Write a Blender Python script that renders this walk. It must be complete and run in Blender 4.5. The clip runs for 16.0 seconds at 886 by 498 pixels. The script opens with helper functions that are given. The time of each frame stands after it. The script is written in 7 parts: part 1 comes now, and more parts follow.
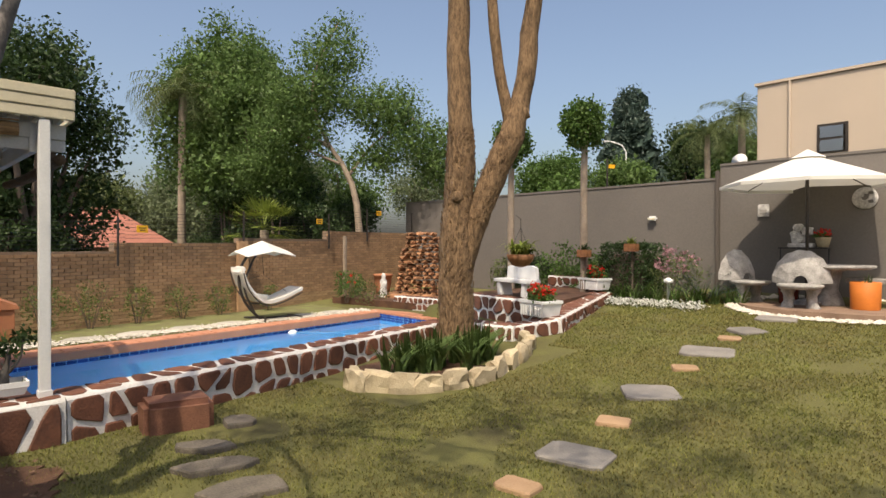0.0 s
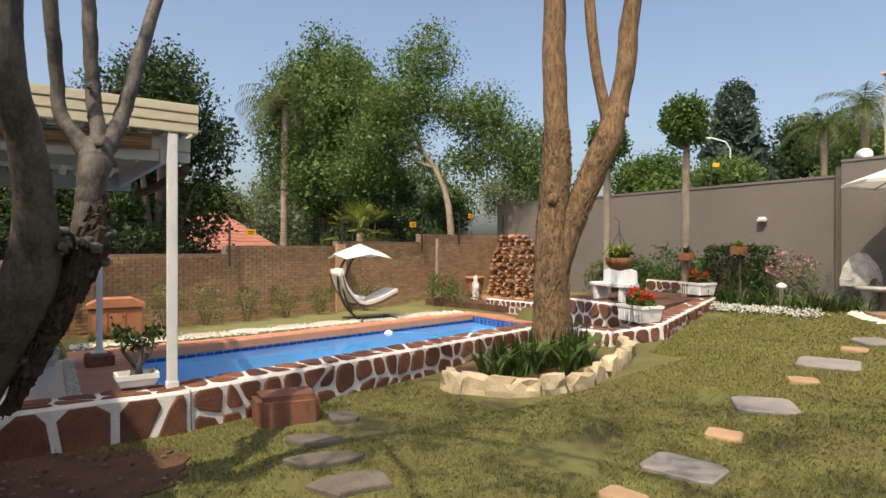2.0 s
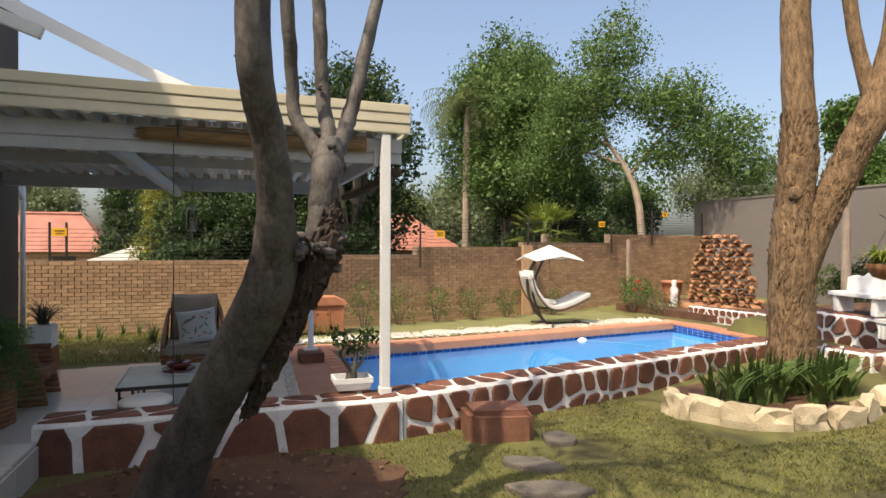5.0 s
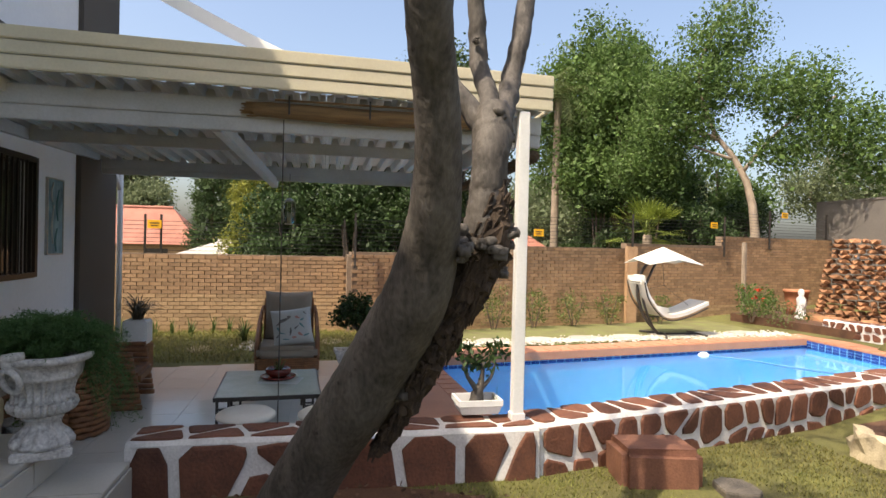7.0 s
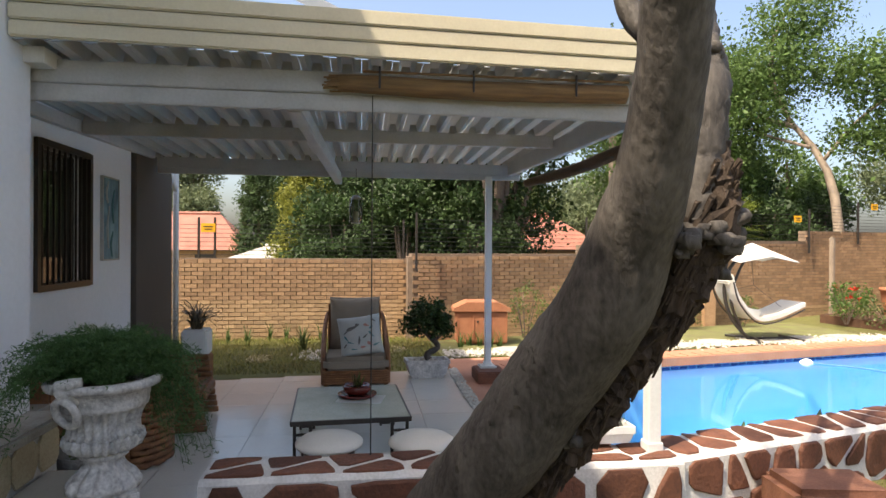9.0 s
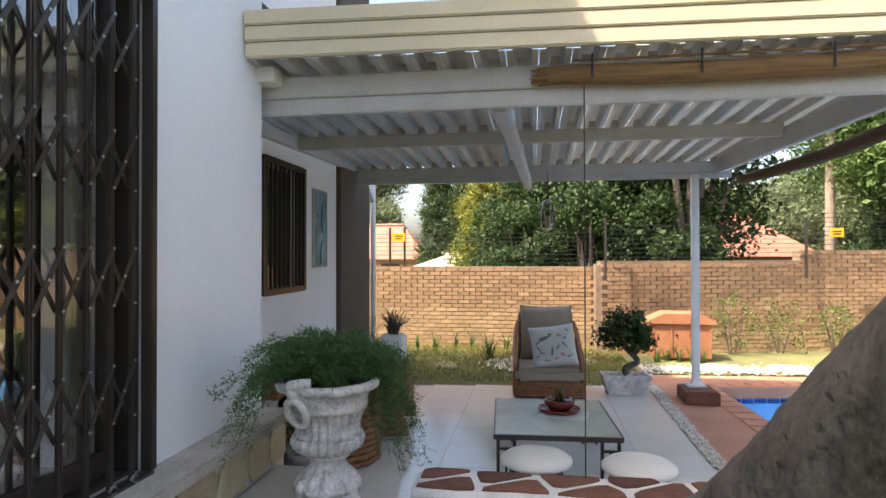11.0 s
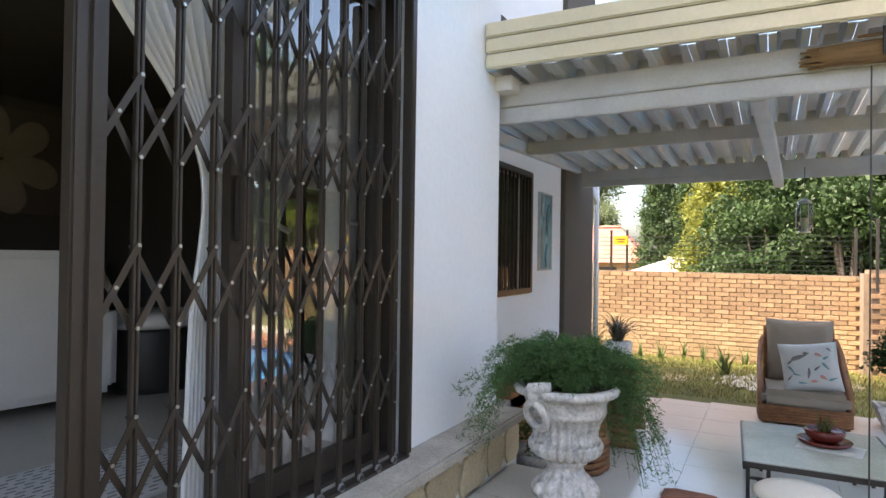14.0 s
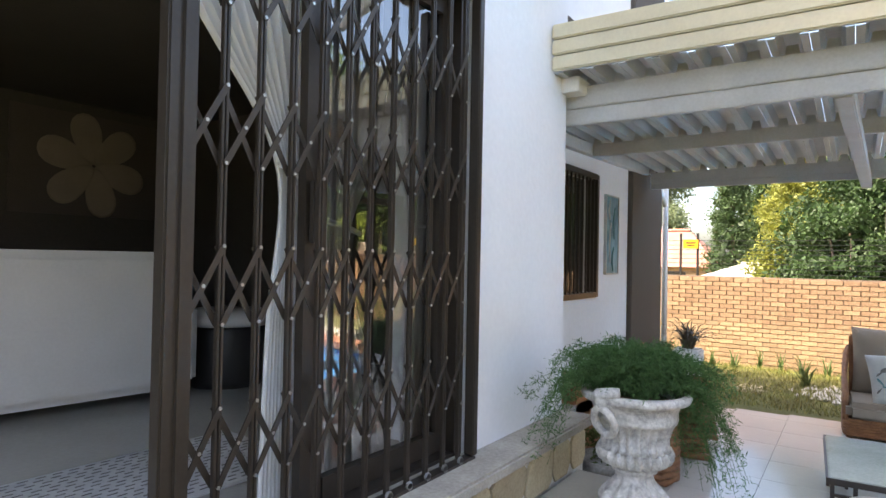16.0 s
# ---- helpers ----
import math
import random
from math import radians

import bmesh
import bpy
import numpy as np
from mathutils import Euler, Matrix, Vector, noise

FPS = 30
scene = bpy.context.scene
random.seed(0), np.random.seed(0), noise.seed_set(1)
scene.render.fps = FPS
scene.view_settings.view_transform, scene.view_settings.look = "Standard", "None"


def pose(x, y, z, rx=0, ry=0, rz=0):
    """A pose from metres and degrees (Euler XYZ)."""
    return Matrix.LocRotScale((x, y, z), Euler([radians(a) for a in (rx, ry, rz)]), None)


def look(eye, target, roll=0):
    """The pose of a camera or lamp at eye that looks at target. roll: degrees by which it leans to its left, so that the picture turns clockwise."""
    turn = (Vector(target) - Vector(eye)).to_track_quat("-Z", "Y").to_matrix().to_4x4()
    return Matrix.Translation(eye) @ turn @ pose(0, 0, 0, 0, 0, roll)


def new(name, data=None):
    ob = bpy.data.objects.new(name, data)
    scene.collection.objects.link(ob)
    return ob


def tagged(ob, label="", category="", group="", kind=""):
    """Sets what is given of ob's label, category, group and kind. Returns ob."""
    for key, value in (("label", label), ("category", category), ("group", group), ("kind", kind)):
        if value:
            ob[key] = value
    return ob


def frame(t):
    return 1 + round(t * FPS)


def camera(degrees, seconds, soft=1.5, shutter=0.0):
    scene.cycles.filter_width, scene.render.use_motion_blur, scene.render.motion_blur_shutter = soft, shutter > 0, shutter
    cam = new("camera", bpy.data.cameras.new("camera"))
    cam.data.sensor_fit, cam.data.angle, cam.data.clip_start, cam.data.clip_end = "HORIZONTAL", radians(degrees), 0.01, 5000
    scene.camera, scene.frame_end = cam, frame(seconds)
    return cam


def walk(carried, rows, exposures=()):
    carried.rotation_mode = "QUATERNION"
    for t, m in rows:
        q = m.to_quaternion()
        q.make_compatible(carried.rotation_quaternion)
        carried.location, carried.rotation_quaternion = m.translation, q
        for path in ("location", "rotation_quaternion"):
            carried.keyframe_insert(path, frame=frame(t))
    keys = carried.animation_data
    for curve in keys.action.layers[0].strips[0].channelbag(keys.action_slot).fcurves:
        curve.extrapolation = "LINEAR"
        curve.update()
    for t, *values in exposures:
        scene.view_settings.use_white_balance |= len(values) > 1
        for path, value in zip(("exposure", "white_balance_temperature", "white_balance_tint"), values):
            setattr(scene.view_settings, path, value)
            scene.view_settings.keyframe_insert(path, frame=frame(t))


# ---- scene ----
cam = camera(73.4, 16.0)
PATH = [
    (0, (0.366, 0.767, 1.306), (-1.1, 2.127, 1.291), 0.1),
    (0.5, (0.355, 0.752, 1.308), (-1.153, 2.066, 1.295), 0.1),
    (1, (0.343, 0.722, 1.312), (-1.209, 1.983, 1.3), 0.1),
    (1.5, (0.332, 0.702, 1.311), (-1.268, 1.902, 1.302), 0.1),
    (2, (0.326, 0.686, 1.316), (-1.326, 1.813, 1.308), 0.1),
    (2.5, (0.318, 0.674, 1.32), (-1.383, 1.726, 1.312), 0.1),
    (3, (0.287, 0.667, 1.323), (-1.459, 1.641, 1.315), 0.2),
    (3.5, (0.207, 0.659, 1.326), (-1.582, 1.553, 1.317), 0.2),
    (4, (0.052, 0.63, 1.332), (-1.783, 1.426, 1.323), 0.3),
    (4.5, (-0.148, 0.582, 1.355), (-2.021, 1.284, 1.344), 0.4),
    (5, (-0.331, 0.538, 1.35), (-2.232, 1.158, 1.34), 0.2),
    (5.2, (-0.422, 0.527, 1.345), (-2.335, 1.111, 1.335), 0.3),
    (7.3, (-1.44, 0.199, 1.337), (-3.404, 0.576, 1.321), 1.0),
    (7.5, (-1.526, 0.179, 1.338), (-3.492, 0.546, 1.323), 0.7),
    (8, (-1.723, 0.122, 1.331), (-3.695, 0.453, 1.32), 0.7),
    (8.2, (-1.812, 0.078, 1.323), (-3.787, 0.394, 1.31), 0.7),
    (10.3, (-2.299, -0.319, 1.266), (-4.299, -0.319, 1.281), -0.2),
    (10.5, (-2.313, -0.323, 1.264), (-4.311, -0.418, 1.281), -0.0),
    (11, (-2.329, -0.341, 1.261), (-4.306, -0.643, 1.281), -0.1),
    (11.5, (-2.329, -0.358, 1.265), (-4.276, -0.814, 1.285), 0.1),
    (12, (-2.315, -0.389, 1.27), (-4.228, -0.972, 1.292), 0.2),
    (12.5, (-2.311, -0.416, 1.277), (-4.182, -1.122, 1.297), 0.3),
    (13, (-2.314, -0.44, 1.276), (-4.142, -1.249, 1.298), 0.5),
    (13.5, (-2.322, -0.463, 1.269), (-4.109, -1.361, 1.292), 0.7),
    (14, (-2.292, -0.473, 1.273), (-4.043, -1.438, 1.295), 0.8),
    (14.5, (-2.278, -0.476, 1.274), (-3.993, -1.504, 1.298), 0.9),
    (15, (-2.271, -0.482, 1.271), (-3.95, -1.569, 1.299), 0.9),
    (15.5, (-2.269, -0.484, 1.268), (-3.913, -1.623, 1.298), 1.0),
    (16, (-2.265, -0.484, 1.268), (-3.907, -1.624, 1.298), 1.1),
]
EXPOSURE = [(0, 0.48), (2.5, 0.68), (5.2, 0.88), (8.2, 1.22), (10.3, 1.62), (11.0, 1.95), (12.5, 2.3), (14.5, 2.5), (16, 2.6)]
walk(cam, [(t, look(eye, target, roll)) for t, eye, target, roll in PATH], [(t, e, 7500, 12) for t, e in EXPOSURE])

# ---- world, sun ----
SUN = Vector((0.42, -0.66, 1.25)).normalized()
world = bpy.data.worlds.new("sky_world")
scene.world = world
world.use_nodes = True
wn, wl = world.node_tree.nodes, world.node_tree.links
sky = wn.new("ShaderNodeTexSky")
sky.sky_type, sky.sun_disc = "NISHITA", False
sky.sun_elevation = math.asin(SUN.z)
sky.sun_rotation = math.atan2(SUN.x, SUN.y)
sky.air_density, sky.dust_density, sky.ozone_density = 1.0, 4.6, 3.6
wl.new(sky.outputs[0], wn["Background"].inputs[0])
wn["Background"].inputs[1].default_value = 0.15
sun_data = bpy.data.lights.new("sun", "SUN")
sun_data.energy, sun_data.angle, sun_data.color = 3.1, radians(0.6), (1.0, 0.94, 0.84)
sun_ob = new("sun", sun_data)
sun_ob.matrix_world = look(SUN * 40, (0, 0, 0))
rng = random.Random(7)
nrg = np.random.default_rng(7)


# ---- materials ----
def material(name, a, b=None, scale=6.0, rough=0.6, bump=0.25, fine=60.0, metal=0.0, vary=0.0, island=0.0, stretch=(1, 1, 1), trans=0.0, spec=0.4):
    """Two base colours mixed by noise at two scales, with fine relief; vary: brightness by object; island: by piece of a joined mesh."""
    b = b or tuple(c * 0.75 for c in a)
    m = bpy.data.materials.new(name)
    m.use_nodes = True
    n, l = m.node_tree.nodes, m.node_tree.links
    p = n["Principled BSDF"]
    co = n.new("ShaderNodeTexCoord")
    mp = n.new("ShaderNodeMapping")
    mp.inputs["Scale"].default_value = stretch
    l.new(co.outputs["Object"], mp.inputs[0])
    big, small = n.new("ShaderNodeTexNoise"), n.new("ShaderNodeTexNoise")
    big.inputs["Scale"].default_value, small.inputs["Scale"].default_value = scale, fine
    big.inputs["Detail"].default_value, small.inputs["Detail"].default_value = 5, 4
    for t in (big, small):
        l.new(mp.outputs[0], t.inputs["Vector"])
    add = n.new("ShaderNodeMath")
    add.operation = "MULTIPLY_ADD"
    add.inputs[1].default_value = 0.45
    l.new(small.outputs[0], add.inputs[0])
    half = n.new("ShaderNodeMath")
    half.operation = "MULTIPLY"
    half.inputs[1].default_value = 0.6
    l.new(big.outputs[0], half.inputs[0])
    l.new(half.outputs[0], add.inputs[2])
    ramp = n.new("ShaderNodeValToRGB")
    ramp.color_ramp.elements[0].position, ramp.color_ramp.elements[1].position = 0.36, 0.68
    ramp.color_ramp.elements[0].color, ramp.color_ramp.elements[1].color = (*b, 1), (*a, 1)
    l.new(add.outputs[0], ramp.inputs[0])
    colour = ramp.outputs[0]
    if vary or island:
        hs = n.new("ShaderNodeHueSaturation")
        rnd = n.new("ShaderNodeObjectInfo").outputs["Random"] if vary else n.new("ShaderNodeNewGeometry").outputs["Random Per Island"]
        mr = n.new("ShaderNodeMapRange")
        k = vary or island
        mr.inputs["To Min"].default_value, mr.inputs["To Max"].default_value = 1 - k, 1 + k
        l.new(rnd, mr.inputs[0])
        l.new(mr.outputs[0], hs.inputs["Value"])
        l.new(colour, hs.inputs["Color"])
        colour = hs.outputs[0]
    l.new(colour, p.inputs["Base Color"])
    p.inputs["Roughness"].default_value, p.inputs["Metallic"].default_value = rough, metal
    p.inputs["Specular IOR Level"].default_value = spec
    if bump:
        bp = n.new("ShaderNodeBump")
        bp.inputs["Strength"].default_value, bp.inputs["Distance"].default_value = bump, 0.02
        l.new(add.outputs[0], bp.inputs["Height"])
        l.new(bp.outputs[0], p.inputs["Normal"])
    if trans:
        tr = n.new("ShaderNodeBsdfTranslucent")
        l.new(colour, tr.inputs[0])
        mx = n.new("ShaderNodeMixShader")
        mx.inputs[0].default_value = trans
        l.new(p.outputs[0], mx.inputs[1])
        l.new(tr.outputs[0], mx.inputs[2])
        l.new(mx.outputs[0], n["Material Output"].inputs[0])
    return m


def leafy(name, a, b, trans=0.35, island=0.35):
    return material(name, a, b, scale=1.3, rough=0.55, bump=0, fine=20, island=island, trans=trans, spec=0.3)


LAWN = material("lawn", (0.14, 0.14, 0.040), (0.075, 0.064, 0.024), scale=1.6, rough=0.9, bump=0.8, fine=70)
BLADE = leafy("grass_blade", (0.165, 0.185, 0.042), (0.165, 0.135, 0.044), 0.35, 0.5)
SOIL = material("soil", (0.125, 0.062, 0.034), (0.06, 0.031, 0.019), scale=5, rough=0.95, bump=0.7)
WHITE = material("white_paint", (0.78, 0.78, 0.76), (0.68, 0.68, 0.66), scale=2, rough=0.55, bump=0.06)
PLASTER = material("white_plaster", (0.82, 0.83, 0.85), (0.76, 0.77, 0.79), scale=1.2, rough=0.75, bump=0.15, fine=30)
MORTAR = material("white_mortar", (0.72, 0.70, 0.67), (0.5, 0.48, 0.45), scale=5, rough=0.8, bump=0.4)
REDSTONE = material("red_brown_stone", (0.178, 0.070, 0.040), (0.095, 0.040, 0.026), scale=7, rough=0.75, bump=0.7, fine=45, vary=0.3)
CREAM = material("cream_board", (0.66, 0.60, 0.44), (0.58, 0.52, 0.38), scale=2.5, rough=0.55, bump=0.08)
GREYWALL = material("grey_taupe_plaster", (0.165, 0.147, 0.130), (0.13, 0.117, 0.104), scale=0.6, rough=0.85, bump=0.2, fine=25)
BROWNWALL = material("dark_taupe_plaster", (0.105, 0.09, 0.075), (0.085, 0.07, 0.06), scale=1, rough=0.8, bump=0.15)
BRICK = material("yellow_brown_brick", (0.42, 0.285, 0.16), (0.30, 0.185, 0.10), scale=6, rough=0.8, bump=0.5, vary=0.2)
BRICKJ = material("yellow_brown_brick_far", (0.38, 0.24, 0.135), (0.27, 0.16, 0.088), scale=6, rough=0.8, bump=0.5, island=0.2)
JOINTSHADE = material("brick_joint_and_return_shade", (0.25, 0.18, 0.125), (0.17, 0.12, 0.085), scale=9, rough=0.95, bump=0.4)
TERRA = material("terracotta_paving", (0.50, 0.235, 0.14), (0.40, 0.18, 0.11), scale=3, rough=0.7, bump=0.3)
TILE = material("cream_floor_tile", (0.66, 0.64, 0.58), (0.60, 0.58, 0.53), scale=2, rough=0.12, bump=0.03, spec=0.5)
STEPTILE = material("step_tile", (0.52, 0.49, 0.43), (0.45, 0.42, 0.37), scale=3, rough=0.35, bump=0.08)
SANDSTONE = material("pale_sandstone", (0.50, 0.42, 0.28), (0.34, 0.27, 0.17), scale=4, rough=0.85, bump=0.6, vary=0.2)
SLATE = material("grey_slate", (0.26, 0.24, 0.21), (0.17, 0.155, 0.14), scale=4, rough=0.8, bump=0.4, vary=0.2)
PALEFLAG = material("pale_flagstone", (0.44, 0.41, 0.35), (0.31, 0.29, 0.25), scale=4, rough=0.85, bump=0.4, vary=0.15)
TANSLAB = material("tan_paver", (0.40, 0.26, 0.15), (0.30, 0.19, 0.11), scale=5, rough=0.85, bump=0.4, vary=0.15)
PEBBLE = material("white_pebble", (0.60, 0.56, 0.48), (0.40, 0.36, 0.30), scale=20, rough=0.8, bump=0.3, island=0.2)
RUIN = material("rust_stone", (0.36, 0.18, 0.085), (0.19, 0.09, 0.05), scale=5, rough=0.9, bump=0.7, vary=0.35)
BARK = material("rough_bark", (0.27, 0.172, 0.092), (0.065, 0.040, 0.022), scale=22, rough=0.97, bump=1.6, fine=70, stretch=(1, 1, 0.3))
SMOOTHBARK = material("smooth_grey_bark", (0.135, 0.118, 0.103), (0.038, 0.032, 0.027), scale=9, rough=0.7, bump=0.8, fine=48, stretch=(1, 1, 0.5))
PALEBARK = material("pale_bark", (0.34, 0.27, 0.20), (0.22, 0.17, 0.13), scale=5, rough=0.9, bump=0.5)
BRONZE = material("bronze_painted_metal", (0.055, 0.045, 0.037), (0.042, 0.034, 0.028), scale=4, rough=0.35, bump=0.03, metal=0.3)
STEEL = material("steel", (0.55, 0.55, 0.53), (0.42, 0.42, 0.4), rough=0.35, metal=0.9, bump=0.03)
DARKWIRE = material("dark_wire", (0.03, 0.03, 0.03), rough=0.5, bump=0)
BLACKSTEEL = material("dark_steel", (0.045, 0.038, 0.033), (0.03, 0.026, 0.023), rough=0.4, bump=0.05)
CONCRETE = material("aged_cast_concrete", (0.42, 0.40, 0.37), (0.17, 0.16, 0.15), scale=8, rough=0.85, bump=0.5)
URN = material("whitewashed_cast_stone", (0.72, 0.70, 0.67), (0.30, 0.29, 0.28), scale=14, rough=0.85, bump=0.6)
CANVAS = material("white_canvas", (0.80, 0.78, 0.72), (0.74, 0.72, 0.66), scale=3, rough=0.9, bump=0.05, trans=0.25)
TAUPE = material("taupe_fabric", (0.30, 0.25, 0.195), (0.24, 0.20, 0.155), scale=5, rough=0.95, bump=0.3, fine=200)
WICKER = material("brown_wicker", (0.30, 0.135, 0.055), (0.15, 0.062, 0.028), scale=12, rough=0.6, bump=0.7, fine=90)
CUSHION = material("pale_print_fabric", (0.50, 0.50, 0.47), (0.40, 0.42, 0.40), scale=5, rough=0.9, bump=0.1)
INK = material("grey_print", (0.20, 0.18, 0.17), (0.12, 0.115, 0.11), scale=9, rough=0.9, bump=0)
TEAL = material("teal_print", (0.13, 0.27, 0.28), (0.09, 0.19, 0.2), scale=9, rough=0.9, bump=0)
SOFTPINK = material("rose_print", (0.50, 0.24, 0.20), (0.42, 0.2, 0.17), scale=9, rough=0.9, bump=0)
MARBLE = material("green_grey_stone_top", (0.46, 0.47, 0.40), (0.33, 0.36, 0.29), scale=3, rough=0.25, bump=0.05)
REDGLAZE = material("dark_red_glaze", (0.14, 0.022, 0.015), (0.09, 0.016, 0.012), rough=0.25, bump=0.05)
CLAY = material("terracotta_pot", (0.42, 0.17, 0.085), (0.30, 0.12, 0.06), rough=0.8, bump=0.2)
ORANGE = material("orange_glaze", (0.62, 0.19, 0.035), (0.52, 0.15, 0.03), rough=0.4, bump=0.05)
BAMBOO = material("bamboo_reed", (0.34, 0.20, 0.085), (0.15, 0.085, 0.04), scale=4, rough=0.6, bump=0.5, fine=120, stretch=(14, 1, 14))
REDFLOWER = leafy("red_petal", (0.62, 0.03, 0.015), (0.42, 0.02, 0.012), 0.25, 0.2)
PINKFLOWER = leafy("pink_petal", (0.45, 0.25, 0.28), (0.35, 0.19, 0.22), 0.25, 0.2)
WHITEFLOWER = leafy("white_petal", (0.72, 0.72, 0.66), (0.6, 0.6, 0.54), 0.2, 0.15)
GREEN = leafy("mid_green_leaf", (0.10, 0.175, 0.04), (0.06, 0.115, 0.026))
DARKGREEN = leafy("dark_green_leaf", (0.046, 0.082, 0.024), (0.024, 0.048, 0.014), 0.3)
OLIVE = leafy("olive_leaf", (0.125, 0.155, 0.055), (0.075, 0.10, 0.034))
LIME = leafy("lime_leaf", (0.20, 0.24, 0.045), (0.12, 0.17, 0.03))
FERN = leafy("fern_green", (0.105, 0.205, 0.075), (0.055, 0.125, 0.042), 0.45)
BLUEGREEN = leafy("blue_green_needle", (0.075, 0.115, 0.09), (0.045, 0.075, 0.06), 0.3)
HEDGEGREEN = leafy("light_olive_leaf", (0.17, 0.20, 0.06), (0.10, 0.13, 0.04))
AGAVE = leafy("strap_leaf", (0.13, 0.19, 0.055), (0.06, 0.11, 0.03), 0.3)
TWIG = material("twig", (0.16, 0.12, 0.09), (0.1, 0.075, 0.06), rough=0.9, bump=0.2)
ROOFRED = material("red_roof_tile", (0.38, 0.16, 0.115), (0.27, 0.105, 0.075), scale=2, rough=0.8, bump=0.5)
THATCH = material("grey_roof_sheet", (0.42, 0.40, 0.36), (0.33, 0.31, 0.28), scale=2, rough=0.9, bump=0.4)
BEIGE = material("beige_plaster", (0.50, 0.41, 0.32), (0.45, 0.37, 0.29), scale=0.5, rough=0.85, bump=0.1)
YELLOW = material("yellow_sign", (0.80, 0.42, 0.02), (0.74, 0.38, 0.02), rough=0.5, bump=0)
# Taupe paint made darker: the room's dimness is put into this colour.
SHADEDROOM = material("shade_darkened_taupe", (0.085, 0.074, 0.063), (0.066, 0.058, 0.05), scale=1, rough=0.85, bump=0.05)
ROOMTILE = material("room_floor_tile", (0.42, 0.40, 0.36), (0.36, 0.34, 0.31), scale=2, rough=0.25, bump=0.03)
LEATHER = material("white_leather", (0.60, 0.58, 0.55), (0.54, 0.52, 0.49), scale=3, rough=0.5, bump=0.1)
# Black leather; also the darkness behind window_1 and in the vent holes.
LEATHER_AND_SHADE = material("black_leather_and_shade", (0.025, 0.023, 0.022), (0.018, 0.017, 0.017), scale=3, rough=0.45, bump=0.1)
DRAPE = material("grey_voile", (0.86, 0.86, 0.86), (0.80, 0.80, 0.80), scale=3, rough=0.9, bump=0.05, trans=0.2)
BLUETILE = material("blue_pool_paint", (0.24, 0.62, 0.90), (0.19, 0.55, 0.84), scale=0.9, rough=0.6, bump=0.02)
MOSAIC = material("navy_mosaic", (0.045, 0.11, 0.36), (0.02, 0.05, 0.20), scale=14, rough=0.25, bump=0.1, vary=0.3)


def glass_material(name, tint, rough=0.0, alpha=0.12):
    m = bpy.data.materials.new(name)
    m.use_nodes = True
    n, l = m.node_tree.nodes, m.node_tree.links
    gl, tr, mx, fr = n.new("ShaderNodeBsdfGlossy"), n.new("ShaderNodeBsdfTransparent"), n.new("ShaderNodeMixShader"), n.new("ShaderNodeFresnel")
    gl.inputs["Roughness"].default_value = rough
    tr.inputs[0].default_value = (*tint, 1)
    fr.inputs[0].default_value = 1.5 + alpha
    l.new(fr.outputs[0], mx.inputs[0])
    l.new(tr.outputs[0], mx.inputs[1])
    l.new(gl.outputs[0], mx.inputs[2])
    l.new(mx.outputs[0], n["Material Output"].inputs[0])
    return m


GLASS = glass_material("window_glass", (0.90, 0.92, 0.92), 0.0, 1.9)
CLEAR = glass_material("lantern_glass", (0.72, 0.76, 0.72), 0.1, 0.3)


def water_material():
    m = bpy.data.materials.new("pool_water")
    m.use_nodes = True
    n, l = m.node_tree.nodes, m.node_tree.links
    gl, tr, mx, fr = n.new("ShaderNodeBsdfGlossy"), n.new("ShaderNodeBsdfTransparent"), n.new("ShaderNodeMixShader"), n.new("ShaderNodeFresnel")
    gl.inputs["Roughness"].default_value = 0.05
    tr.inputs[0].default_value = (0.80, 0.95, 1.0, 1)
    fr.inputs[0].default_value = 1.33
    nz, bp = n.new("ShaderNodeTexNoise"), n.new("ShaderNodeBump")
    nz.inputs["Scale"].default_value = 5.0
    bp.inputs["Strength"].default_value, bp.inputs["Distance"].default_value = 0.12, 0.02
    l.new(nz.outputs[0], bp.inputs["Height"])
    l.new(bp.outputs[0], gl.inputs["Normal"])
    l.new(fr.outputs[0], mx.inputs[0])
    l.new(tr.outputs[0], mx.inputs[1])
    l.new(gl.outputs[0], mx.inputs[2])
    l.new(mx.outputs[0], n["Material Output"].inputs[0])
    return m


WATER = water_material()


# ---- mesh helpers ----
def part(name, bm, mat, parent=None, label=""):
    """Links a bmesh as one mesh object under a thing or a part."""
    me = bpy.data.meshes.new(name)
    bmesh.ops.recalc_face_normals(bm, faces=bm.faces)
    bm.to_mesh(me)
    bm.free()
    me.materials.append(mat)
    ob = new(name, me)
    ob.parent = parent
    if label:
        ob["label"] = label
    return ob


def raw(name, verts, faces, mat, parent=None, smooth=False, label=""):
    me = bpy.data.meshes.new(name)
    me.from_pydata([tuple(v) for v in verts], [], faces)
    me.materials.append(mat)
    if smooth:
        me.polygons.foreach_set("use_smooth", [True] * len(me.polygons))
    ob = new(name, me)
    ob.parent = parent
    if label:
        ob["label"] = label
    return ob


def thing(name, loc, label, category, group="", turn=0.0):
    ob = new(name)
    ob.location = loc
    ob.rotation_euler = (0, 0, radians(turn))
    return tagged(ob, label, category, group)


def smooth(ob):
    ob.data.polygons.foreach_set("use_smooth", [True] * len(ob.data.polygons))
    return ob


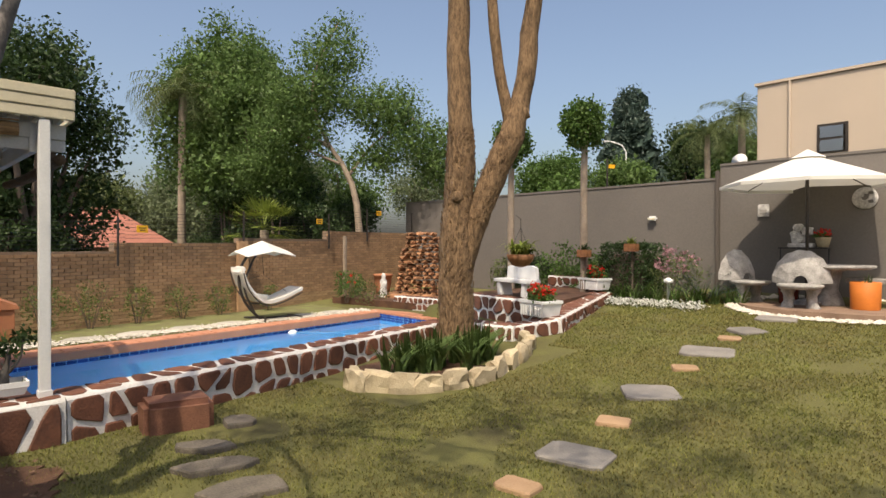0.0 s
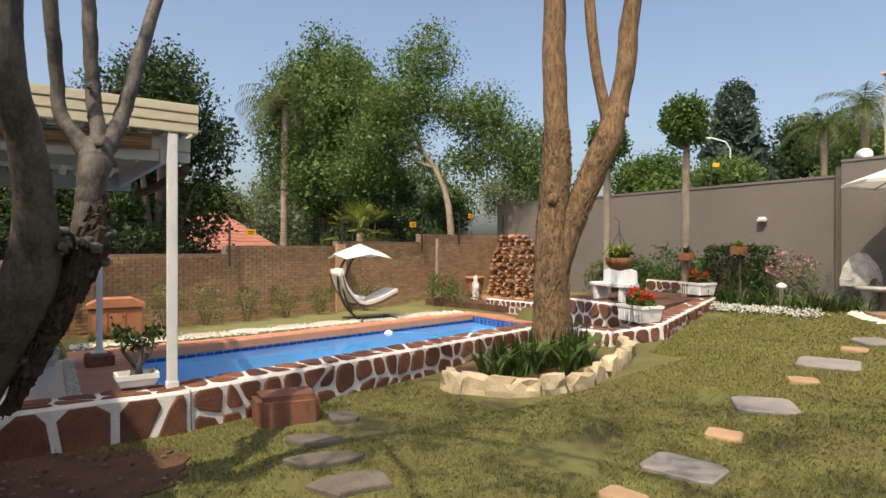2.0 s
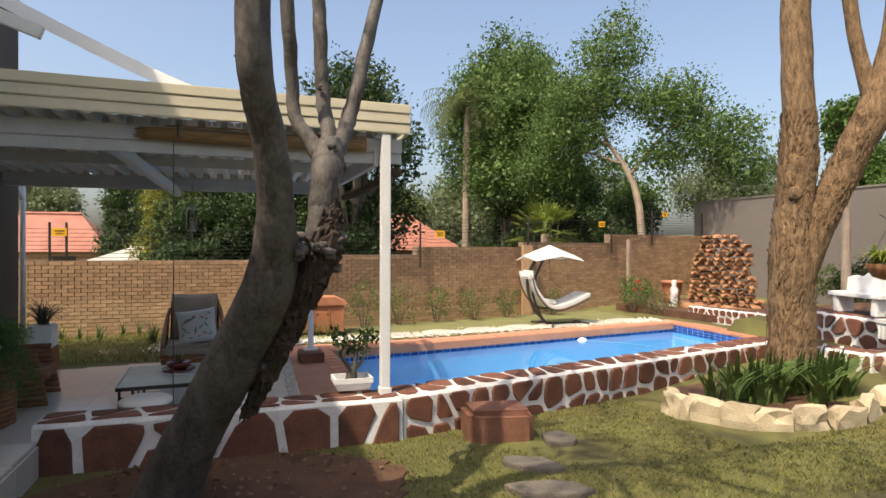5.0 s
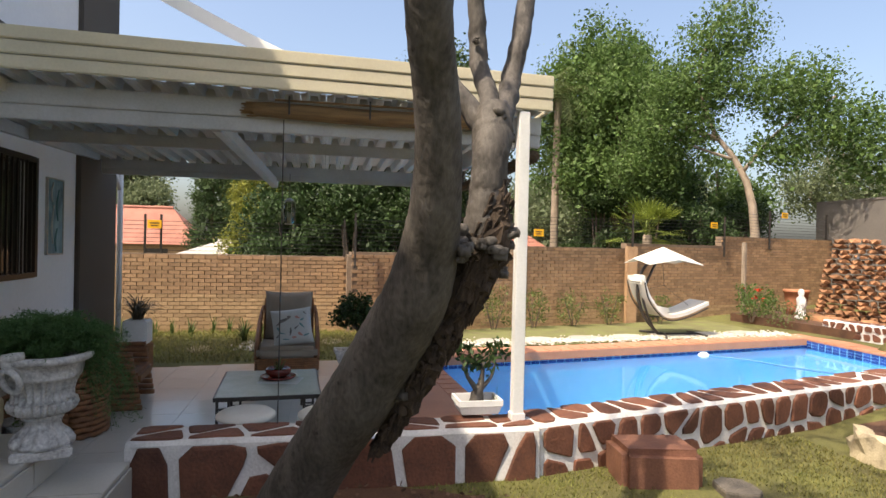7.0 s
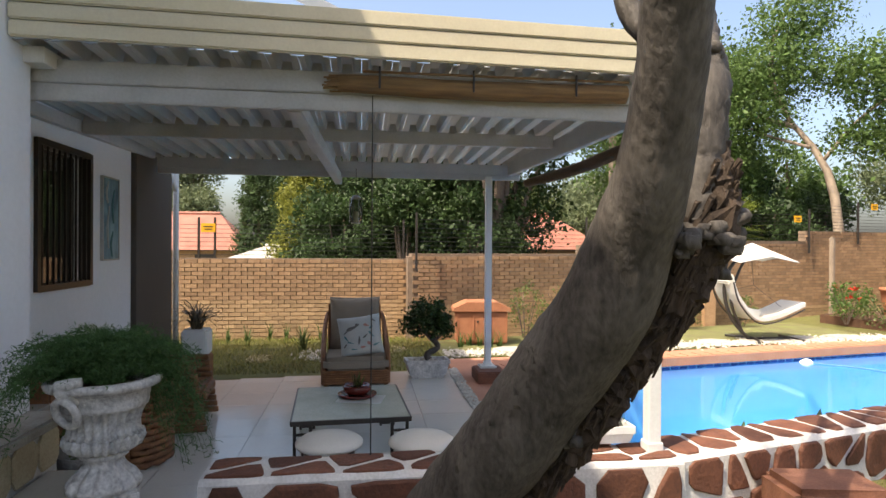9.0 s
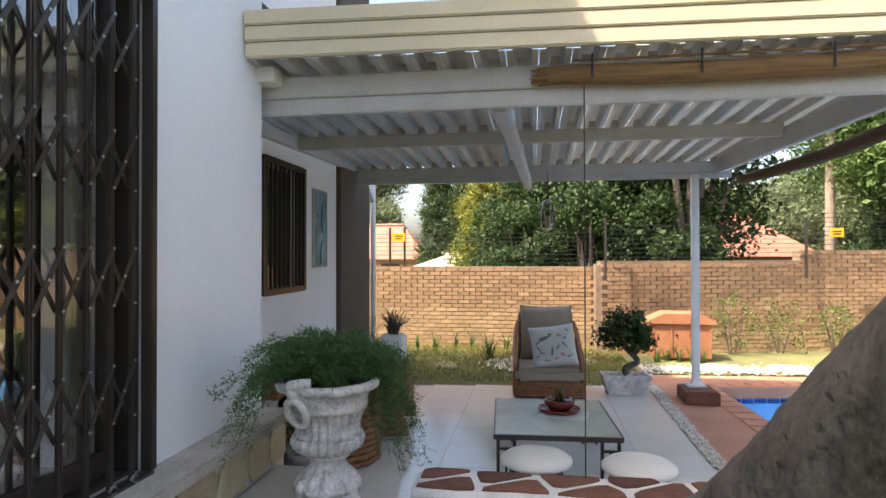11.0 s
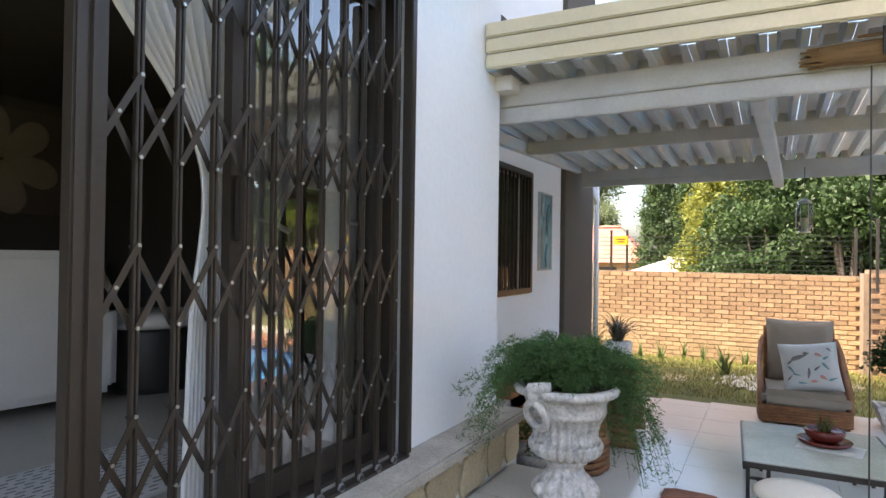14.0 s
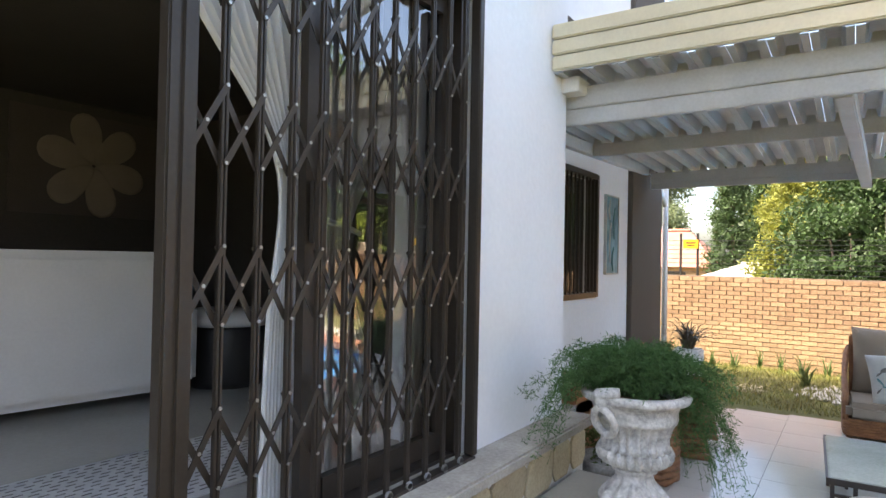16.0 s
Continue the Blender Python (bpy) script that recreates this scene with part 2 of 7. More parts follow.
def box(bm, c, s, rz=0.0, bevel=0.0, ry=0.0, rx=0.0):
    """A box round c of the size s; bevel: rounded edges."""
    r = bmesh.ops.create_cube(bm, size=1.0)
    vs = r["verts"]
    m = pose(*c, rx, ry, rz) @ Matrix.Diagonal((*s, 1))
    bmesh.ops.transform(bm, matrix=m, verts=vs)
    if bevel:
        es = list({e for v in vs for e in v.link_edges})
        bmesh.ops.bevel(bm, geom=es, offset=bevel, segments=2, affect="EDGES", clamp_overlap=True)
    return bm


def boxes(*items):
    bm = bmesh.new()
    for it in items:
        box(bm, *it)
    return bm


def tube(bm, pts, radii, seg=10, knob=0.0, seed=0):
    """A skin of rings along pts; knob: unevenness."""
    rr = random.Random(seed)
    pts = [Vector(p) for p in pts]
    rings = []
    side = None
    for i, p in enumerate(pts):
        d = (pts[min(i + 1, len(pts) - 1)] - pts[max(i - 1, 0)]).normalized()
        if side is None:
            side = d.orthogonal().normalized()
        side = (side - d * side.dot(d)).normalized()
        up = d.cross(side)
        r = radii[i] if isinstance(radii, (list, tuple)) else radii
        ring = []
        for k in range(seg):
            a = 2 * math.pi * k / seg
            q = r * (1 + knob * (rr.random() - 0.5))
            ring.append(bm.verts.new(p + (side * math.cos(a) + up * math.sin(a)) * q))
        rings.append(ring)
    for a, b in zip(rings, rings[1:]):
        for k in range(seg):
            bm.faces.new((a[k], a[(k + 1) % seg], b[(k + 1) % seg], b[k]))
    bm.faces.new(rings[0][::-1])
    bm.faces.new(rings[-1])
    return bm


def curve_pts(pts, n):
    """n points on a smooth line through pts (x, y, z, radius)."""
    pts = np.array(pts, float)
    out = []
    m = len(pts) - 1
    for i in range(n):
        s = i / (n - 1) * m
        k = min(int(s), m - 1)
        f = s - k
        p0, p1, p2, p3 = pts[max(k - 1, 0)], pts[k], pts[k + 1], pts[min(k + 2, m)]
        out.append(0.5 * (2 * p1 + (p2 - p0) * f + (2 * p0 - 5 * p1 + 4 * p2 - p3) * f * f + (3 * p1 - p0 - 3 * p2 + p3) * f ** 3))
    return np.array(out)


def limb(bm, pts, n=14, seg=12, knob=0.16, seed=0, wob=0.0):
    c = curve_pts(pts, n)
    rr = np.random.default_rng(seed)
    c[1:-1, :3] += rr.normal(0, wob, (n - 2, 3)) if wob else 0
    return tube(bm, [tuple(p[:3]) for p in c], [max(float(p[3]), 0.003) for p in c], seg, knob, seed)


def lathe(bm, prof, seg=24, c=(0, 0, 0), flute=0.0, count=0, band=(0, 0)):
    """A turned shape: prof is (radius, z); flute: depth of ribs within the band of z."""
    rings = []
    for r, z in prof:
        ring = []
        for k in range(seg):
            a = 2 * math.pi * k / seg
            q = r * (1 - flute * (0.5 + 0.5 * math.cos(count * a))) if flute and band[0] <= z <= band[1] else r
            ring.append(bm.verts.new((c[0] + q * math.cos(a), c[1] + q * math.sin(a), c[2] + z)))
        rings.append(ring)
    for a, b in zip(rings, rings[1:]):
        for k in range(seg):
            bm.faces.new((a[k], a[(k + 1) % seg], b[(k + 1) % seg], b[k]))
    bm.faces.new(rings[0][::-1])
    bm.faces.new(rings[-1])
    return bm


def rock(bm, c, s, seed=0, rough=0.22, sub=2):
    """An uneven stone."""
    r = bmesh.ops.create_icosphere(bm, subdivisions=sub, radius=1.0)
    off = Vector((seed * 3.17, seed * 1.3, seed * 0.7))
    for v in r["verts"]:
        d = 1 + rough * noise.noise(v.co * 1.6 + off)
        p = v.co * d
        v.co = Vector((max(-0.8, min(0.8, p.x)) * s[0], max(-0.8, min(0.8, p.y)) * s[1], max(-0.75, min(0.75, p.z)) * s[2])) + Vector(c)
    return bm


def clean_cells(w, h, nx, ny, gap, seed, jitter=0.36):
    """Uneven polygons that fill a rectangle w by h, with joints of width gap."""
    rr = random.Random(seed)
    pts = [((i + 0.5 + jitter * rr.uniform(-1, 1)) * w / nx, (j + 0.5 + jitter * rr.uniform(-1, 1)) * h / ny) for j in range(ny) for i in range(nx)]
    out = []
    for i, (px, py) in enumerate(pts):
        poly = [(gap / 2, gap / 2), (w - gap / 2, gap / 2), (w - gap / 2, h - gap / 2), (gap / 2, h - gap / 2)]
        for j, (qx, qy) in enumerate(pts):
            if i == j or abs(px - qx) > 3 * w / nx or not poly:
                continue
            dx, dy = qx - px, qy - py
            d = math.hypot(dx, dy)
            lim = d / 2 - gap / 2
            val = [((x - px) * dx + (y - py) * dy) / d - lim for x, y in poly]
            res = []
            for k in range(len(poly)):
                a, b, va, vb = poly[k], poly[(k + 1) % len(poly)], val[k], val[(k + 1) % len(poly)]
                if va <= 0:
                    res.append(a)
                if va * vb < 0:
                    f = va / (va - vb)
                    res.append((a[0] + f * (b[0] - a[0]), a[1] + f * (b[1] - a[1])))
            poly = res
        if len(poly) > 2:
            area = 0.5 * abs(sum(poly[k][0] * poly[(k + 1) % len(poly)][1] - poly[(k + 1) % len(poly)][0] * poly[k][1] for k in range(len(poly))))
            if area > 0.0008:
                out.append(soften(poly, rr))
    return out


def soften(poly, rr):
    """Cuts the corners of a polygon once, unevenly."""
    out = []
    for k in range(len(poly)):
        a, b = poly[k], poly[(k + 1) % len(poly)]
        f = rr.uniform(0.14, 0.26)
        out.append((a[0] + f * (b[0] - a[0]), a[1] + f * (b[1] - a[1])))
        out.append((b[0] + f * (a[0] - b[0]), b[1] + f * (a[1] - b[1])))
    return out


def crazy_stones(parent, o, u, v, nrm, w, h, nx, ny, gap, seed, mat, proud=0.018, name="stone"):
    """Flat irregular stones set in a face with the corner o and the directions u and v; each one is a part."""
    o, u, v, nrm = Vector(o), Vector(u).normalized(), Vector(v).normalized(), Vector(nrm).normalized()
    rr = random.Random(seed)
    for poly in clean_cells(w, h, nx, ny, gap, seed):
        cx, cy = sum(p[0] for p in poly) / len(poly), sum(p[1] for p in poly) / len(poly)
        t = proud * rr.uniform(0.6, 1.4)
        n = len(poly)
        vs = [o + u * x + v * y - nrm * 0.004 for x, y in poly]
        vs += [o + u * (cx + (x - cx) * 0.985) + v * (cy + (y - cy) * 0.985) + nrm * t * 0.7 for x, y in poly]
        vs += [o + u * (cx + (x - cx) * 0.88) + v * (cy + (y - cy) * 0.88) + nrm * t for x, y in poly]
        fs = [(k, (k + 1) % n, n + (k + 1) % n, n + k) for k in range(n)] + [(n + k, n + (k + 1) % n, 2 * n + (k + 1) % n, 2 * n + k) for k in range(n)]
        fs.append(tuple(range(2 * n, 3 * n)))
        raw(name, vs, fs, mat, parent)


def leaves(name, pts, size, mat, parent=None, aspect=0.5, flat=0.0, kind="", smin=0.6):
    """One joined mesh of small folded leaves at pts."""
    pts = np.asarray(pts, float)
    n = len(pts)
    d = nrg.normal(0, 1, (n, 3))
    d[:, 2] *= 1 - flat
    d /= np.linalg.norm(d, axis=1)[:, None] + 1e-9
    e = np.cross(d, nrg.normal(0, 1, (n, 3)))
    e /= np.linalg.norm(e, axis=1)[:, None] + 1e-9
    s = size * nrg.uniform(smin, 1.25, n)[:, None]
    v = np.stack([pts - d * s * 0.5, pts + e * s * aspect * 0.5, pts + d * s * 0.5, pts - e * s * aspect * 0.5], 1).reshape(-1, 3)
    me = bpy.data.meshes.new(name)
    me.vertices.add(4 * n)
    me.vertices.foreach_set("co", v.astype(np.float32).ravel())
    me.loops.add(4 * n)
    me.loops.foreach_set("vertex_index", np.arange(4 * n, dtype=np.int32))
    me.polygons.add(n)
    me.polygons.foreach_set("loop_start", np.arange(0, 4 * n, 4, dtype=np.int32))
    me.update(calc_edges=True)
    me.validate()
    me.materials.append(mat)
    ob = new(name, me)
    ob.parent = parent
    if kind or name == "blossom":
        ob["kind"] = kind or "stuff"
    return ob


def blades(name, roots, length, width, mat, parent=None, lean=0.7, curl=0.5, spread=None, seg=3):
    """Strap-like leaves that rise from roots and bend over; one joined mesh."""
    vs, fs = [], []
    rr = random.Random(len(roots) * 13 + int(length * 100))
    for r in roots:
        a = rr.uniform(0, 2 * math.pi)
        l = length * rr.uniform(0.6, 1.15)
        tilt = lean * rr.uniform(0.3, 1.0)
        out = Vector((math.cos(a), math.sin(a), 0))
        sidev = Vector((-math.sin(a), math.cos(a), 0))
        p = Vector(r)
        ang = tilt * 0.4
        b0 = len(vs)
        for k in range(seg + 1):
            f = k / seg
            w = width * (1 - f ** 1.6) + 0.001
            vs += [p - sidev * w / 2, p + sidev * w / 2]
            p = p + (out * math.sin(ang) + Vector((0, 0, 1)) * math.cos(ang)) * l / seg
            ang += (tilt + curl) / seg
        for k in range(seg):
            i = b0 + 2 * k
            fs.append((i, i + 1, i + 3, i + 2))
    return raw(name, vs, fs, mat, parent)


def clumps(ells, n, per, spread, shell=0.55):
    """Points of leaf clumps near the surface of ellipsoids (x, y, z, rx, ry, rz)."""
    e = np.array(ells, float)
    vol = e[:, 3] * e[:, 4] * e[:, 5]
    pick = nrg.choice(len(e), n, p=vol / vol.sum())
    d = nrg.normal(0, 1, (n, 3))
    d /= np.linalg.norm(d, axis=1)[:, None]
    r = nrg.uniform(shell ** 3, 1.15, n)[:, None] ** (1 / 3)
    c = e[pick, :3] + d * r * e[pick, 3:]
    pts = np.repeat(c, per, 0) + nrg.normal(0, spread, (n * per, 3))
    return pts


def tree(name, loc, label, trunk, ells, n, per, spread, size, mat, bark, limbs=(), group="", category="tree", aspect=0.5, shell=0.5, inner=False):
    """A trunk with limbs (lists of x, y, z, radius from the foot) and a crown of leaf clumps."""
    t = thing(name, loc, label, category, group)
    bm = bmesh.new()
    limb(bm, trunk, 12, 9, 0.2, n)
    for i, l in enumerate(limbs):
        limb(bm, l, 8, 6, 0.2, n + i)
    smooth(part("trunk", bm, bark, t))
    leaves("crown", clumps(ells, n, per, spread, shell), size, mat, t, aspect)
    if inner:
        e = [(x, y, z, a * 0.82, b * 0.82, c * 0.82) for x, y, z, a, b, c in ells]
        leaves("inner_crown", clumps(e, n * 2, 4, spread, 0.1), size * 1.7, mat, t, 0.6)
    return t


def bush(name, loc, label, r, h, n, size, mat, category="bush", group="", stems=True, flower=None, fn=0):
    t = thing(name, loc, label, category, group)
    if stems:
        bm = bmesh.new()
        rr = random.Random(n)
        for k in range(7):
            a = rr.uniform(0, 6.28)
            limb(bm, [(0.03 * math.cos(a), 0.03 * math.sin(a), -0.02, 0.008), (r * 0.4 * math.cos(a), r * 0.4 * math.sin(a), h * 0.5, 0.006), (r * 0.7 * math.cos(a), r * 0.7 * math.sin(a), h * 0.85, 0.003)], 5, 5, 0.1, k)
        part("woody_base", bm, TWIG, t)
    leaves("foliage", clumps([(0, 0, h * 0.55, r, r, h * 0.45)], max(n // 12, 6), 12, min(r, h) * 0.13, 0.15), size, mat, t, 0.55)
    if flower:
        leaves("blossom", clumps([(0, 0, h * 0.8, r * 0.8, r * 0.8, h * 0.25)], fn, 10, 0.025, 0.6), size * 0.8, flower, t, 0.9)
    return t


# ---- ground ----
DECK, LOW = -0.30, -0.38
POOL = [Vector((-5.98, 1.88, 0)), Vector((-7.72, 9.2, 0)), Vector((-11.0, 9.25, 0)), Vector((-9.7, 1.75, 0))]


def inside(x, y, poly, grow=0.0):
    c = sum((Vector(p) for p in poly), Vector()) / len(poly)
    for i in range(len(poly)):
        a, b = poly[i], poly[(i + 1) % len(poly)]
        e = (b - a).normalized()
        n = Vector((e.y, -e.x, 0))
        s = (Vector((x, y, 0)) - a).dot(n)
        k = (c - a).dot(n)
        if (s if k < 0 else -s) > grow:
            return False
    return True


def ground_z(x, y):
    z = LOW + 0.075 * max(0.0, min(y, 14.4) - 5.0)
    if x < -5.6 and y > 9.0:
        z = min(z + 0.0, 0.2)
    if x < -9.5:
        z = LOW + 0.05 * max(0.0, min(y, 14.4) - 8.0)
    return z + 0.012 * noise.noise((x * 0.7, y * 0.7, 0))


xs = [-900, -400, -150, -70, -40, -25] + [-17 + 0.25 * i for i in range(89)] + [8, 14, 30, 70, 150, 400, 900]
ys = [-900, -400, -150, -60, -25, -14] + [-8 + 0.25 * i for i in range(94)] + [18, 25, 40, 80, 160, 400, 900]
gv, gf = [], []
for gy in ys:
    for gx in xs:
        z = ground_z(gx, gy)
        if inside(gx, gy, POOL, 0.12):
            z = -2.2
        if -9.9 < gx < -0.5 and -8 < gy < -2.3:
            z = -0.6
        gv.append((gx, gy, z))
nx_ = len(xs)
for j in range(len(ys) - 1):
    for i in range(nx_ - 1):
        gf.append((j * nx_ + i, j * nx_ + i + 1, (j + 1) * nx_ + i + 1, (j + 1) * nx_ + i))
ground = raw("ground", gv, gf, LAWN, None, True)
tagged(ground, "mown lawn of green and straw-coloured grass", "lawn", kind="structure")


def sheet(name, poly, z, thick, mat, label, category="paving", bevel=0.0):
    """A slab with the outline poly and its top at z."""
    bm = bmesh.new()
    top = [bm.verts.new((p[0], p[1], z)) for p in poly]
    f = bm.faces.new(top)
    r = bmesh.ops.extrude_face_region(bm, geom=[f])
    bmesh.ops.translate(bm, vec=(0, 0, -thick), verts=[v for v in r["geom"] if isinstance(v, bmesh.types.BMVert)])
    return tagged(part(name, bm, mat), label, category, kind="structure")


def blob(cx, cy, rx, ry, n=28, seed=1, k=0.18):
    rr = random.Random(seed)
    return [(cx + rx * math.cos(a) * (1 + k * rr.uniform(-1, 1)), cy + ry * math.sin(a) * (1 + k * rr.uniform(-1, 1))) for a in (2 * math.pi * i / n for i in range(n))]


# patio floor, its tiles, deck round the pool
patio = sheet("floor", [(-5.70, -2.55), (-5.70, 1.0), (-9.72, 1.04), (-9.25, -2.55)], DECK - 0.006, 0.2, material("beige_grout", (0.52, 0.49, 0.43), (0.44, 0.41, 0.36), scale=8, rough=0.8, bump=0.1), "cream tiled patio floor, smooth and shiny", "floor")
tile_me = bpy.data.meshes.new("floor_tile")
bm = bmesh.new()
box(bm, (0, 0, 0), (0.4945, 0.4945, 0.012), 0, 0.0012)
bm.to_mesh(tile_me)
bm.free()
tile_me.materials.append(TILE)
for i in range(8):
    for j in range(7):
        x, y = -5.95 - 0.497 * i, -2.28 + 0.497 * j
        edge = 9.25 + (y + 2.5) * 0.135
        share = min(1.0, (x + 0.247 + edge) / 0.4945)
        if share < 0.04:
            continue
        t = new("floor_tile", tile_me)
        t.parent, t.location, t.scale = patio, (x + 0.247 * (1 - share), y, DECK - 0.006), (share, 1, 1)
sheet("pavement", [(-5.70, 1.004), (-5.70, 1.86), (-9.66, 1.76), (-10.96, 9.25), (-7.7, 9.2), (-7.6, 9.85), (-11.62, 9.9), (-10.55, 4.0), (-10.35, 1.05)], DECK + 0.004, 0.12, TERRA, "terracotta painted paving round the swimming pool")
coping = thing("pool_coping", (0, 0, 0), "row of terracotta coping bricks along the pool edge", "coping")
cop = bpy.data.meshes.new("coping_brick")
bm = bmesh.new()
box(bm, (0, 0, 0), (0.215, 0.26, 0.05), 0, 0.012)
bm.to_mesh(cop)
bm.free()
cop.materials.append(material("terracotta_coping", (0.52, 0.24, 0.14), (0.42, 0.18, 0.11), scale=6, rough=0.7, bump=0.3, vary=0.12))
for a, b in ((POOL[3], POOL[2]), (POOL[2], POOL[1]), (POOL[3], POOL[0])):
    d = b - a
    k = int(d.length / 0.222)
    e = d.normalized()
    out = Vector((-e.y, e.x, 0))
    mid = (POOL[0] + POOL[2]) / 2
    if (mid - a).dot(out) > 0:
        out = -out
    for i in range(k):
        p = a + e * (i + 0.5) * d.length / k + out * 0.11
        t = new("coping_brick", cop)
        t.parent, t.location, t.rotation_euler = coping, (p.x, p.y, DECK - 0.012), (0, 0, math.atan2(e.y, e.x))

# pool basin, mosaic band, water
bm = bmesh.new()
WL = DECK - 0.15
top = [bm.verts.new((p.x, p.y, DECK - 0.04)) for p in POOL]
bot = [bm.verts.new((p.x, p.y, -1.75)) for p in POOL]
for i in range(4):
    bm.faces.new((top[i], top[(i + 1) % 4], bot[(i + 1) % 4], bot[i]))
bm.faces.new(bot)
pool = tagged(part("swimming_pool", bm, BLUETILE), "swimming pool with pale blue painted basin and clear water", "pool")
q = [p + ((POOL[0] + POOL[2]) / 2 - p).normalized() * 0.004 for p in POOL]
raw("water", [(p.x, p.y, WL) for p in q], [(0, 1, 2, 3)], WATER, pool, label="clear blue water with small ripples")
mos = bpy.data.meshes.new("mosaic_tile")
bm = bmesh.new()
box(bm, (0, 0, 0), (0.140, 0.012, 0.046), 0, 0.004)
bm.to_mesh(mos)
bm.free()
mos.materials.append(MOSAIC)
for a, b in ((POOL[3], POOL[2]), (POOL[2], POOL[1])):
    d = b - a
    k = int(d.length / 0.15)
    e = d.normalized()
    n_in = Vector((e.y, -e.x, 0))
    for i in range(k):
        for r in range(3):
            p = a + e * (i + 0.5 + 0.0 * r) * d.length / k + n_in * 0.006
            t = new("mosaic_tile", mos)
            t.parent, t.location, t.rotation_euler = pool, (p.x, p.y, DECK - 0.055 - 0.052 * r), (0, 0, math.atan2(e.y, e.x))
cleaner = thing("pool_cleaner", (-10.3, 6.6, WL), "white floating pool cleaner with its hose", "pool cleaner")
bm = bmesh.new()
lathe(bm, [(0.02, -0.03), (0.09, -0.02), (0.10, 0.01), (0.05, 0.05), (0.02, 0.06)], 14)
smooth(part("float", bm, WHITE, cleaner))
bm = bmesh.new()
limb(bm, [(0.05, 0, 0.005, 0.016), (0.5, 0.5, 0.005, 0.016), (1.0, 0.75, 0.0, 0.016), (1.9, 1.4, 0.0, 0.016)], 20, 8, 0)
smooth(part("hose", bm, material("blue_hose", (0.06, 0.22, 0.42), rough=0.5), cleaner))


# ---- stone walls ----
def stone_wall(name, a, b, width, z0, z1a, z1b, label, nx, seed, inward, caps=True, cap_n=None, ny=2, gap=0.05):
    """A low wall from a to b of red stones in white mortar; inward: side to which it has its width."""
    a, b, n_in = Vector((*a, 0)), Vector((*b, 0)), Vector((*inward, 0)).normalized()
    e = (b - a)
    L = e.length
    e = e.normalized()
    n_in = (n_in - e * n_in.dot(e)).normalized()
    w = new(name)
    tagged(w, label, "stone wall")
    bm = bmesh.new()
    N = 10
    rows = []
    for i in range(N + 1):
        p = a + e * L * i / N
        zt = z1a + (z1b - z1a) * i / N
        j = 0.012 * math.sin(i * 2.3 + seed)
        rows.append([bm.verts.new(p + n_in * o + Vector((0, 0, z))) for o, z in ((-0.015, z0), (j * 0.4, (z0 + zt) / 2), (0.012, zt - 0.03), (0.04, zt + j * 0.4), (width - 0.04, zt), (width, zt - 0.04), (width, z0))])
    for r, s in zip(rows, rows[1:]):
        for k in range(6):
            bm.faces.new((r[k], s[k], s[k + 1], r[k + 1]))
    bm.faces.new(rows[0])
    bm.faces.new(rows[-1])
    part("mortar", bm, MORTAR, w)
    up = Vector((0, 0, 1))
    slope = Vector((e.x, e.y, (z1b - z1a) / L))
    h = (z1a + z1b) / 2 - z0
    crazy_stones(w, a + up * (z1a - h + 0.02) - n_in * 0.004, slope, up, -n_in, L, h - 0.02, nx, ny, gap, seed, REDSTONE)
    if caps:
        crazy_stones(w, a + up * z1a + n_in * 0.02, slope, n_in, up, L, width - 0.02, cap_n[0] if cap_n else int(nx * 1.1), cap_n[1] if cap_n else 1, gap * (0.62 if cap_n else 0.9), seed + 50, REDSTONE, 0.010)
    return w


stone_wall("garden_wall", (-5.46, -1.0), (-5.46, 1.84), 0.36, -0.55, 0.0, 0.0, "low patio wall of red stones set in white mortar", 8, 3, (-1, 0), ny=1, gap=0.07, cap_n=(8, 2))
stone_wall("garden_wall", (-5.50, 1.86), (-7.02, 8.0), 0.40, -0.55, 0.0, 0.0, "low pool wall of red stones set in white mortar", 26, 11, (-1, 0))
stone_wall("garden_wall", (-5.58, 7.75), (-5.30, 8.55), 0.32, -0.4, 0.05, 0.12, "end of the terrace wall in red stones and white mortar", 4, 21, (-1, 0.2))
stone_wall("garden_wall", (-6.75, 7.5), (-5.56, 7.72), 0.4, -0.55, 0.05, 0.05, "terrace wall of red stones and white mortar beside the tree", 7, 22, (0, 1))
stone_wall("garden_wall", (-5.28, 8.58), (-6.55, 12.3), 0.4, -0.1, 0.14, 0.34, "terrace edge of red stones and white mortar along the lawn", 15, 23, (-1, -0.3))
stone_wall("garden_wall", (-8.4, 9.2), (-5.85, 8.75), 0.3, -0.3, 0.34, 0.34, "raised bed wall of red stones and white mortar", 11, 24, (0, 1))
stone_wall("garden_wall", (-11.4, 10.0), (-8.5, 10.1), 0.3, -0.3, 0.02, 0.06, "long low bed wall of small red stones and white mortar", 16, 25, (0, 1))
stone_wall("garden_wall", (-8.6, 12.6), (-6.6, 12.3), 0.3, 0.1, 0.55, 0.55, "back wall of red stones and white mortar by the hedge", 8, 26, (0, 1))
sheet("pavement", [(-8.4, 9.5), (-5.9, 9.0), (-6.75, 12.3), (-8.6, 12.5)], 0.30, 0.5, SOIL, "soil of the raised bed", "soil")
cube_st = bmesh.new()
box(cube_st, (0, 0, 0.02), (0.60, 0.46, 0.50), 0, 0.05)
for v in cube_st.verts:
    v.co += Vector((0.02, 0.02, 0.015)) * noise.noise(v.co * 4)
cs = part("stone_block", cube_st, material("dark_red_stone", (0.24, 0.105, 0.062), (0.14, 0.06, 0.038), scale=5, rough=0.8, bump=0.5))
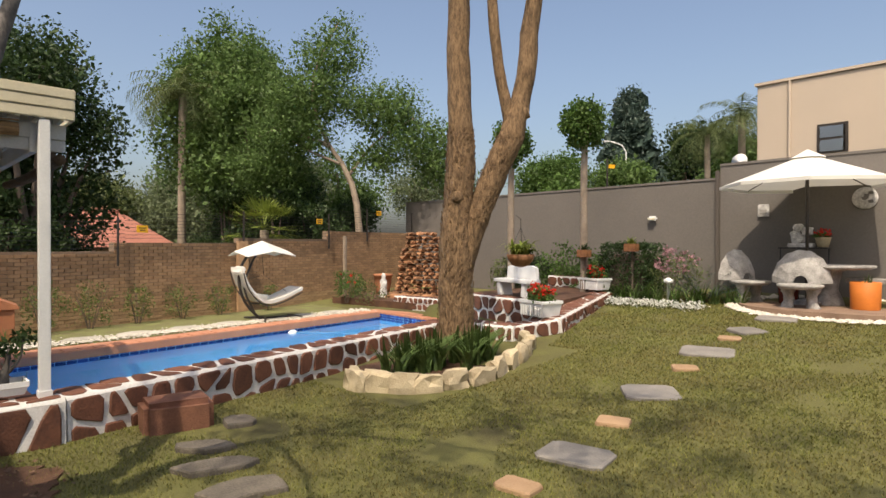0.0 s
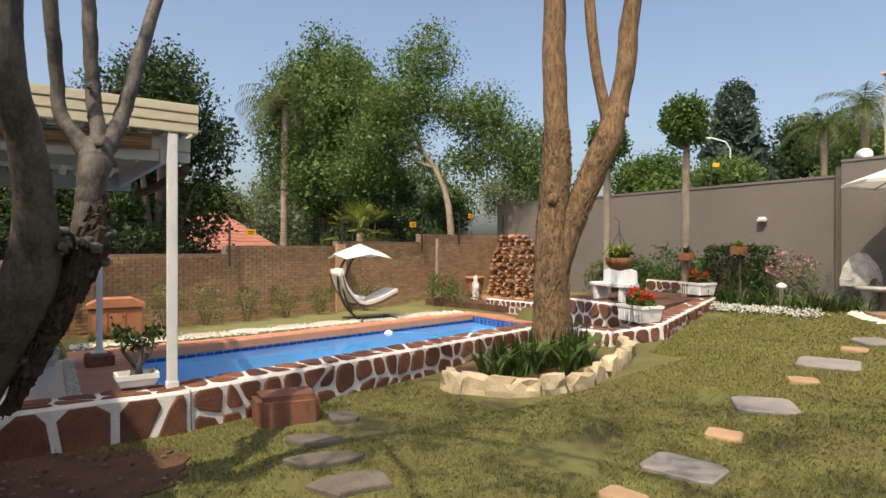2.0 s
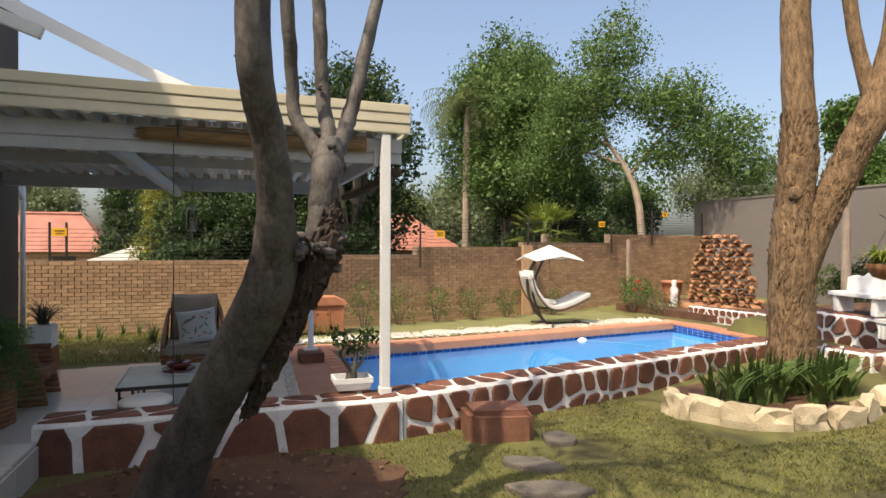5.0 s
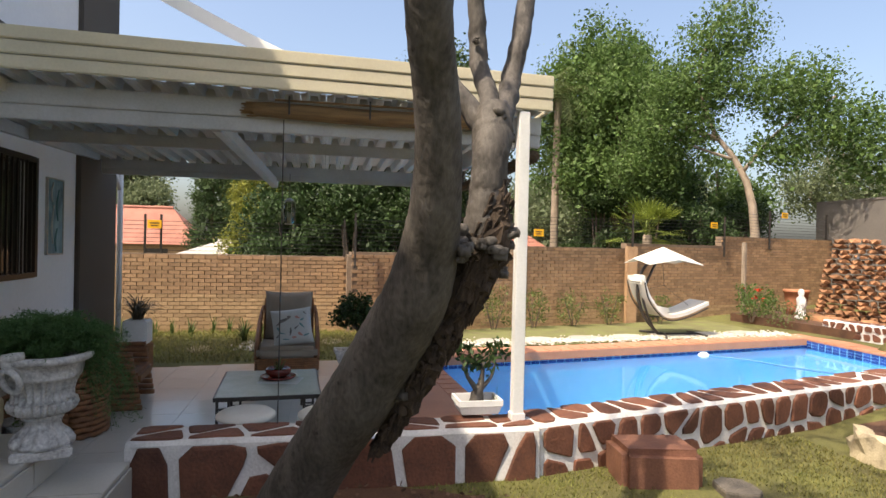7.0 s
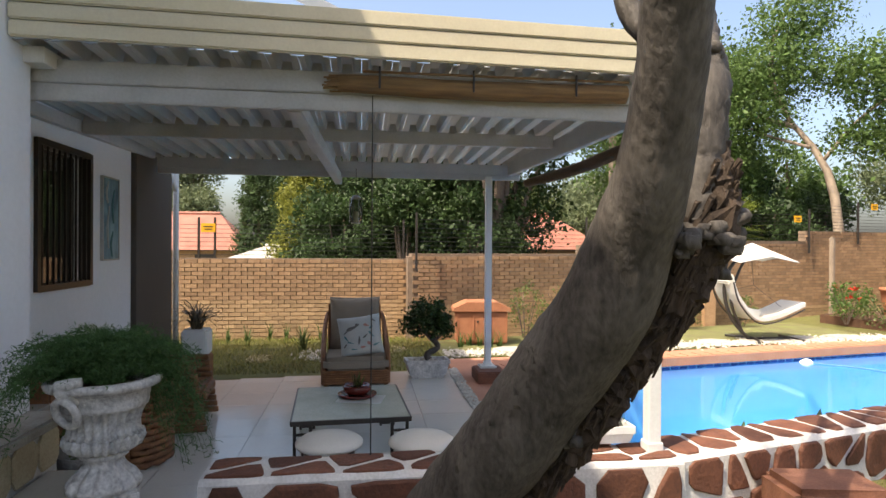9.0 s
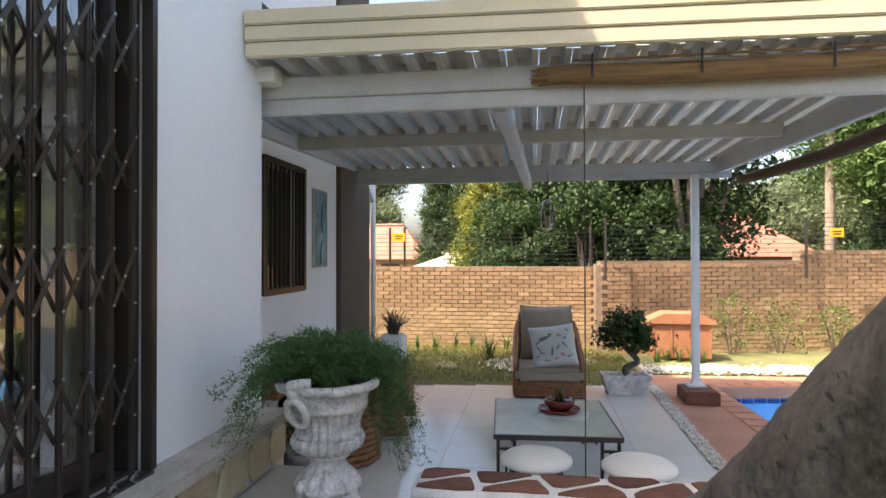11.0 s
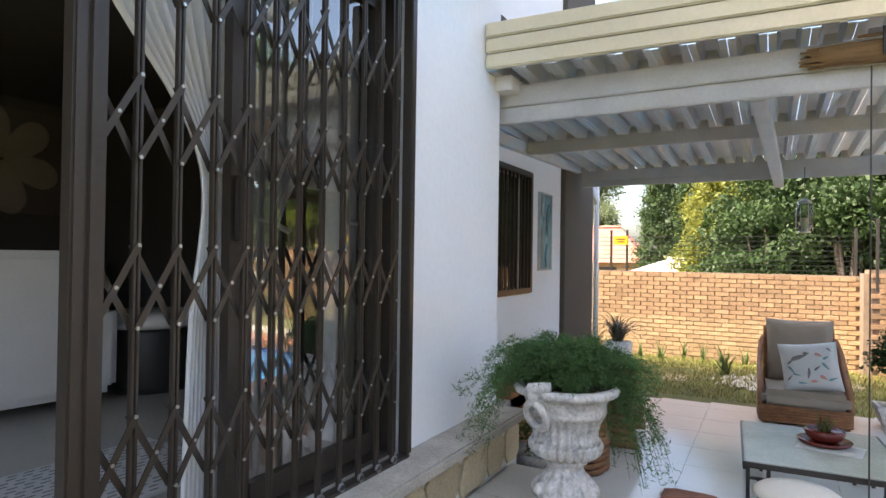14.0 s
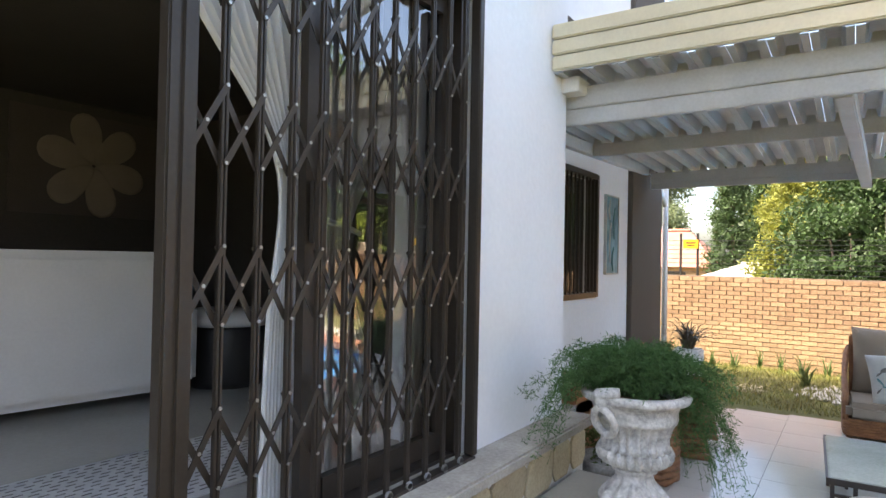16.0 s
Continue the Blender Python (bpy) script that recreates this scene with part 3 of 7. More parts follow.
cs.location, cs.rotation_euler = (-5.36, 2.70, -0.38), (0, 0, radians(80))
tagged(cs, "squared red-brown stone block beside the pool wall", "stone block")


# ---- brick fence ----
def fence_run(name, a, b, z0, tops, seed, label, near=0):
    """A brick wall from a to b with stepped tops (end fraction, z); the first bricks are parts, the rest joined."""
    a, b = Vector((*a, 0)), Vector((*b, 0))
    e = (b - a)
    L = e.length
    e = e.normalized()
    n_out = Vector((e.y, -e.x, 0))
    w = new(name)
    tagged(w, label, "brick wall", kind="structure")
    bm = bmesh.new()
    f0 = 0.0
    for f1, zt in tops:
        c = a + e * L * (f0 + f1) / 2 - n_out * 0.11
        box(bm, (c.x, c.y, (z0 + zt) / 2 - 0.2), (L * (f1 - f0), 0.2, zt - z0 + 0.39), math.degrees(math.atan2(e.y, e.x)))
        f0 = f1
    part("joints", bm, JOINTSHADE, w)
    me = bpy.data.meshes.new("brick")
    bm = bmesh.new()
    box(bm, (0, 0, 0), (0.2035, 0.05, 0.0628), 0, 0.004)
    bm.to_mesh(me)
    bm.free()
    me.materials.append(BRICK)
    ang = math.atan2(e.y, e.x)
    rr = random.Random(seed)
    vs, fs, made = [], [], 0
    tops_z = max(t[1] for t in tops)
    for c in range(int((tops_z - z0) / 0.071) + 1):
        z = z0 + 0.0355 + 0.071 * c
        for i in range(int(L / 0.209)):
            s = (i + 0.5 + 0.5 * (c % 2)) * 0.209
            if s > L - 0.1:
                continue
            zt = next(t[1] for t in tops if s / L <= t[0])
            if z + 0.03 > zt:
                continue
            p = a + e * s + n_out * (-0.014 + 0.004 * rr.uniform(-1, 1))
            if made < near and 1.4 < s:
                t = new("brick", me)
                t.parent, t.location, t.rotation_euler = w, (p.x, p.y, z), (0, 0, ang)
                made += 1
            else:
                k = len(vs)
                hx, hz = e * 0.1018, Vector((0, 0, 0.0318))
                fr, bk = p + n_out * 0.025 + Vector((0, 0, z)), p - n_out * 0.02 + Vector((0, 0, z))
                ins = 0.95
                vs += [fr - hx * ins - hz * ins, fr + hx * ins - hz * ins, fr + hx * ins + hz * ins, fr - hx * ins + hz * ins, bk - hx - hz, bk + hx - hz, bk + hx + hz, bk - hx + hz]
                fs += [(k, k + 1, k + 2, k + 3), (k + 4, k + 5, k + 1, k), (k + 5, k + 6, k + 2, k + 1), (k + 6, k + 7, k + 3, k + 2), (k + 7, k + 4, k, k + 3)]
    if vs:
        o = raw("brickwork", vs, fs, BRICKJ, w)
        o["kind"] = "stuff"
    return w


FA, FB = (-12.82, -7.0), (-12.80, 0.75)
FC, FD = (-12.40, 0.75), (-15.5, 14.2)
fence_run("wall_west", FA, FB, -0.38, [(1.0, 1.06)], 1, "garden wall of yellow-brown face bricks", 300)
fence_run("wall_back", FC, FD, -0.38, [(0.25, 1.16), (0.47, 1.34), (0.69, 1.46), (1.0, 1.70)], 2, "garden wall of orange-brown face bricks in stepped lengths", 300)
# The dark joint colour stands for the shade on this side face.
bm = boxes(((-12.62, 0.72, 0.35), (0.42, 0.1, 1.5)))
tagged(part("wall_return", bm, JOINTSHADE), "short brick return joining the two garden walls, shade put into its colour", "brick wall", kind="structure")
sheet("trim", [(-12.0, 1.0), (-10.56, 1.06), (-10.75, 4.0), (-11.66, 9.4), (-13.9, 9.3), (-12.9, 4.2)], DECK - 0.02, 0.1, material("strip_grass", (0.17, 0.19, 0.06), (0.13, 0.11, 0.06), scale=3, rough=0.95, bump=0.6), "strip of thin grass between pool paving and wall", "grass")

# grey garden wall
grey = new("wall_north")
tagged(grey, "tall grey-brown plastered garden wall with dark streaks", "wall", kind="structure")
part("lower_length", boxes(((-10.6, 14.3, 1.1), (10.9, 0.22, 3.3)), ((-10.6, 14.3, 2.77), (10.9, 0.26, 0.05))), GREYWALL, grey)
part("taller_length", boxes(((1.95, 14.3, 1.2), (14.1, 0.22, 3.72)), ((1.95, 14.3, 3.07), (14.1, 0.26, 0.05))), GREYWALL, grey)
part("downpipe", boxes(((-5.14, 14.15, 1.5), (0.09, 0.09, 2.9), 0, 0.02)), BROWNWALL, grey)
part("wall_east", boxes(((9.0, 4.0, 1.0), (0.22, 24, 3.4))), GREYWALL)
bpy.data.objects["wall_east"]["label"] = "plain grey plastered garden wall"
bpy.data.objects["wall_east"]["kind"] = "structure"

# ---- house ----
house_white = new("wall_south")
tagged(house_white, "white plastered house wall with a projecting bay", "wall", kind="structure")
bm = boxes(((-5.17, -2.22, 2.55), (1.08, 0.52, 6.7), 0, 0.012))
part("bay_wall", bm, PLASTER, house_white)
part("lintel", boxes(((-2.32, -2.10, 4.21), (4.62, 0.28, 3.42))), PLASTER, house_white)
part("end_wall", boxes(((-0.45, -2.10, 1.0), (0.83, 0.28, 3.0))), PLASTER, house_white)
bm = boxes(((-6.29, -2.64, 2.5), (1.12, 0.24, 6.8)), ((-8.22, -2.64, 2.5), (0.96, 0.24, 6.8)), ((-7.295, -2.64, 0.0), (0.89, 0.24, 1.86)), ((-7.295, -2.64, 3.99), (0.89, 0.24, 3.82)))
part("window_wall", bm, PLASTER, house_white)
part("brown_pier", boxes(((-9.3, -2.70, 2.5), (1.19, 0.46, 6.8), 0, 0.01)), BROWNWALL, house_white)
bm = bmesh.new()
tube(bm, [(-9.98, -2.45, -0.3), (-9.98, -2.45, 2.3)], 0.035, 12)
tube(bm, [(-9.98, -2.45, 1.95), (-9.85, -2.5, 2.25)], 0.03, 10)
tagged(smooth(part("downpipe", bm, WHITE)), "white rain downpipe at the house corner", "downpipe")

# window with burglar bars
win = thing("window_1", (-7.295, -2.54, 1.505), "dark bronze window with vertical burglar bars", "window")
win["kind"] = "structure"
part("window_frame", boxes(((-0.43, 0, 0), (0.05, 0.1, 1.15)), ((0.43, 0, 0), (0.05, 0.1, 1.15)), ((0, 0, 0.555), (0.81, 0.1, 0.05)), ((0, 0, -0.555), (0.81, 0.1, 0.05))), BRONZE, win)
raw("pane", [(-0.41, -0.06, -0.53), (0.41, -0.06, -0.53), (0.41, -0.06, 0.53), (-0.41, -0.06, 0.53)], [(3, 2, 1, 0)], GLASS, win)
# Black sheet that stands for the unlit room behind the glass.
part("dim_room_sheet", boxes(((0, -0.10, 0), (0.84, 0.01, 1.08))), LEATHER_AND_SHADE, win)
for i in range(9):
    part("bar", boxes(((-0.36 + 0.09 * i, 0.03, 0), (0.016, 0.016, 1.08), 0, 0.003)), BRONZE, win)
pic = thing("wall_picture", (-8.15, -2.512, 1.53), "narrow teal and grey picture panel hung on the wall", "picture")
part("panel", boxes(((0, 0, 0), (0.36, 0.025, 0.78), 0, 0.004)), material("teal_painting", (0.26, 0.42, 0.48), (0.05, 0.12, 0.16), scale=6, rough=0.5, bump=0.1, fine=18, stretch=(1, 1, 0.4)), pic)
part("frame", boxes(((-0.18, 0.005, 0), (0.014, 0.03, 0.79)), ((0.18, 0.005, 0), (0.014, 0.03, 0.79)), ((0, 0.005, 0.388), (0.346, 0.03, 0.014)), ((0, 0.005, -0.388), (0.346, 0.03, 0.014))), STEEL, pic)
for i, (x, z, s) in enumerate(((-0.05, 0.12, 0.16), (0.06, -0.08, 0.2), (-0.02, -0.24, 0.12), (0.08, 0.25, 0.1))):
    bm = bmesh.new()
    limb(bm, [(x, 0.016, z - s, 0.008), (x + 0.03, 0.016, z, 0.012), (x - 0.02, 0.016, z + s, 0.006)], 8, 6, 0.2, i)
    part("painted_stem", bm, CUSHION if i % 2 else TEAL, pic)

# sill, steps
sill = thing("trim", (0, 0, 0), "rough stone sill below the sliding door", "sill")
sill["kind"] = "structure"
part("sill_top", boxes(((-3.95, -1.90, 0.325), (3.5, 0.30, 0.06), 0, 0.012)), material("worn_cement", (0.42, 0.39, 0.34), (0.26, 0.235, 0.20), scale=5, rough=0.85, bump=0.5), sill)
part("core", boxes(((-3.95, -1.94, 0.0), (3.5, 0.24, 0.59))), MORTAR, sill)
crazy_stones(sill, (-2.3, -1.81, 0.06), (-1, 0, 0), (0, 0, 1), (0, 1, 0), 3.4, 0.235, 13, 1, 0.018, 5, SANDSTONE, 0.012)
step = thing("step", (0, 0, 0), "tiled patio step below the house door", "step")
step["kind"] = "structure"
for i in range(5):
    part("tread_tile", boxes(((-5.32 + 0.5 * i, -1.585, 0.045), (0.494, 0.43, 0.03), 0, 0.005)), STEPTILE, step)
    part("riser_tile", boxes(((-5.32 + 0.5 * i, -1.362, -0.045), (0.494, 0.016, 0.15), 0, 0.003)), STEPTILE, step)
    part("tread_tile", boxes(((-5.22 + 0.5 * i, -1.16, -0.135), (0.494, 0.40, 0.03), 0, 0.005)), STEPTILE, step)
    part("riser_tile", boxes(((-5.22 + 0.5 * i, -0.952, -0.27), (0.494, 0.016, 0.24), 0, 0.003)), STEPTILE, step)
part("core", boxes(((-4.32, -1.59, -0.2), (2.48, 0.42, 0.46)), ((-4.22, -1.16, -0.3), (2.48, 0.39, 0.30))), MORTAR, step)

# room behind the door
part("room_floor", boxes(((-3.4, -4.4, 0.30), (5.6, 4.9, 0.08))), ROOMTILE)
tagged(bpy.data.objects["room_floor"], "grey tiled living room floor", "floor", kind="structure")
# The unseen east wall is added short, to limit the daylight let in.
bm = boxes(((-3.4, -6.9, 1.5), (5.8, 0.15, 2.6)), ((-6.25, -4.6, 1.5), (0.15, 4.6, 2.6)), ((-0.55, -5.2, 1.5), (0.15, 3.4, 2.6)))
tagged(part("room_wall", bm, SHADEDROOM), "plain taupe living room walls, darkened for the room's shade", "wall", kind="structure")
tagged(part("ceiling", boxes(((-3.4, -4.5, 2.78), (5.9, 5.0, 0.1))), SHADEDROOM), "taupe living room ceiling, its shade put into the colour", "ceiling", kind="structure")
tagged(part("roof", boxes(((-4.9, -4.9, 5.95), (10.0, 6.0, 0.08))), BROWNWALL), "flat roof edge of the house", "roof", kind="structure")

# sliding door
door = thing("door_1", (0, -2.06, 0), "bronze aluminium sliding door, one leaf open, with tinted glass", "door")
door["kind"] = "structure"
part("frame", boxes(((-4.60, 0, 1.42), (0.07, 0.12, 2.14)), ((-0.9, 0, 1.42), (0.07, 0.12, 2.14)), ((-2.75, 0, 2.52), (3.77, 0.12, 0.07)), ((-2.75, 0, 0.355), (3.77, 0.12, 0.03))), BRONZE, door)
leaf = part("sliding_leaf", boxes(((-3.715, -0.02, 1.43), (0.05, 0.04, 2.1)), ((-3.772, -0.035, 1.43), (0.06, 0.05, 2.1)), ((-4.53, -0.02, 1.43), (0.06, 0.04, 2.1)), ((-4.151, -0.02, 0.42), (0.698, 0.04, 0.09)), ((-4.151, -0.02, 2.44), (0.698, 0.04, 0.08))), BRONZE, door)
pane = raw("pane", [(-4.50, -0.02, 0.46), (-3.80, -0.02, 0.46), (-3.80, -0.02, 2.40), (-4.50, -0.02, 2.40)], [(3, 2, 1, 0)], GLASS, leaf)
pane.visible_shadow = False
part("handle", boxes(((-3.715, 0.02, 1.42), (0.03, 0.03, 0.22), 0, 0.006)), BLACKSTEEL, leaf)

gate = thing("security_gate", (0, -1.93, 0), "bronze folding trellis security gate, half closed, riveted", "security gate")
part("lock_post", boxes(((-3.124, 0.01, 1.42), (0.085, 0.05, 2.1), 0, 0.006), ((-3.124, 0.04, 1.42), (0.008, 0.012, 2.1))), BRONZE, gate)
part("end_post", boxes(((-4.60, 0.0, 1.42), (0.04, 0.05, 2.1), 0, 0.004)), BRONZE, gate)
bars = [-3.141 - 0.1221 * i for i in range(12)]
ROWS = (0.736, 1.181, 1.626, 2.071)
for i, x in enumerate(bars):
    if i:
        part("upright", boxes(((x - 0.0065, 0.006, 1.425), (0.009, 0.016, 2.09), 0, 0.0015), ((x + 0.0065, 0.006, 1.425), (0.009, 0.016, 2.09), 0, 0.0015)), BRONZE, gate)
ang = math.degrees(math.atan2(0.215, 0.1221))
for i in range(11):
    for zc in ROWS:
        xm = (bars[i] + bars[i + 1]) / 2
        part("lattice_bar", boxes(((xm, 0.020, zc), (0.252, 0.004, 0.018), 0, 0, ang)), BRONZE, gate)
        part("lattice_bar", boxes(((xm, -0.010, zc), (0.252, 0.004, 0.018), 0, 0, -ang)), BRONZE, gate)
rv = bpy.data.meshes.new("rivet")
bm = bmesh.new()
tube(bm, [(0, 0, 0), (0, 0.006, 0)], 0.0055, 8)
bm.to_mesh(rv)
bm.free()
rv.materials.append(STEEL)
for i in range(12):
    for zc in ROWS:
        spots = [((bars[i] + bars[i - 1]) / 2, zc)] if i else []
        spots += [(bars[i], zc + 0.108), (bars[i], zc - 0.108)] if i else []
        for x, z in spots:
            t = new("rivet", rv)
            t.parent, t.location = gate, (x, 0.018, z)
for i in range(1, 12):
    part("guide_clip", boxes(((bars[i], 0.02, 0.375), (0.03, 0.012, 0.02), 0, 0, 35), ((bars[i], 0.02, 0.375), (0.03, 0.012, 0.02), 0, 0, -35)), STEEL, gate)
part("bottom_track", boxes(((-3.85, 0.0, 0.361), (1.5, 0.05, 0.012))), BRONZE, gate)
part("top_track", boxes(((-2.75, 0.0, 2.485), (3.6, 0.06, 0.03))), BRONZE, gate)

# things in the room
sofa = thing("sofa", (-3.50, -4.48, 0.34), "white leather sofa seen from behind through the gate", "sofa", turn=-7)
part("back", boxes(((0, 0.3, 0.50), (2.0, 0.2, 0.86), 0, 0.05)), LEATHER, sofa)
part("seat", boxes(((0, -0.2, 0.24), (1.9, 0.8, 0.34), 0, 0.05)), LEATHER, sofa)
part("arm", boxes(((1.0, -0.12, 0.34), (0.2, 1.0, 0.54), 0, 0.05)), LEATHER, sofa)
part("arm", boxes(((-1.0, -0.12, 0.34), (0.2, 1.0, 0.54), 0, 0.05)), LEATHER, sofa)
part("foot", boxes(((0.9, 0.3, 0.03), (0.08, 0.08, 0.06)), ((-0.9, 0.3, 0.03), (0.08, 0.08, 0.06))), LEATHER_AND_SHADE, sofa)
pouf = thing("ottoman", (-4.93, -4.22, 0.34), "round black ottoman with a white top", "ottoman")
bm = bmesh.new()
lathe(bm, [(0.26, 0.0), (0.28, 0.05), (0.28, 0.40), (0.27, 0.42)], 28)
smooth(part("base", bm, LEATHER_AND_SHADE, pouf))
bm = bmesh.new()
lathe(bm, [(0.30, 0.425), (0.32, 0.45), (0.31, 0.51), (0.24, 0.53), (0.02, 0.535)], 28)
smooth(part("top", bm, LEATHER, pouf, "white padded top"))
rug = thing("rug", (-3.42, -2.86, 0.342), "white woven rug with fine grey stripes", "rug", turn=-2)
part("weave", boxes(((0, 0, 0.006), (1.5, 0.66, 0.012), 0, 0.004)), material("white_wool", (0.55, 0.54, 0.52), (0.45, 0.44, 0.43), scale=12, rough=0.95, bump=0.5, fine=150), rug)
for i in range(18):
    part("stripe", boxes(*[((-0.70 + 0.062 * k + 0.02 * (i % 2), -0.30 + 0.035 * i, 0.0125), (0.036, 0.006, 0.003)) for k in range(23)]), INK, rug)["kind"] = "stuff"


def curtain(y, left, right, folds, label):
    """Gathered voile from a rail; left and right give (x, z) of its two edges from the rail to the floor, row by row."""
    cu = thing("curtain", (0, y, 0), label, "curtain")
    la, ra = curve_pts([(x, z, 0, 0) for x, z in left], 30), curve_pts([(x, z, 0, 0) for x, z in right], 30)
    vs, fs = [], []
    nu = folds * 6
    wide = abs(la[0][0] - ra[0][0])
    for a, b in zip(la, ra):
        tight = abs(a[0] - b[0]) / wide
        for i in range(nu + 1):
            f = i / nu
            vs.append((a[0] + (b[0] - a[0]) * f, (0.012 + 0.03 * tight) * math.sin(f * folds * 6.283 + 0.4 * math.sin(5 * f)), a[1] + (b[1] - a[1]) * f))
    for j in range(29):
        for i in range(nu):
            k = j * (nu + 1) + i
            fs.append((k, k + 1, k + nu + 2, k + nu + 1))
    raw("voile", vs, fs, DRAPE, cu, True)
    bm = bmesh.new()
    tube(bm, [(left[0][0], 0, left[0][1] + 0.02), (right[0][0], 0, right[0][1] + 0.02)], 0.014, 8)
    part("rail", bm, STEEL, cu)
    bm = bmesh.new()
    tie_z = (left[2][1] + right[2][1]) / 2
    tube(bm, [(left[2][0] + 0.02, 0.04, left[2][1]), ((left[2][0] + right[2][0]) / 2, 0.06, tie_z), (right[2][0] - 0.02, 0.04, right[2][1])], 0.012, 8)
    smooth(part("tie_back", bm, DRAPE, cu))


curtain(-2.22, [(-2.98, 2.62), (-3.34, 2.07), (-3.69, 1.60), (-3.66, 1.0), (-3.64, 0.36)], [(-3.80, 2.62), (-3.80, 2.1), (-3.80, 1.52), (-3.80, 1.0), (-3.82, 0.36)], 10, "grey-white voile curtain swept aside behind the open leaf")
curtain(-2.17, [(-3.84, 2.62), (-3.86, 2.0), (-3.88, 1.40), (-3.90, 0.9), (-3.92, 0.36)], [(-4.40, 2.62), (-4.34, 1.9), (-4.02, 1.36), (-4.16, 0.8), (-4.30, 0.36)], 9, "grey-white voile curtain tied back behind the glass")
curtain(-2.19, [(-4.30, 2.62), (-4.36, 2.0), (-4.47, 1.42), (-4.44, 0.9), (-4.42, 0.36)], [(-4.58, 2.62), (-4.58, 2.0), (-4.57, 1.40), (-4.57, 0.9), (-4.57, 0.36)], 6, "grey-white voile curtain tied back at the door frame")
art = thing("flower_picture", (-5.15, -6.80, 2.12), "large dark picture of a pale flower", "picture")
part("canvas", boxes(((0, 0, 0), (1.45, 0.03, 1.0))), BROWNWALL, art)
for i in range(6):
    a = i * math.pi / 3
    bm = bmesh.new()
    bmesh.ops.create_uvsphere(bm, u_segments=18, v_segments=10, radius=1)
    for v in bm.verts:
        f = v.co.x
        v.co = Vector((0.27 + 0.26 * f, 0.018 + 0.003 * i + 0.006 * v.co.y, 0.14 * v.co.z * (1.0 + 0.35 * f)))
    bmesh.ops.rotate(bm, matrix=Matrix.Rotation(-a - 0.3, 3, "Y"), verts=bm.verts)
    smooth(part("petal", bm, TAUPE, art))
chest = thing("sideboard", (-5.3, -6.55, 0.34), "dark low sideboard against the wall", "sideboard")
part("body", boxes(((0, 0, 0.45), (1.3, 0.42, 0.75), 0, 0.01)), LEATHER_AND_SHADE, chest)
part("plinth", boxes(((0, 0, 0.035), (1.2, 0.36, 0.07))), BLACKSTEEL, chest)

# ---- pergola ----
# Greyer than WHITE, for the beams and boards under the roof.
GREYPAINT = material("grey_white_paint", (0.56, 0.56, 0.56), (0.46, 0.46, 0.455), scale=4, rough=0.6, bump=0.15)
per = thing("pergola", (0, 0, 0), "cream and white timber patio roof on slim posts", "pergola")
for i in range(3):
    z = 2.417 + 0.092 * i
    part("fascia_board", boxes(((-5.555 + 0.004 * i, -0.005, z), (0.03, 3.90, 0.086), 2.3, 0.008)), CREAM, per)
    part("fascia_board", boxes(((-7.52, 1.932 + 0.003 * i, z), (3.76, 0.03, 0.086), 0, 0.008)), CREAM, per)
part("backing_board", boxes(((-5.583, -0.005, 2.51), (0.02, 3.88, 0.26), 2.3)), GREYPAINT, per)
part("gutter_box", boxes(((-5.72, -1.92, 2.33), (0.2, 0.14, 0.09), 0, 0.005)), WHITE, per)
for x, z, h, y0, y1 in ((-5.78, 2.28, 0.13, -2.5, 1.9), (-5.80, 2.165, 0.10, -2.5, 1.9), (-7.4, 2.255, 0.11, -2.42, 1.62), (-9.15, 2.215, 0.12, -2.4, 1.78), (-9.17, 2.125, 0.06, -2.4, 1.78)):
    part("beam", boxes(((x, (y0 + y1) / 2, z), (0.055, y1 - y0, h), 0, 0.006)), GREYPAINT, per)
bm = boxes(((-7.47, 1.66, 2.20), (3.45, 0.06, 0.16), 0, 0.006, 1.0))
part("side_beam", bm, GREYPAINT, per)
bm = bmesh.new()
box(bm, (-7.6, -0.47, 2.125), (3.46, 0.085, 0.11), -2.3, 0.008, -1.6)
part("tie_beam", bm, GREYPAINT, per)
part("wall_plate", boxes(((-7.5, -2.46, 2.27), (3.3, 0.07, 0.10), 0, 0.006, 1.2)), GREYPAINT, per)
SLATW = material("white_roof_sheet", (0.62, 0.62, 0.61), (0.52, 0.52, 0.51), scale=3, rough=0.5, bump=0.05, trans=0.2)
for i in range(24):
    y = -2.40 + 0.182 * i
    prof = [(-0.092, 0.0), (-0.055, 0.0), (-0.038, 0.075), (0.034, 0.075), (0.051, 0.0), (0.087, 0.0)]
    vs = []
    for x, z in ((-5.598 - 0.0402 * y, 2.372), (-9.35, 2.29)):
        vs += [(x, y + a, z + b) for a, b in prof] + [(x, y + a, z + b + 0.006) for a, b in prof]
    fs = []
    for k in range(5):
        fs += [(k, k + 1, k + 13, k + 12), (k + 6, k + 18, k + 19, k + 7)]
    fs += [(0, 12, 18, 6), (5, 11, 23, 17)] + [(k, k + 6, k + 7, k + 1) for k in range(5)] + [(k + 12, k + 13, k + 19, k + 18) for k in range(5)]
    raw("roof_rib", vs, fs, SLATW, per)
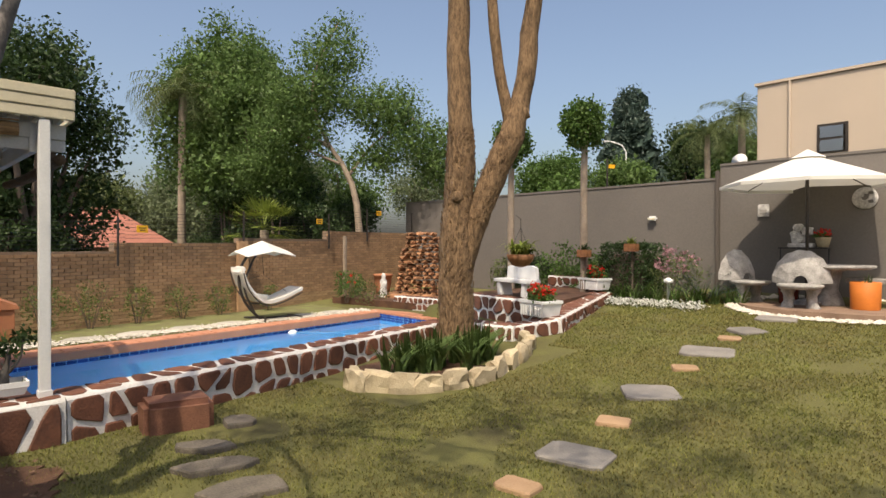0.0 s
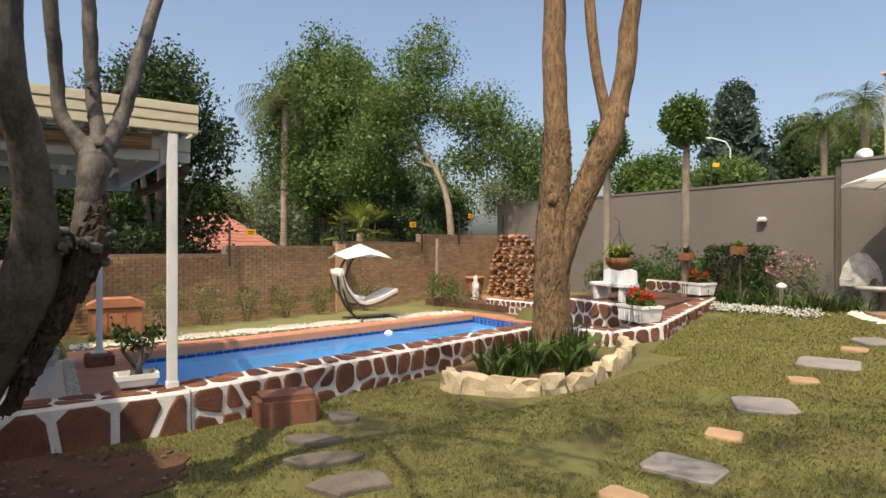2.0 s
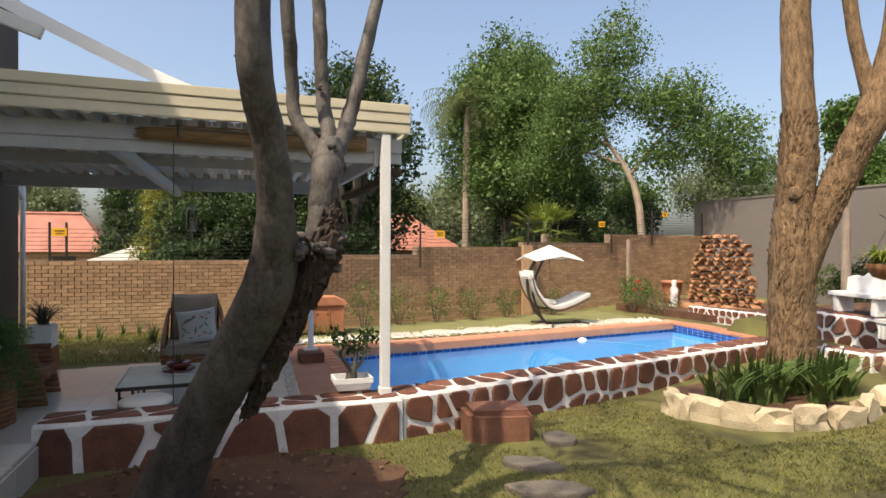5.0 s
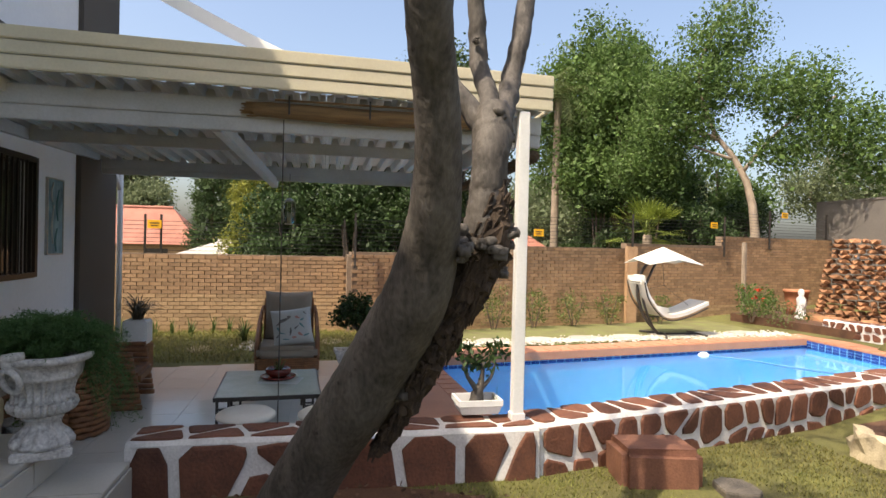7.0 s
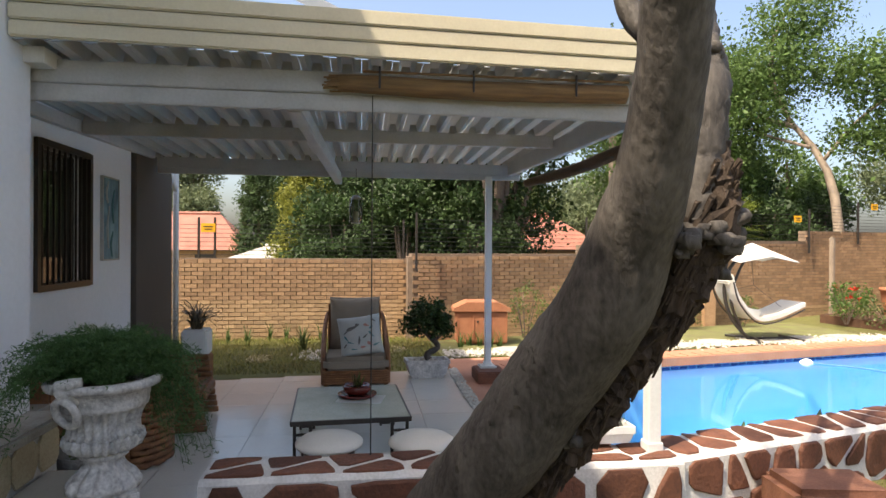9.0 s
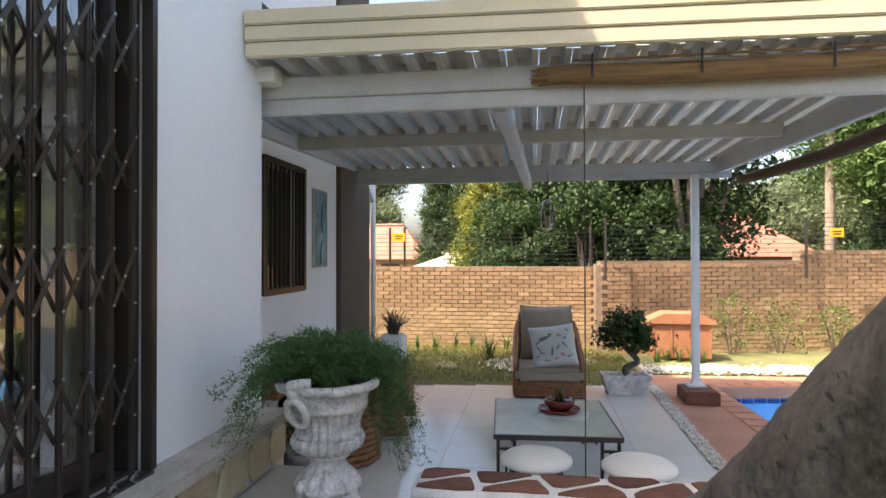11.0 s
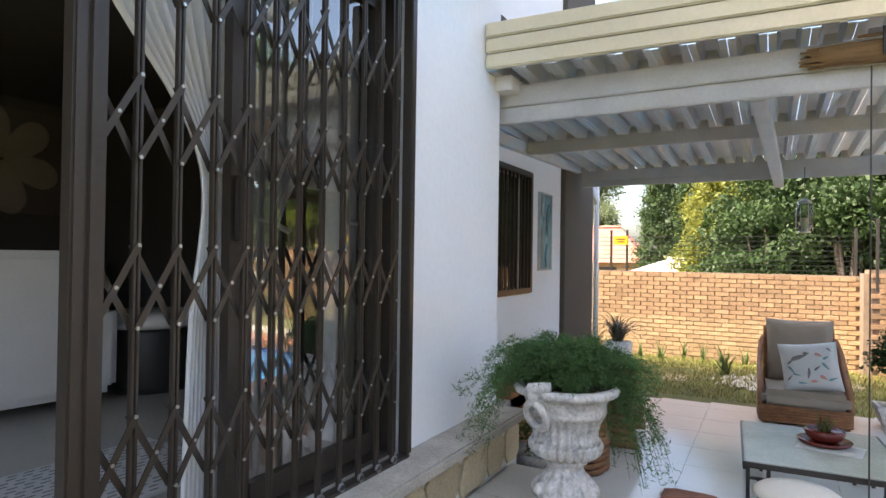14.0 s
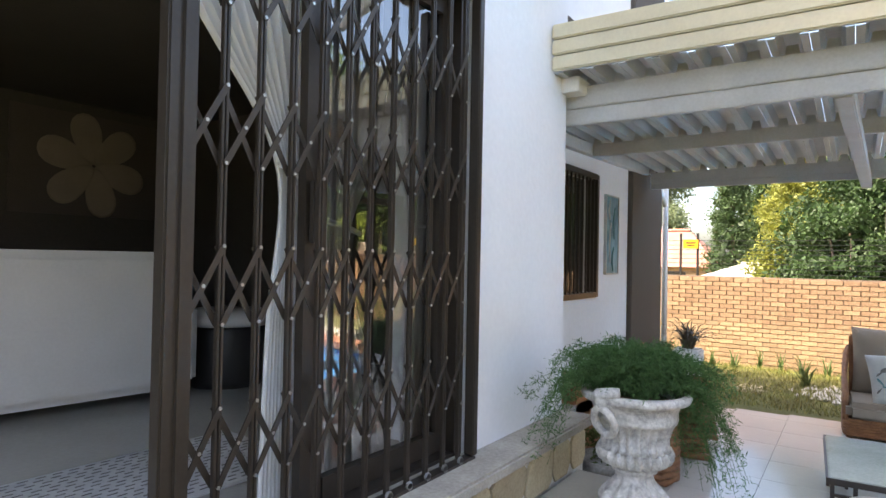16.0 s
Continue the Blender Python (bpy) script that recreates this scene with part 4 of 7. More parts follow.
    for xb, zb in ((-5.80, 2.346), (-7.4, 2.312), (-9.15, 2.277)):
        raw("roof_clip", [(xb - 0.035, y + a, zb + b) for a, b in ((-0.04, 0.0), (0.04, 0.0), (0.025, 0.07), (-0.025, 0.07))] + [(xb - 0.031, y + a, zb + b) for a, b in ((-0.04, 0.0), (0.04, 0.0), (0.025, 0.07), (-0.025, 0.07))], [(0, 1, 2, 3), (7, 6, 5, 4), (0, 4, 5, 1), (1, 5, 6, 2), (2, 6, 7, 3), (3, 7, 4, 0)], SLATW, per)


def post(x, y, z0, z1, w, label):
    p = thing("pergola_post", (x, y, z0), label, "post", "pergola posts")
    part("shaft", boxes(((0, 0, (z1 - z0) / 2), (w, w, z1 - z0), 0, 0.006)), WHITE, p)
    part("shoe", boxes(((0, 0, 0.03), (w + 0.02, w + 0.02, 0.06), 0, 0.004)), WHITE, p)
    return p


post(-5.66, 1.72, 0.0, 2.36, 0.085, "white square timber post standing on the stone wall")
post(-9.12, 1.39, DECK + 0.14, 2.13, 0.075, "white square timber post on a brick block")
bk = thing("post_block", (-9.0, 1.38, DECK), "small red brick block under the post", "block")
part("block", boxes(((0, 0, 0.07), (0.42, 0.34, 0.14), 0, 0.012)), REDSTONE, bk)
part("cement_top", boxes(((-0.1, 0, 0.15), (0.2, 0.2, 0.03), 0, 0.01)), MORTAR, bk)
blind = thing("bamboo_blind", (-5.72, 0, 0), "rolled-up bamboo blind hung under the fascia", "blind")
bm = bmesh.new()
limb(bm, [(0, -0.27, 2.265, 0.045), (0, -0.15, 2.268, 0.054), (0, 0.6, 2.255, 0.06), (0, 1.55, 2.27, 0.058)], 26, 16, 0.06)
smooth(part("roll", bm, BAMBOO, blind))
bm = bmesh.new()
tube(bm, [(0.05, -0.12, 2.33), (0.05, 1.55, 2.335)], 0.008, 8)
part("top_rod", bm, BAMBOO, blind)
bm = bmesh.new()
fr = random.Random(3)
for k in range(26):
    a, r = fr.uniform(0, 6.28), 0.048 * math.sqrt(fr.random())
    tube(bm, [(r * math.cos(a), -0.25, 2.265 + r * math.sin(a)), (r * math.cos(a), -0.29 - 0.07 * fr.random(), 2.263 + r * math.sin(a))], 0.006, 5)
part("frayed_end", bm, BAMBOO, blind)["kind"] = "stuff"
for y in (-0.02, 0.55, 1.2):
    bm = bmesh.new()
    tube(bm, [(0.064, y, 2.36), (0.066, y, 2.23)], 0.007, 6)
    part("tie_cord", bm, BLACKSTEEL, blind)
bm = bmesh.new()
tube(bm, [(0.0, -0.06, 2.2), (0.0, -0.06, 0.02)], 0.004, 6)
part("pull_cord", bm, BLACKSTEEL, blind, "thin dark pull cord")
bl2 = thing("bamboo_blind", (-7.4, 1.86, 0), "rolled-up dark reed blind along the side beam", "blind")
bm = bmesh.new()
limb(bm, [(1.6, 0, 2.05, 0.05), (0, 0.0, 2.02, 0.055), (-1.7, 0, 2.06, 0.05)], 20, 12, 0.08)
smooth(part("roll", bm, material("dark_reed", (0.12, 0.075, 0.04), (0.06, 0.04, 0.025), scale=4, rough=0.8, bump=0.5, fine=120, stretch=(1, 14, 14)), bl2))
arm = thing("awning_arm", (-6.4, -1.0, 2.6), "long white sail cloth strip slung above the roof", "shade sail")
vs = []
for k in range(13):
    f = k / 12
    z = 0.02 + 1.1 * (1 - f) ** 1.25
    vs += [(0.75 * (1 - f), -1.35 + 2.75 * f, z), (0.70 * (1 - f) - 0.12, -1.35 + 2.75 * f, z + 0.15)]
raw("strip", vs, [(2 * k, 2 * k + 1, 2 * k + 3, 2 * k + 2) for k in range(12)], CANVAS, arm)
bm = bmesh.new()
box(bm, (1.3, -0.95, 0.62), (0.05, 2.4, 0.09), 0, 0.004, 0, -20)
part("strut", bm, WHITE, arm)


# ---- the two garden trees ----
big = thing("garden_tree", (-5.95, 6.93, -0.35), "large forked tree with rough brown bark in a stone-edged bed", "tree")
bm = bmesh.new()
limb(bm, [(-0.02, 0, -0.15, 0.36), (-0.03, 0, 0.3, 0.285), (-0.04, 0, 1.0, 0.25), (-0.04, 0, 1.6, 0.25), (-0.02, 0.02, 2.3, 0.21), (0.0, 0.05, 2.85, 0.215), (0, 0.05, 3.35, 0.185), (-0.04, 0.03, 4.4, 0.17), (-0.05, 0.02, 5.6, 0.15), (-0.2, -0.3, 7.2, 0.08)], 40, 22, 0.13, 1, 0.006)
limb(bm, [(0.0, 0.05, 1.35, 0.20), (0.14, 0.2, 1.95, 0.185), (0.34, 0.42, 2.7, 0.19), (0.50, 0.6, 3.25, 0.19), (0.58, 0.72, 3.75, 0.145), (0.66, 0.78, 4.3, 0.14), (0.73, 0.86, 5.3, 0.12), (1.1, 0.9, 7.0, 0.06)], 30, 18, 0.13, 2, 0.006)
limb(bm, [(0.52, 0.62, 3.3, 0.10), (0.44, 0.55, 3.8, 0.085), (0.36, 0.47, 4.4, 0.08), (0.30, 0.40, 5.4, 0.075), (0.1, 0.6, 7.0, 0.03)], 20, 12, 0.08, 3)
for k, (x, y, z, r) in enumerate(((-0.12, 0.06, 3.3, 0.1), (0.66, 0.72, 3.6, 0.09), (0.70, 0.8, 4.75, 0.07), (0.1, -0.12, 2.35, 0.09))):
    rock(bm, (x, y, z), (r, r, r * 1.2), k, 0.5)
smooth(part("trunk", bm, BARK, big))
rr = random.Random(4)
vs, fs = [], []
stems = ([(-0.03, 0, 0.2, 0.30), (-0.04, 0, 1.0, 0.25), (-0.04, 0, 1.6, 0.25), (-0.02, 0.02, 2.3, 0.21), (0.0, 0.05, 2.85, 0.215), (0, 0.05, 3.35, 0.185)],
         [(0.14, 0.2, 1.95, 0.185), (0.34, 0.42, 2.7, 0.19), (0.50, 0.6, 3.25, 0.19)])
for line in stems:
    cs = curve_pts(line, 60)
    for i in range(1500 if len(line) > 3 else 700):
        c = cs[rr.randrange(60)]
        a = rr.uniform(0, 6.28)
        s, h = rr.uniform(0.007, 0.02), rr.uniform(0.02, 0.055)
        o, tdir = Vector((math.cos(a), math.sin(a), 0)), Vector((-math.sin(a), math.cos(a), 0))
        p = Vector((c[0], c[1], c[2] + rr.uniform(-0.03, 0.03))) + o * (float(c[3]) * rr.uniform(0.97, 1.03))
        k = len(vs)
        vs += [p - tdir * s - Vector((0, 0, h)), p + tdir * s * rr.uniform(0.3, 1) - Vector((0, 0, h * 0.7)), p + tdir * s + Vector((0, 0, h * 0.8)) + o * 0.018, p - tdir * s * 0.7 + Vector((0, 0, h)) + o * 0.006]
        fs.append((k, k + 1, k + 2, k + 3))
raw("loose_bark", vs, fs, material("flaking_bark", (0.23, 0.145, 0.078), (0.07, 0.043, 0.024), scale=20, rough=0.97, bump=0.8, fine=60), big)["kind"] = "stuff"
leaves("crown", clumps([(0.2, 0.0, 9.0, 2.4, 2.4, 1.3), (1.4, 0.8, 8.6, 1.5, 1.5, 1.0), (-1.2, -0.8, 9.0, 1.6, 1.5, 1.0)], 300, 22, 0.16, 0.2), 0.09, GREEN, big)

LT = Vector((-4.80, 0.0, -0.42))
t2 = thing("leaning_tree", tuple(LT), "leaning tree with smooth grey bark and several stems", "tree")


def from_foot(pts):
    return [(x - LT.x, y - LT.y, z - LT.z, r) for x, y, z, r in pts]


def knurl(bm, p, r, seed, n=7):
    """A burr: a heap of small uneven lumps."""
    rk = random.Random(seed)
    for m in range(n):
        d = Vector((rk.gauss(0, 1), rk.gauss(0, 1), rk.gauss(0, 1))).normalized() * r * rk.uniform(0.2, 0.7)
        k = r * rk.uniform(0.35, 0.6)
        rock(bm, tuple(Vector(p) - LT + d), (k, k, k * rk.uniform(0.6, 1.0)), seed * 7 + m, 0.9)


bm = bmesh.new()
limb(bm, from_foot([(-4.90, -0.06, -0.62, 0.30), (-4.80, 0.04, -0.30, 0.215), (-4.62, 0.15, 0.0, 0.182), (-4.43, 0.285, 0.3, 0.17), (-4.31, 0.358, 0.45, 0.166), (-4.20, 0.43, 0.6, 0.166), (-4.10, 0.51, 0.78, 0.16), (-3.99, 0.585, 0.95, 0.156), (-3.87, 0.645, 1.12, 0.146), (-3.78, 0.675, 1.30, 0.128), (-3.66, 0.675, 1.46, 0.108), (-3.58, 0.668, 1.60, 0.095), (-3.50, 0.652, 1.75, 0.088), (-3.42, 0.622, 1.92, 0.085), (-3.32, 0.582, 2.06, 0.082), (-3.24, 0.558, 2.22, 0.082), (-3.22, 0.552, 2.45, 0.08), (-3.22, 0.56, 2.8, 0.078), (-3.1, 0.57, 3.5, 0.07), (-2.8, 0.6, 4.4, 0.055), (-2.3, 0.7, 5.4, 0.035)]), 100, 30, 0.05, 5, 0.0)
limb(bm, from_foot([(-4.02, 0.72, 0.98, 0.10), (-3.97, 0.84, 1.16, 0.098), (-3.90, 0.93, 1.34, 0.10), (-3.86, 0.942, 1.47, 0.086), (-3.86, 0.948, 1.60, 0.078), (-3.88, 0.965, 1.74, 0.083), (-3.93, 0.985, 1.86, 0.095), (-3.98, 1.0, 1.97, 0.08)]), 44, 24, 0.12, 6, 0.002)
for i, line in enumerate((
        [(-3.96, 0.95, 1.88, 0.055), (-4.03, 0.87, 2.02, 0.046), (-4.09, 0.80, 2.17, 0.042), (-4.08, 0.782, 2.4, 0.04), (-4.0, 0.755, 2.7, 0.042), (-4.0, 0.70, 3.4, 0.038), (-4.3, 0.6, 4.6, 0.025), (-4.2, 0.7, 5.6, 0.012)],
        [(-3.99, 1.0, 1.90, 0.062), (-4.12, 1.01, 2.08, 0.05), (-4.25, 1.0, 2.26, 0.047), (-4.27, 0.985, 2.5, 0.045), (-4.30, 0.97, 2.9, 0.044), (-4.5, 0.95, 3.8, 0.035), (-4.8, 1.1, 5.0, 0.015)],
        [(-3.98, 1.02, 1.90, 0.065), (-4.10, 1.10, 2.04, 0.054), (-4.21, 1.16, 2.2, 0.05), (-4.25, 1.205, 2.36, 0.049), (-4.31, 1.25, 2.52, 0.05), (-4.40, 1.30, 2.72, 0.048), (-4.7, 1.5, 3.4, 0.04), (-4.9, 1.8, 4.4, 0.025), (-4.6, 2.2, 5.6, 0.012)])):
    limb(bm, from_foot(line), 34, 14, 0.12, 7 + i, 0.003)
# Long branches out of view, added to streak the lawn with shade.
for k, line in enumerate((
        [(-2.8, 0.6, 4.4, 0.04), (-2.0, 0.2, 5.0, 0.03), (-1.0, -0.3, 5.5, 0.02), (0.3, -0.6, 5.9, 0.01)],
        [(-2.5, 0.65, 5.0, 0.035), (-1.4, 1.0, 5.5, 0.026), (-0.1, 1.2, 5.9, 0.016), (1.6, 1.0, 6.2, 0.008)],
        [(-1.0, -0.3, 5.5, 0.02), (0.2, 0.2, 5.9, 0.014), (1.5, -0.2, 6.3, 0.008)],
        [(-2.9, 0.6, 4.2, 0.04), (-2.6, -0.6, 4.9, 0.03), (-1.8, -1.6, 5.6, 0.016), (-0.8, -2.2, 6.0, 0.008)],
        [(-2.3, 0.7, 5.4, 0.03), (-2.2, 1.6, 6.0, 0.02), (-1.4, 2.6, 6.4, 0.01)])):
    limb(bm, from_foot(line), 14, 8, 0.15, 30 + k, 0.02)
for k, (x, y, z, r) in enumerate(((-3.80, 0.80, 1.36, 0.075), (-3.70, 0.80, 1.30, 0.06), (-3.74, 0.94, 1.33, 0.075), (-3.80, 1.03, 1.38, 0.07), (-3.86, 1.02, 1.22, 0.055), (-3.89, 1.0, 1.92, 0.055), (-3.95, 1.07, 1.84, 0.04), (-3.86, 1.04, 1.62, 0.03), (-4.10, 0.60, 0.62, 0.05), (-4.30, 0.40, 0.45, 0.04), (-3.26, 0.49, 2.22, 0.028), (-4.06, 0.78, 2.44, 0.022), (-4.2, 0.97, 2.36, 0.022))):
    knurl(bm, (x, y, z), r, k + 3)
smooth(part("trunk", bm, SMOOTHBARK, t2))
bm = bmesh.new()
limb(bm, from_foot([(-4.36, 0.52, 0.25, 0.03), (-4.22, 0.62, 0.50, 0.06), (-4.10, 0.70, 0.72, 0.072), (-4.0, 0.79, 0.95, 0.085), (-3.90, 0.90, 1.18, 0.088), (-3.84, 0.97, 1.36, 0.085), (-3.84, 0.98, 1.52, 0.06), (-3.85, 0.98, 1.66, 0.035)]), 80, 22, 0.5, 12, 0.008)
torn = random.Random(8)
axis = curve_pts(from_foot([(-4.36, 0.52, 0.25, 0.04), (-4.10, 0.70, 0.72, 0.08), (-3.90, 0.90, 1.18, 0.09), (-3.84, 0.98, 1.55, 0.07)]), 60)
for k in range(150):
    c = axis[torn.randrange(58)]
    a = torn.uniform(-0.9, 2.4)
    o = Vector((math.cos(a), math.sin(a), 0))
    p = Vector(c[:3]) + o * float(c[3]) * 0.95
    l = torn.uniform(0.03, 0.075)
    limb(bm, [(*p, 0.012), (*(p + Vector((0.3 * l, 0.2 * l, l * 0.7)) + o * 0.012), 0.009), (*(p + Vector((-0.25 * l, -0.15 * l, -l * 0.6)) + o * 0.02), 0.004)], 4, 5, 0.3, k)
part("torn_bark", bm, material("dark_torn_bark", (0.085, 0.058, 0.04), (0.02, 0.015, 0.012), scale=14, rough=0.97, bump=1.2, fine=60, stretch=(1, 1, 0.3)), t2, "dark torn bark along the trunk")
rr = random.Random(4)
vs, fs = [], []
for c in curve_pts(from_foot([(-4.80, 0.04, -0.30, 0.215), (-4.43, 0.285, 0.3, 0.17), (-4.20, 0.43, 0.6, 0.166), (-3.99, 0.585, 0.95, 0.156)]), 900):
    a = rr.uniform(0, 6.28)
    o, tdir = Vector((math.cos(a), math.sin(a), 0)), Vector((-math.sin(a), math.cos(a), 0))
    fade = 1.0 if c[2] < 0.75 else 0.35
    if rr.random() > fade:
        continue
    sz, h = rr.uniform(0.006, 0.018), rr.uniform(0.008, 0.024)
    p = Vector((c[0], c[1], c[2])) + o * float(c[3]) * rr.uniform(0.98, 1.02)
    k = len(vs)
    vs += [p - tdir * sz - Vector((0, 0, h)), p + tdir * sz - Vector((0, 0, h * 0.6)), p + tdir * sz * 0.8 + Vector((0, 0, h)) + o * 0.009, p - tdir * sz + Vector((0, 0, h * 0.7)) + o * 0.004]
    fs.append((k, k + 1, k + 2, k + 3))
raw("bark_scale", vs, fs, SMOOTHBARK, t2)["kind"] = "stuff"
# Crown out of view, spread wide so that its shade reaches the lawn.
leaves("crown", clumps([(1.2, 0.9, 6.3, 1.7, 1.7, 0.8), (2.8, 1.2, 6.2, 1.5, 1.5, 0.7), (3.4, -0.6, 6.5, 1.4, 1.4, 0.7), (0.4, 2.2, 6.2, 1.2, 1.2, 0.6), (3.9, 1.9, 6.4, 1.2, 1.2, 0.6), (4.6, 0.4, 6.6, 1.3, 1.3, 0.6), (5.2, -1.2, 6.8, 1.2, 1.2, 0.6), (4.2, -2.0, 6.6, 1.1, 1.1, 0.6), (5.9, 1.0, 6.7, 1.2, 1.2, 0.6), (6.6, -0.2, 6.8, 1.2, 1.2, 0.6)], 300, 30, 0.11, 0.1), 0.10, GREEN, t2)

# Added canopy above the view, placed only to dapple the lawn.
leaves("unseen_shade_crown", clumps([(5.7, 2.6, 6.6, 1.3, 1.1, 0.5), (4.5, 3.3, 6.5, 1.0, 0.9, 0.5), (7.2, 2.0, 6.8, 1.2, 1.0, 0.5), (7.6, 3.6, 6.9, 1.2, 1.0, 0.5), (8.6, 1.0, 6.9, 1.0, 1.0, 0.5)], 80, 60, 0.10, 0.1), 0.085, GREEN, t2)

# bed round the big tree
edge = thing("rock_edging", (0, 0, 0), "ring of pale sandstone rocks round the tree bed", "rock edging")
ring = [(-5.62, 4.86), (-5.36, 4.70), (-5.1, 4.86), (-4.86, 5.02), (-4.68, 5.22), (-4.52, 5.50), (-4.44, 5.84), (-4.50, 6.2), (-4.60, 6.55), (-4.72, 6.9), (-4.88, 7.2), (-5.05, 7.5), (-5.25, 7.66)]
for i, (x, y) in enumerate(ring):
    bm = bmesh.new()
    s = 0.17 + 0.05 * rr.random()
    rock(bm, (0, 0, 0), (s * 1.2, 0.11, 0.15 + 0.07 * rr.random()), i * 5 + 1, 0.9, 2)
    o = part("rock", bm, SANDSTONE, edge)
    nx2 = ring[min(i + 1, 12)]
    pv = ring[max(i - 1, 0)]
    o.location, o.rotation_euler = (x, y, ground_z(x, y) + 0.07), (0, 0.1 * rr.uniform(-1, 1), math.atan2(nx2[1] - pv[1], nx2[0] - pv[0]))
sheet("pavement", [(-5.6, 4.95)] + [(x * 1.0 - 0.08, y) for x, y in ring[2:]] + [(-6.0, 7.45), (-6.45, 7.2), (-6.0, 5.2)], -0.27, 0.2, SOIL, "dark soil in the tree bed", "soil")
for i in range(36):
    x, y = rr.uniform(-5.9, -4.75), rr.uniform(5.1, 7.3)
    if x > -4.75 - 0.25 * abs(y - 6.0) or x < -5.75 - 0.24 * (y - 5.0) + 0.2 or (abs(x + 5.95) < 0.33 and abs(y - 6.93) < 0.4):
        x, y = -5.25 + rr.uniform(-0.25, 0.25), rr.uniform(5.2, 6.8)
    g = thing("agapanthus", (x, y, -0.28), "clump of green strap leaves in the tree bed", "plant", "strap-leaved plants")
    blades("leaf_tuft", [(rr.uniform(-0.06, 0.06), rr.uniform(-0.06, 0.06), 0) for _ in range(18)], 0.60, 0.045, AGAVE, g, 0.9, 0.8, seg=5)

# soil by the leaning tree
soil = sheet("ground_patch", blob(-4.65, 0.30, 0.80, 1.35, 90, 3, 0.05), ground_z(-4.6, 0.4) + 0.012, 0.06, SOIL, "bare red-brown soil round the leaning tree", "soil")
lit = []
for i in range(420):
    a, r = rr.uniform(0, 6.28), math.sqrt(rr.random())
    lit.append((-4.6 + 0.95 * r * math.cos(a), 0.35 + 1.4 * r * math.sin(a), LOW + 0.035))
tagged(leaves("leaf_litter", lit, 0.05, material("dry_leaf", (0.16, 0.09, 0.05), (0.09, 0.05, 0.03), island=0.4), None, 0.6, 0.85), "dry brown leaves lying on the soil", "leaf litter", kind="stuff")

# ---- lawn details ----
ROUGHSLAB = material("rough_dark_slab", (0.17, 0.145, 0.115), (0.09, 0.078, 0.062), scale=7, rough=0.95, bump=0.9, fine=60)
slabs = [(-2.36, 4.73, 0.56, 0.44, 12, 0), (-2.71, 6.59, 0.56, 0.46, 40, 0), (-2.56, 5.62, 0.30, 0.22, 20, 1), (-2.28, 3.93, 0.30, 0.22, 8, 1), (-2.86, 7.7, 0.30, 0.22, 35, 1), (-2.98, 8.6, 0.66, 0.5, 20, 0), (-3.05, 9.5, 0.30, 0.22, 15, 1), (-3.05, 10.15, 0.5, 0.42, 60, 0), (-3.02, 11.3, 0.60, 0.4, 10, 0), (-4.05, 2.54, 0.58, 0.26, 70, 2), (-4.54, 2.64, 0.46, 0.22, 50, 2), (-3.5, 2.5, 0.52, 0.32, 80, 2), (-5.0, 3.15, 0.3, 0.26, 20, 2)]
for i, (x, y, a, b, r, kind_) in enumerate(slabs):
    pl = blob(0, 0, a * 0.56, b * 0.56, 9 if kind_ == 2 else 12, i, 0.24 if kind_ == 2 else 0.10)
    if kind_ < 2:
        pl = [(max(-a / 2, min(a / 2, p[0] * 1.35)), max(-b / 2, min(b / 2, p[1] * 1.35))) for p in pl]
    n = len(pl)
    th = 0.035 + (0.012 if kind_ == 2 else 0)
    vs = [(p[0], p[1], -0.06) for p in pl] + [(p[0], p[1], th - 0.012) for p in pl] + [(p[0] * 0.95, p[1] * 0.95, th) for p in pl]
    fs = [(k, (k + 1) % n, n + (k + 1) % n, n + k) for k in range(n)] + [(n + k, n + (k + 1) % n, 2 * n + (k + 1) % n, 2 * n + k) for k in range(n)] + [tuple(range(2 * n, 3 * n))]
    o = raw("stepping_stone", vs, fs, (SLATE, TANSLAB, ROUGHSLAB)[kind_])
    o.location, o.rotation_euler = (x, y, ground_z(x, y)), (0.07 if y > 5 else 0, 0, radians(r))
    tagged(o, ("grey slate stepping stone set in the lawn", "small tan paver set in the lawn", "rough dark stepping stone near the pool wall")[kind_], "stepping stone", "stepping stones")


def blade_field(name, n, x0, x1, y0, y1, h, label, back=False):
    """Short grass blades standing on the lawn."""
    vs, fs = [], []
    q = random.Random(5)
    for _ in range(n):
        x, y = q.uniform(x0, x1), q.uniform(y0, y1)
        if not back and (x < -5.45 - max(0, 0.247 * (y - 1.84)) or (y > 4.6 and y < 7.8 and x < -4.4) or (y > 7.8 and x < -5.2 - 0.34 * (y - 8.5)) or ((x + 4.6) ** 2 / 0.7 + (y - 0.35) ** 2 / 1.75 < 0.55 + 0.5 * q.random() and q.random() < 0.93)):
            continue
        if noise.noise((x * 1.1, y * 1.1, 3)) < -0.42 + 0.3 * q.random() - 0.15:
            continue
        z = DECK - 0.03 if back else ground_z(x, y) - 0.004
        a, l = q.uniform(0, 6.28), h * q.uniform(0.5, 1.3)
        w = 0.0035 + 0.003 * q.random() + 0.0006 * max(0, y - 4)
        dx, dy = math.cos(a), math.sin(a)
        k = len(vs)
        le = q.uniform(0.2, 1.0) * l
        vs += [(x - dy * w, y + dx * w, z), (x + dy * w, y - dx * w, z), (x + dx * le, y + dy * le, z + l * 0.75)]
        fs.append((k, k + 1, k + 2))
    o = raw(name, vs, fs, BLADE)
    return tagged(o, label, "grass", kind="stuff")


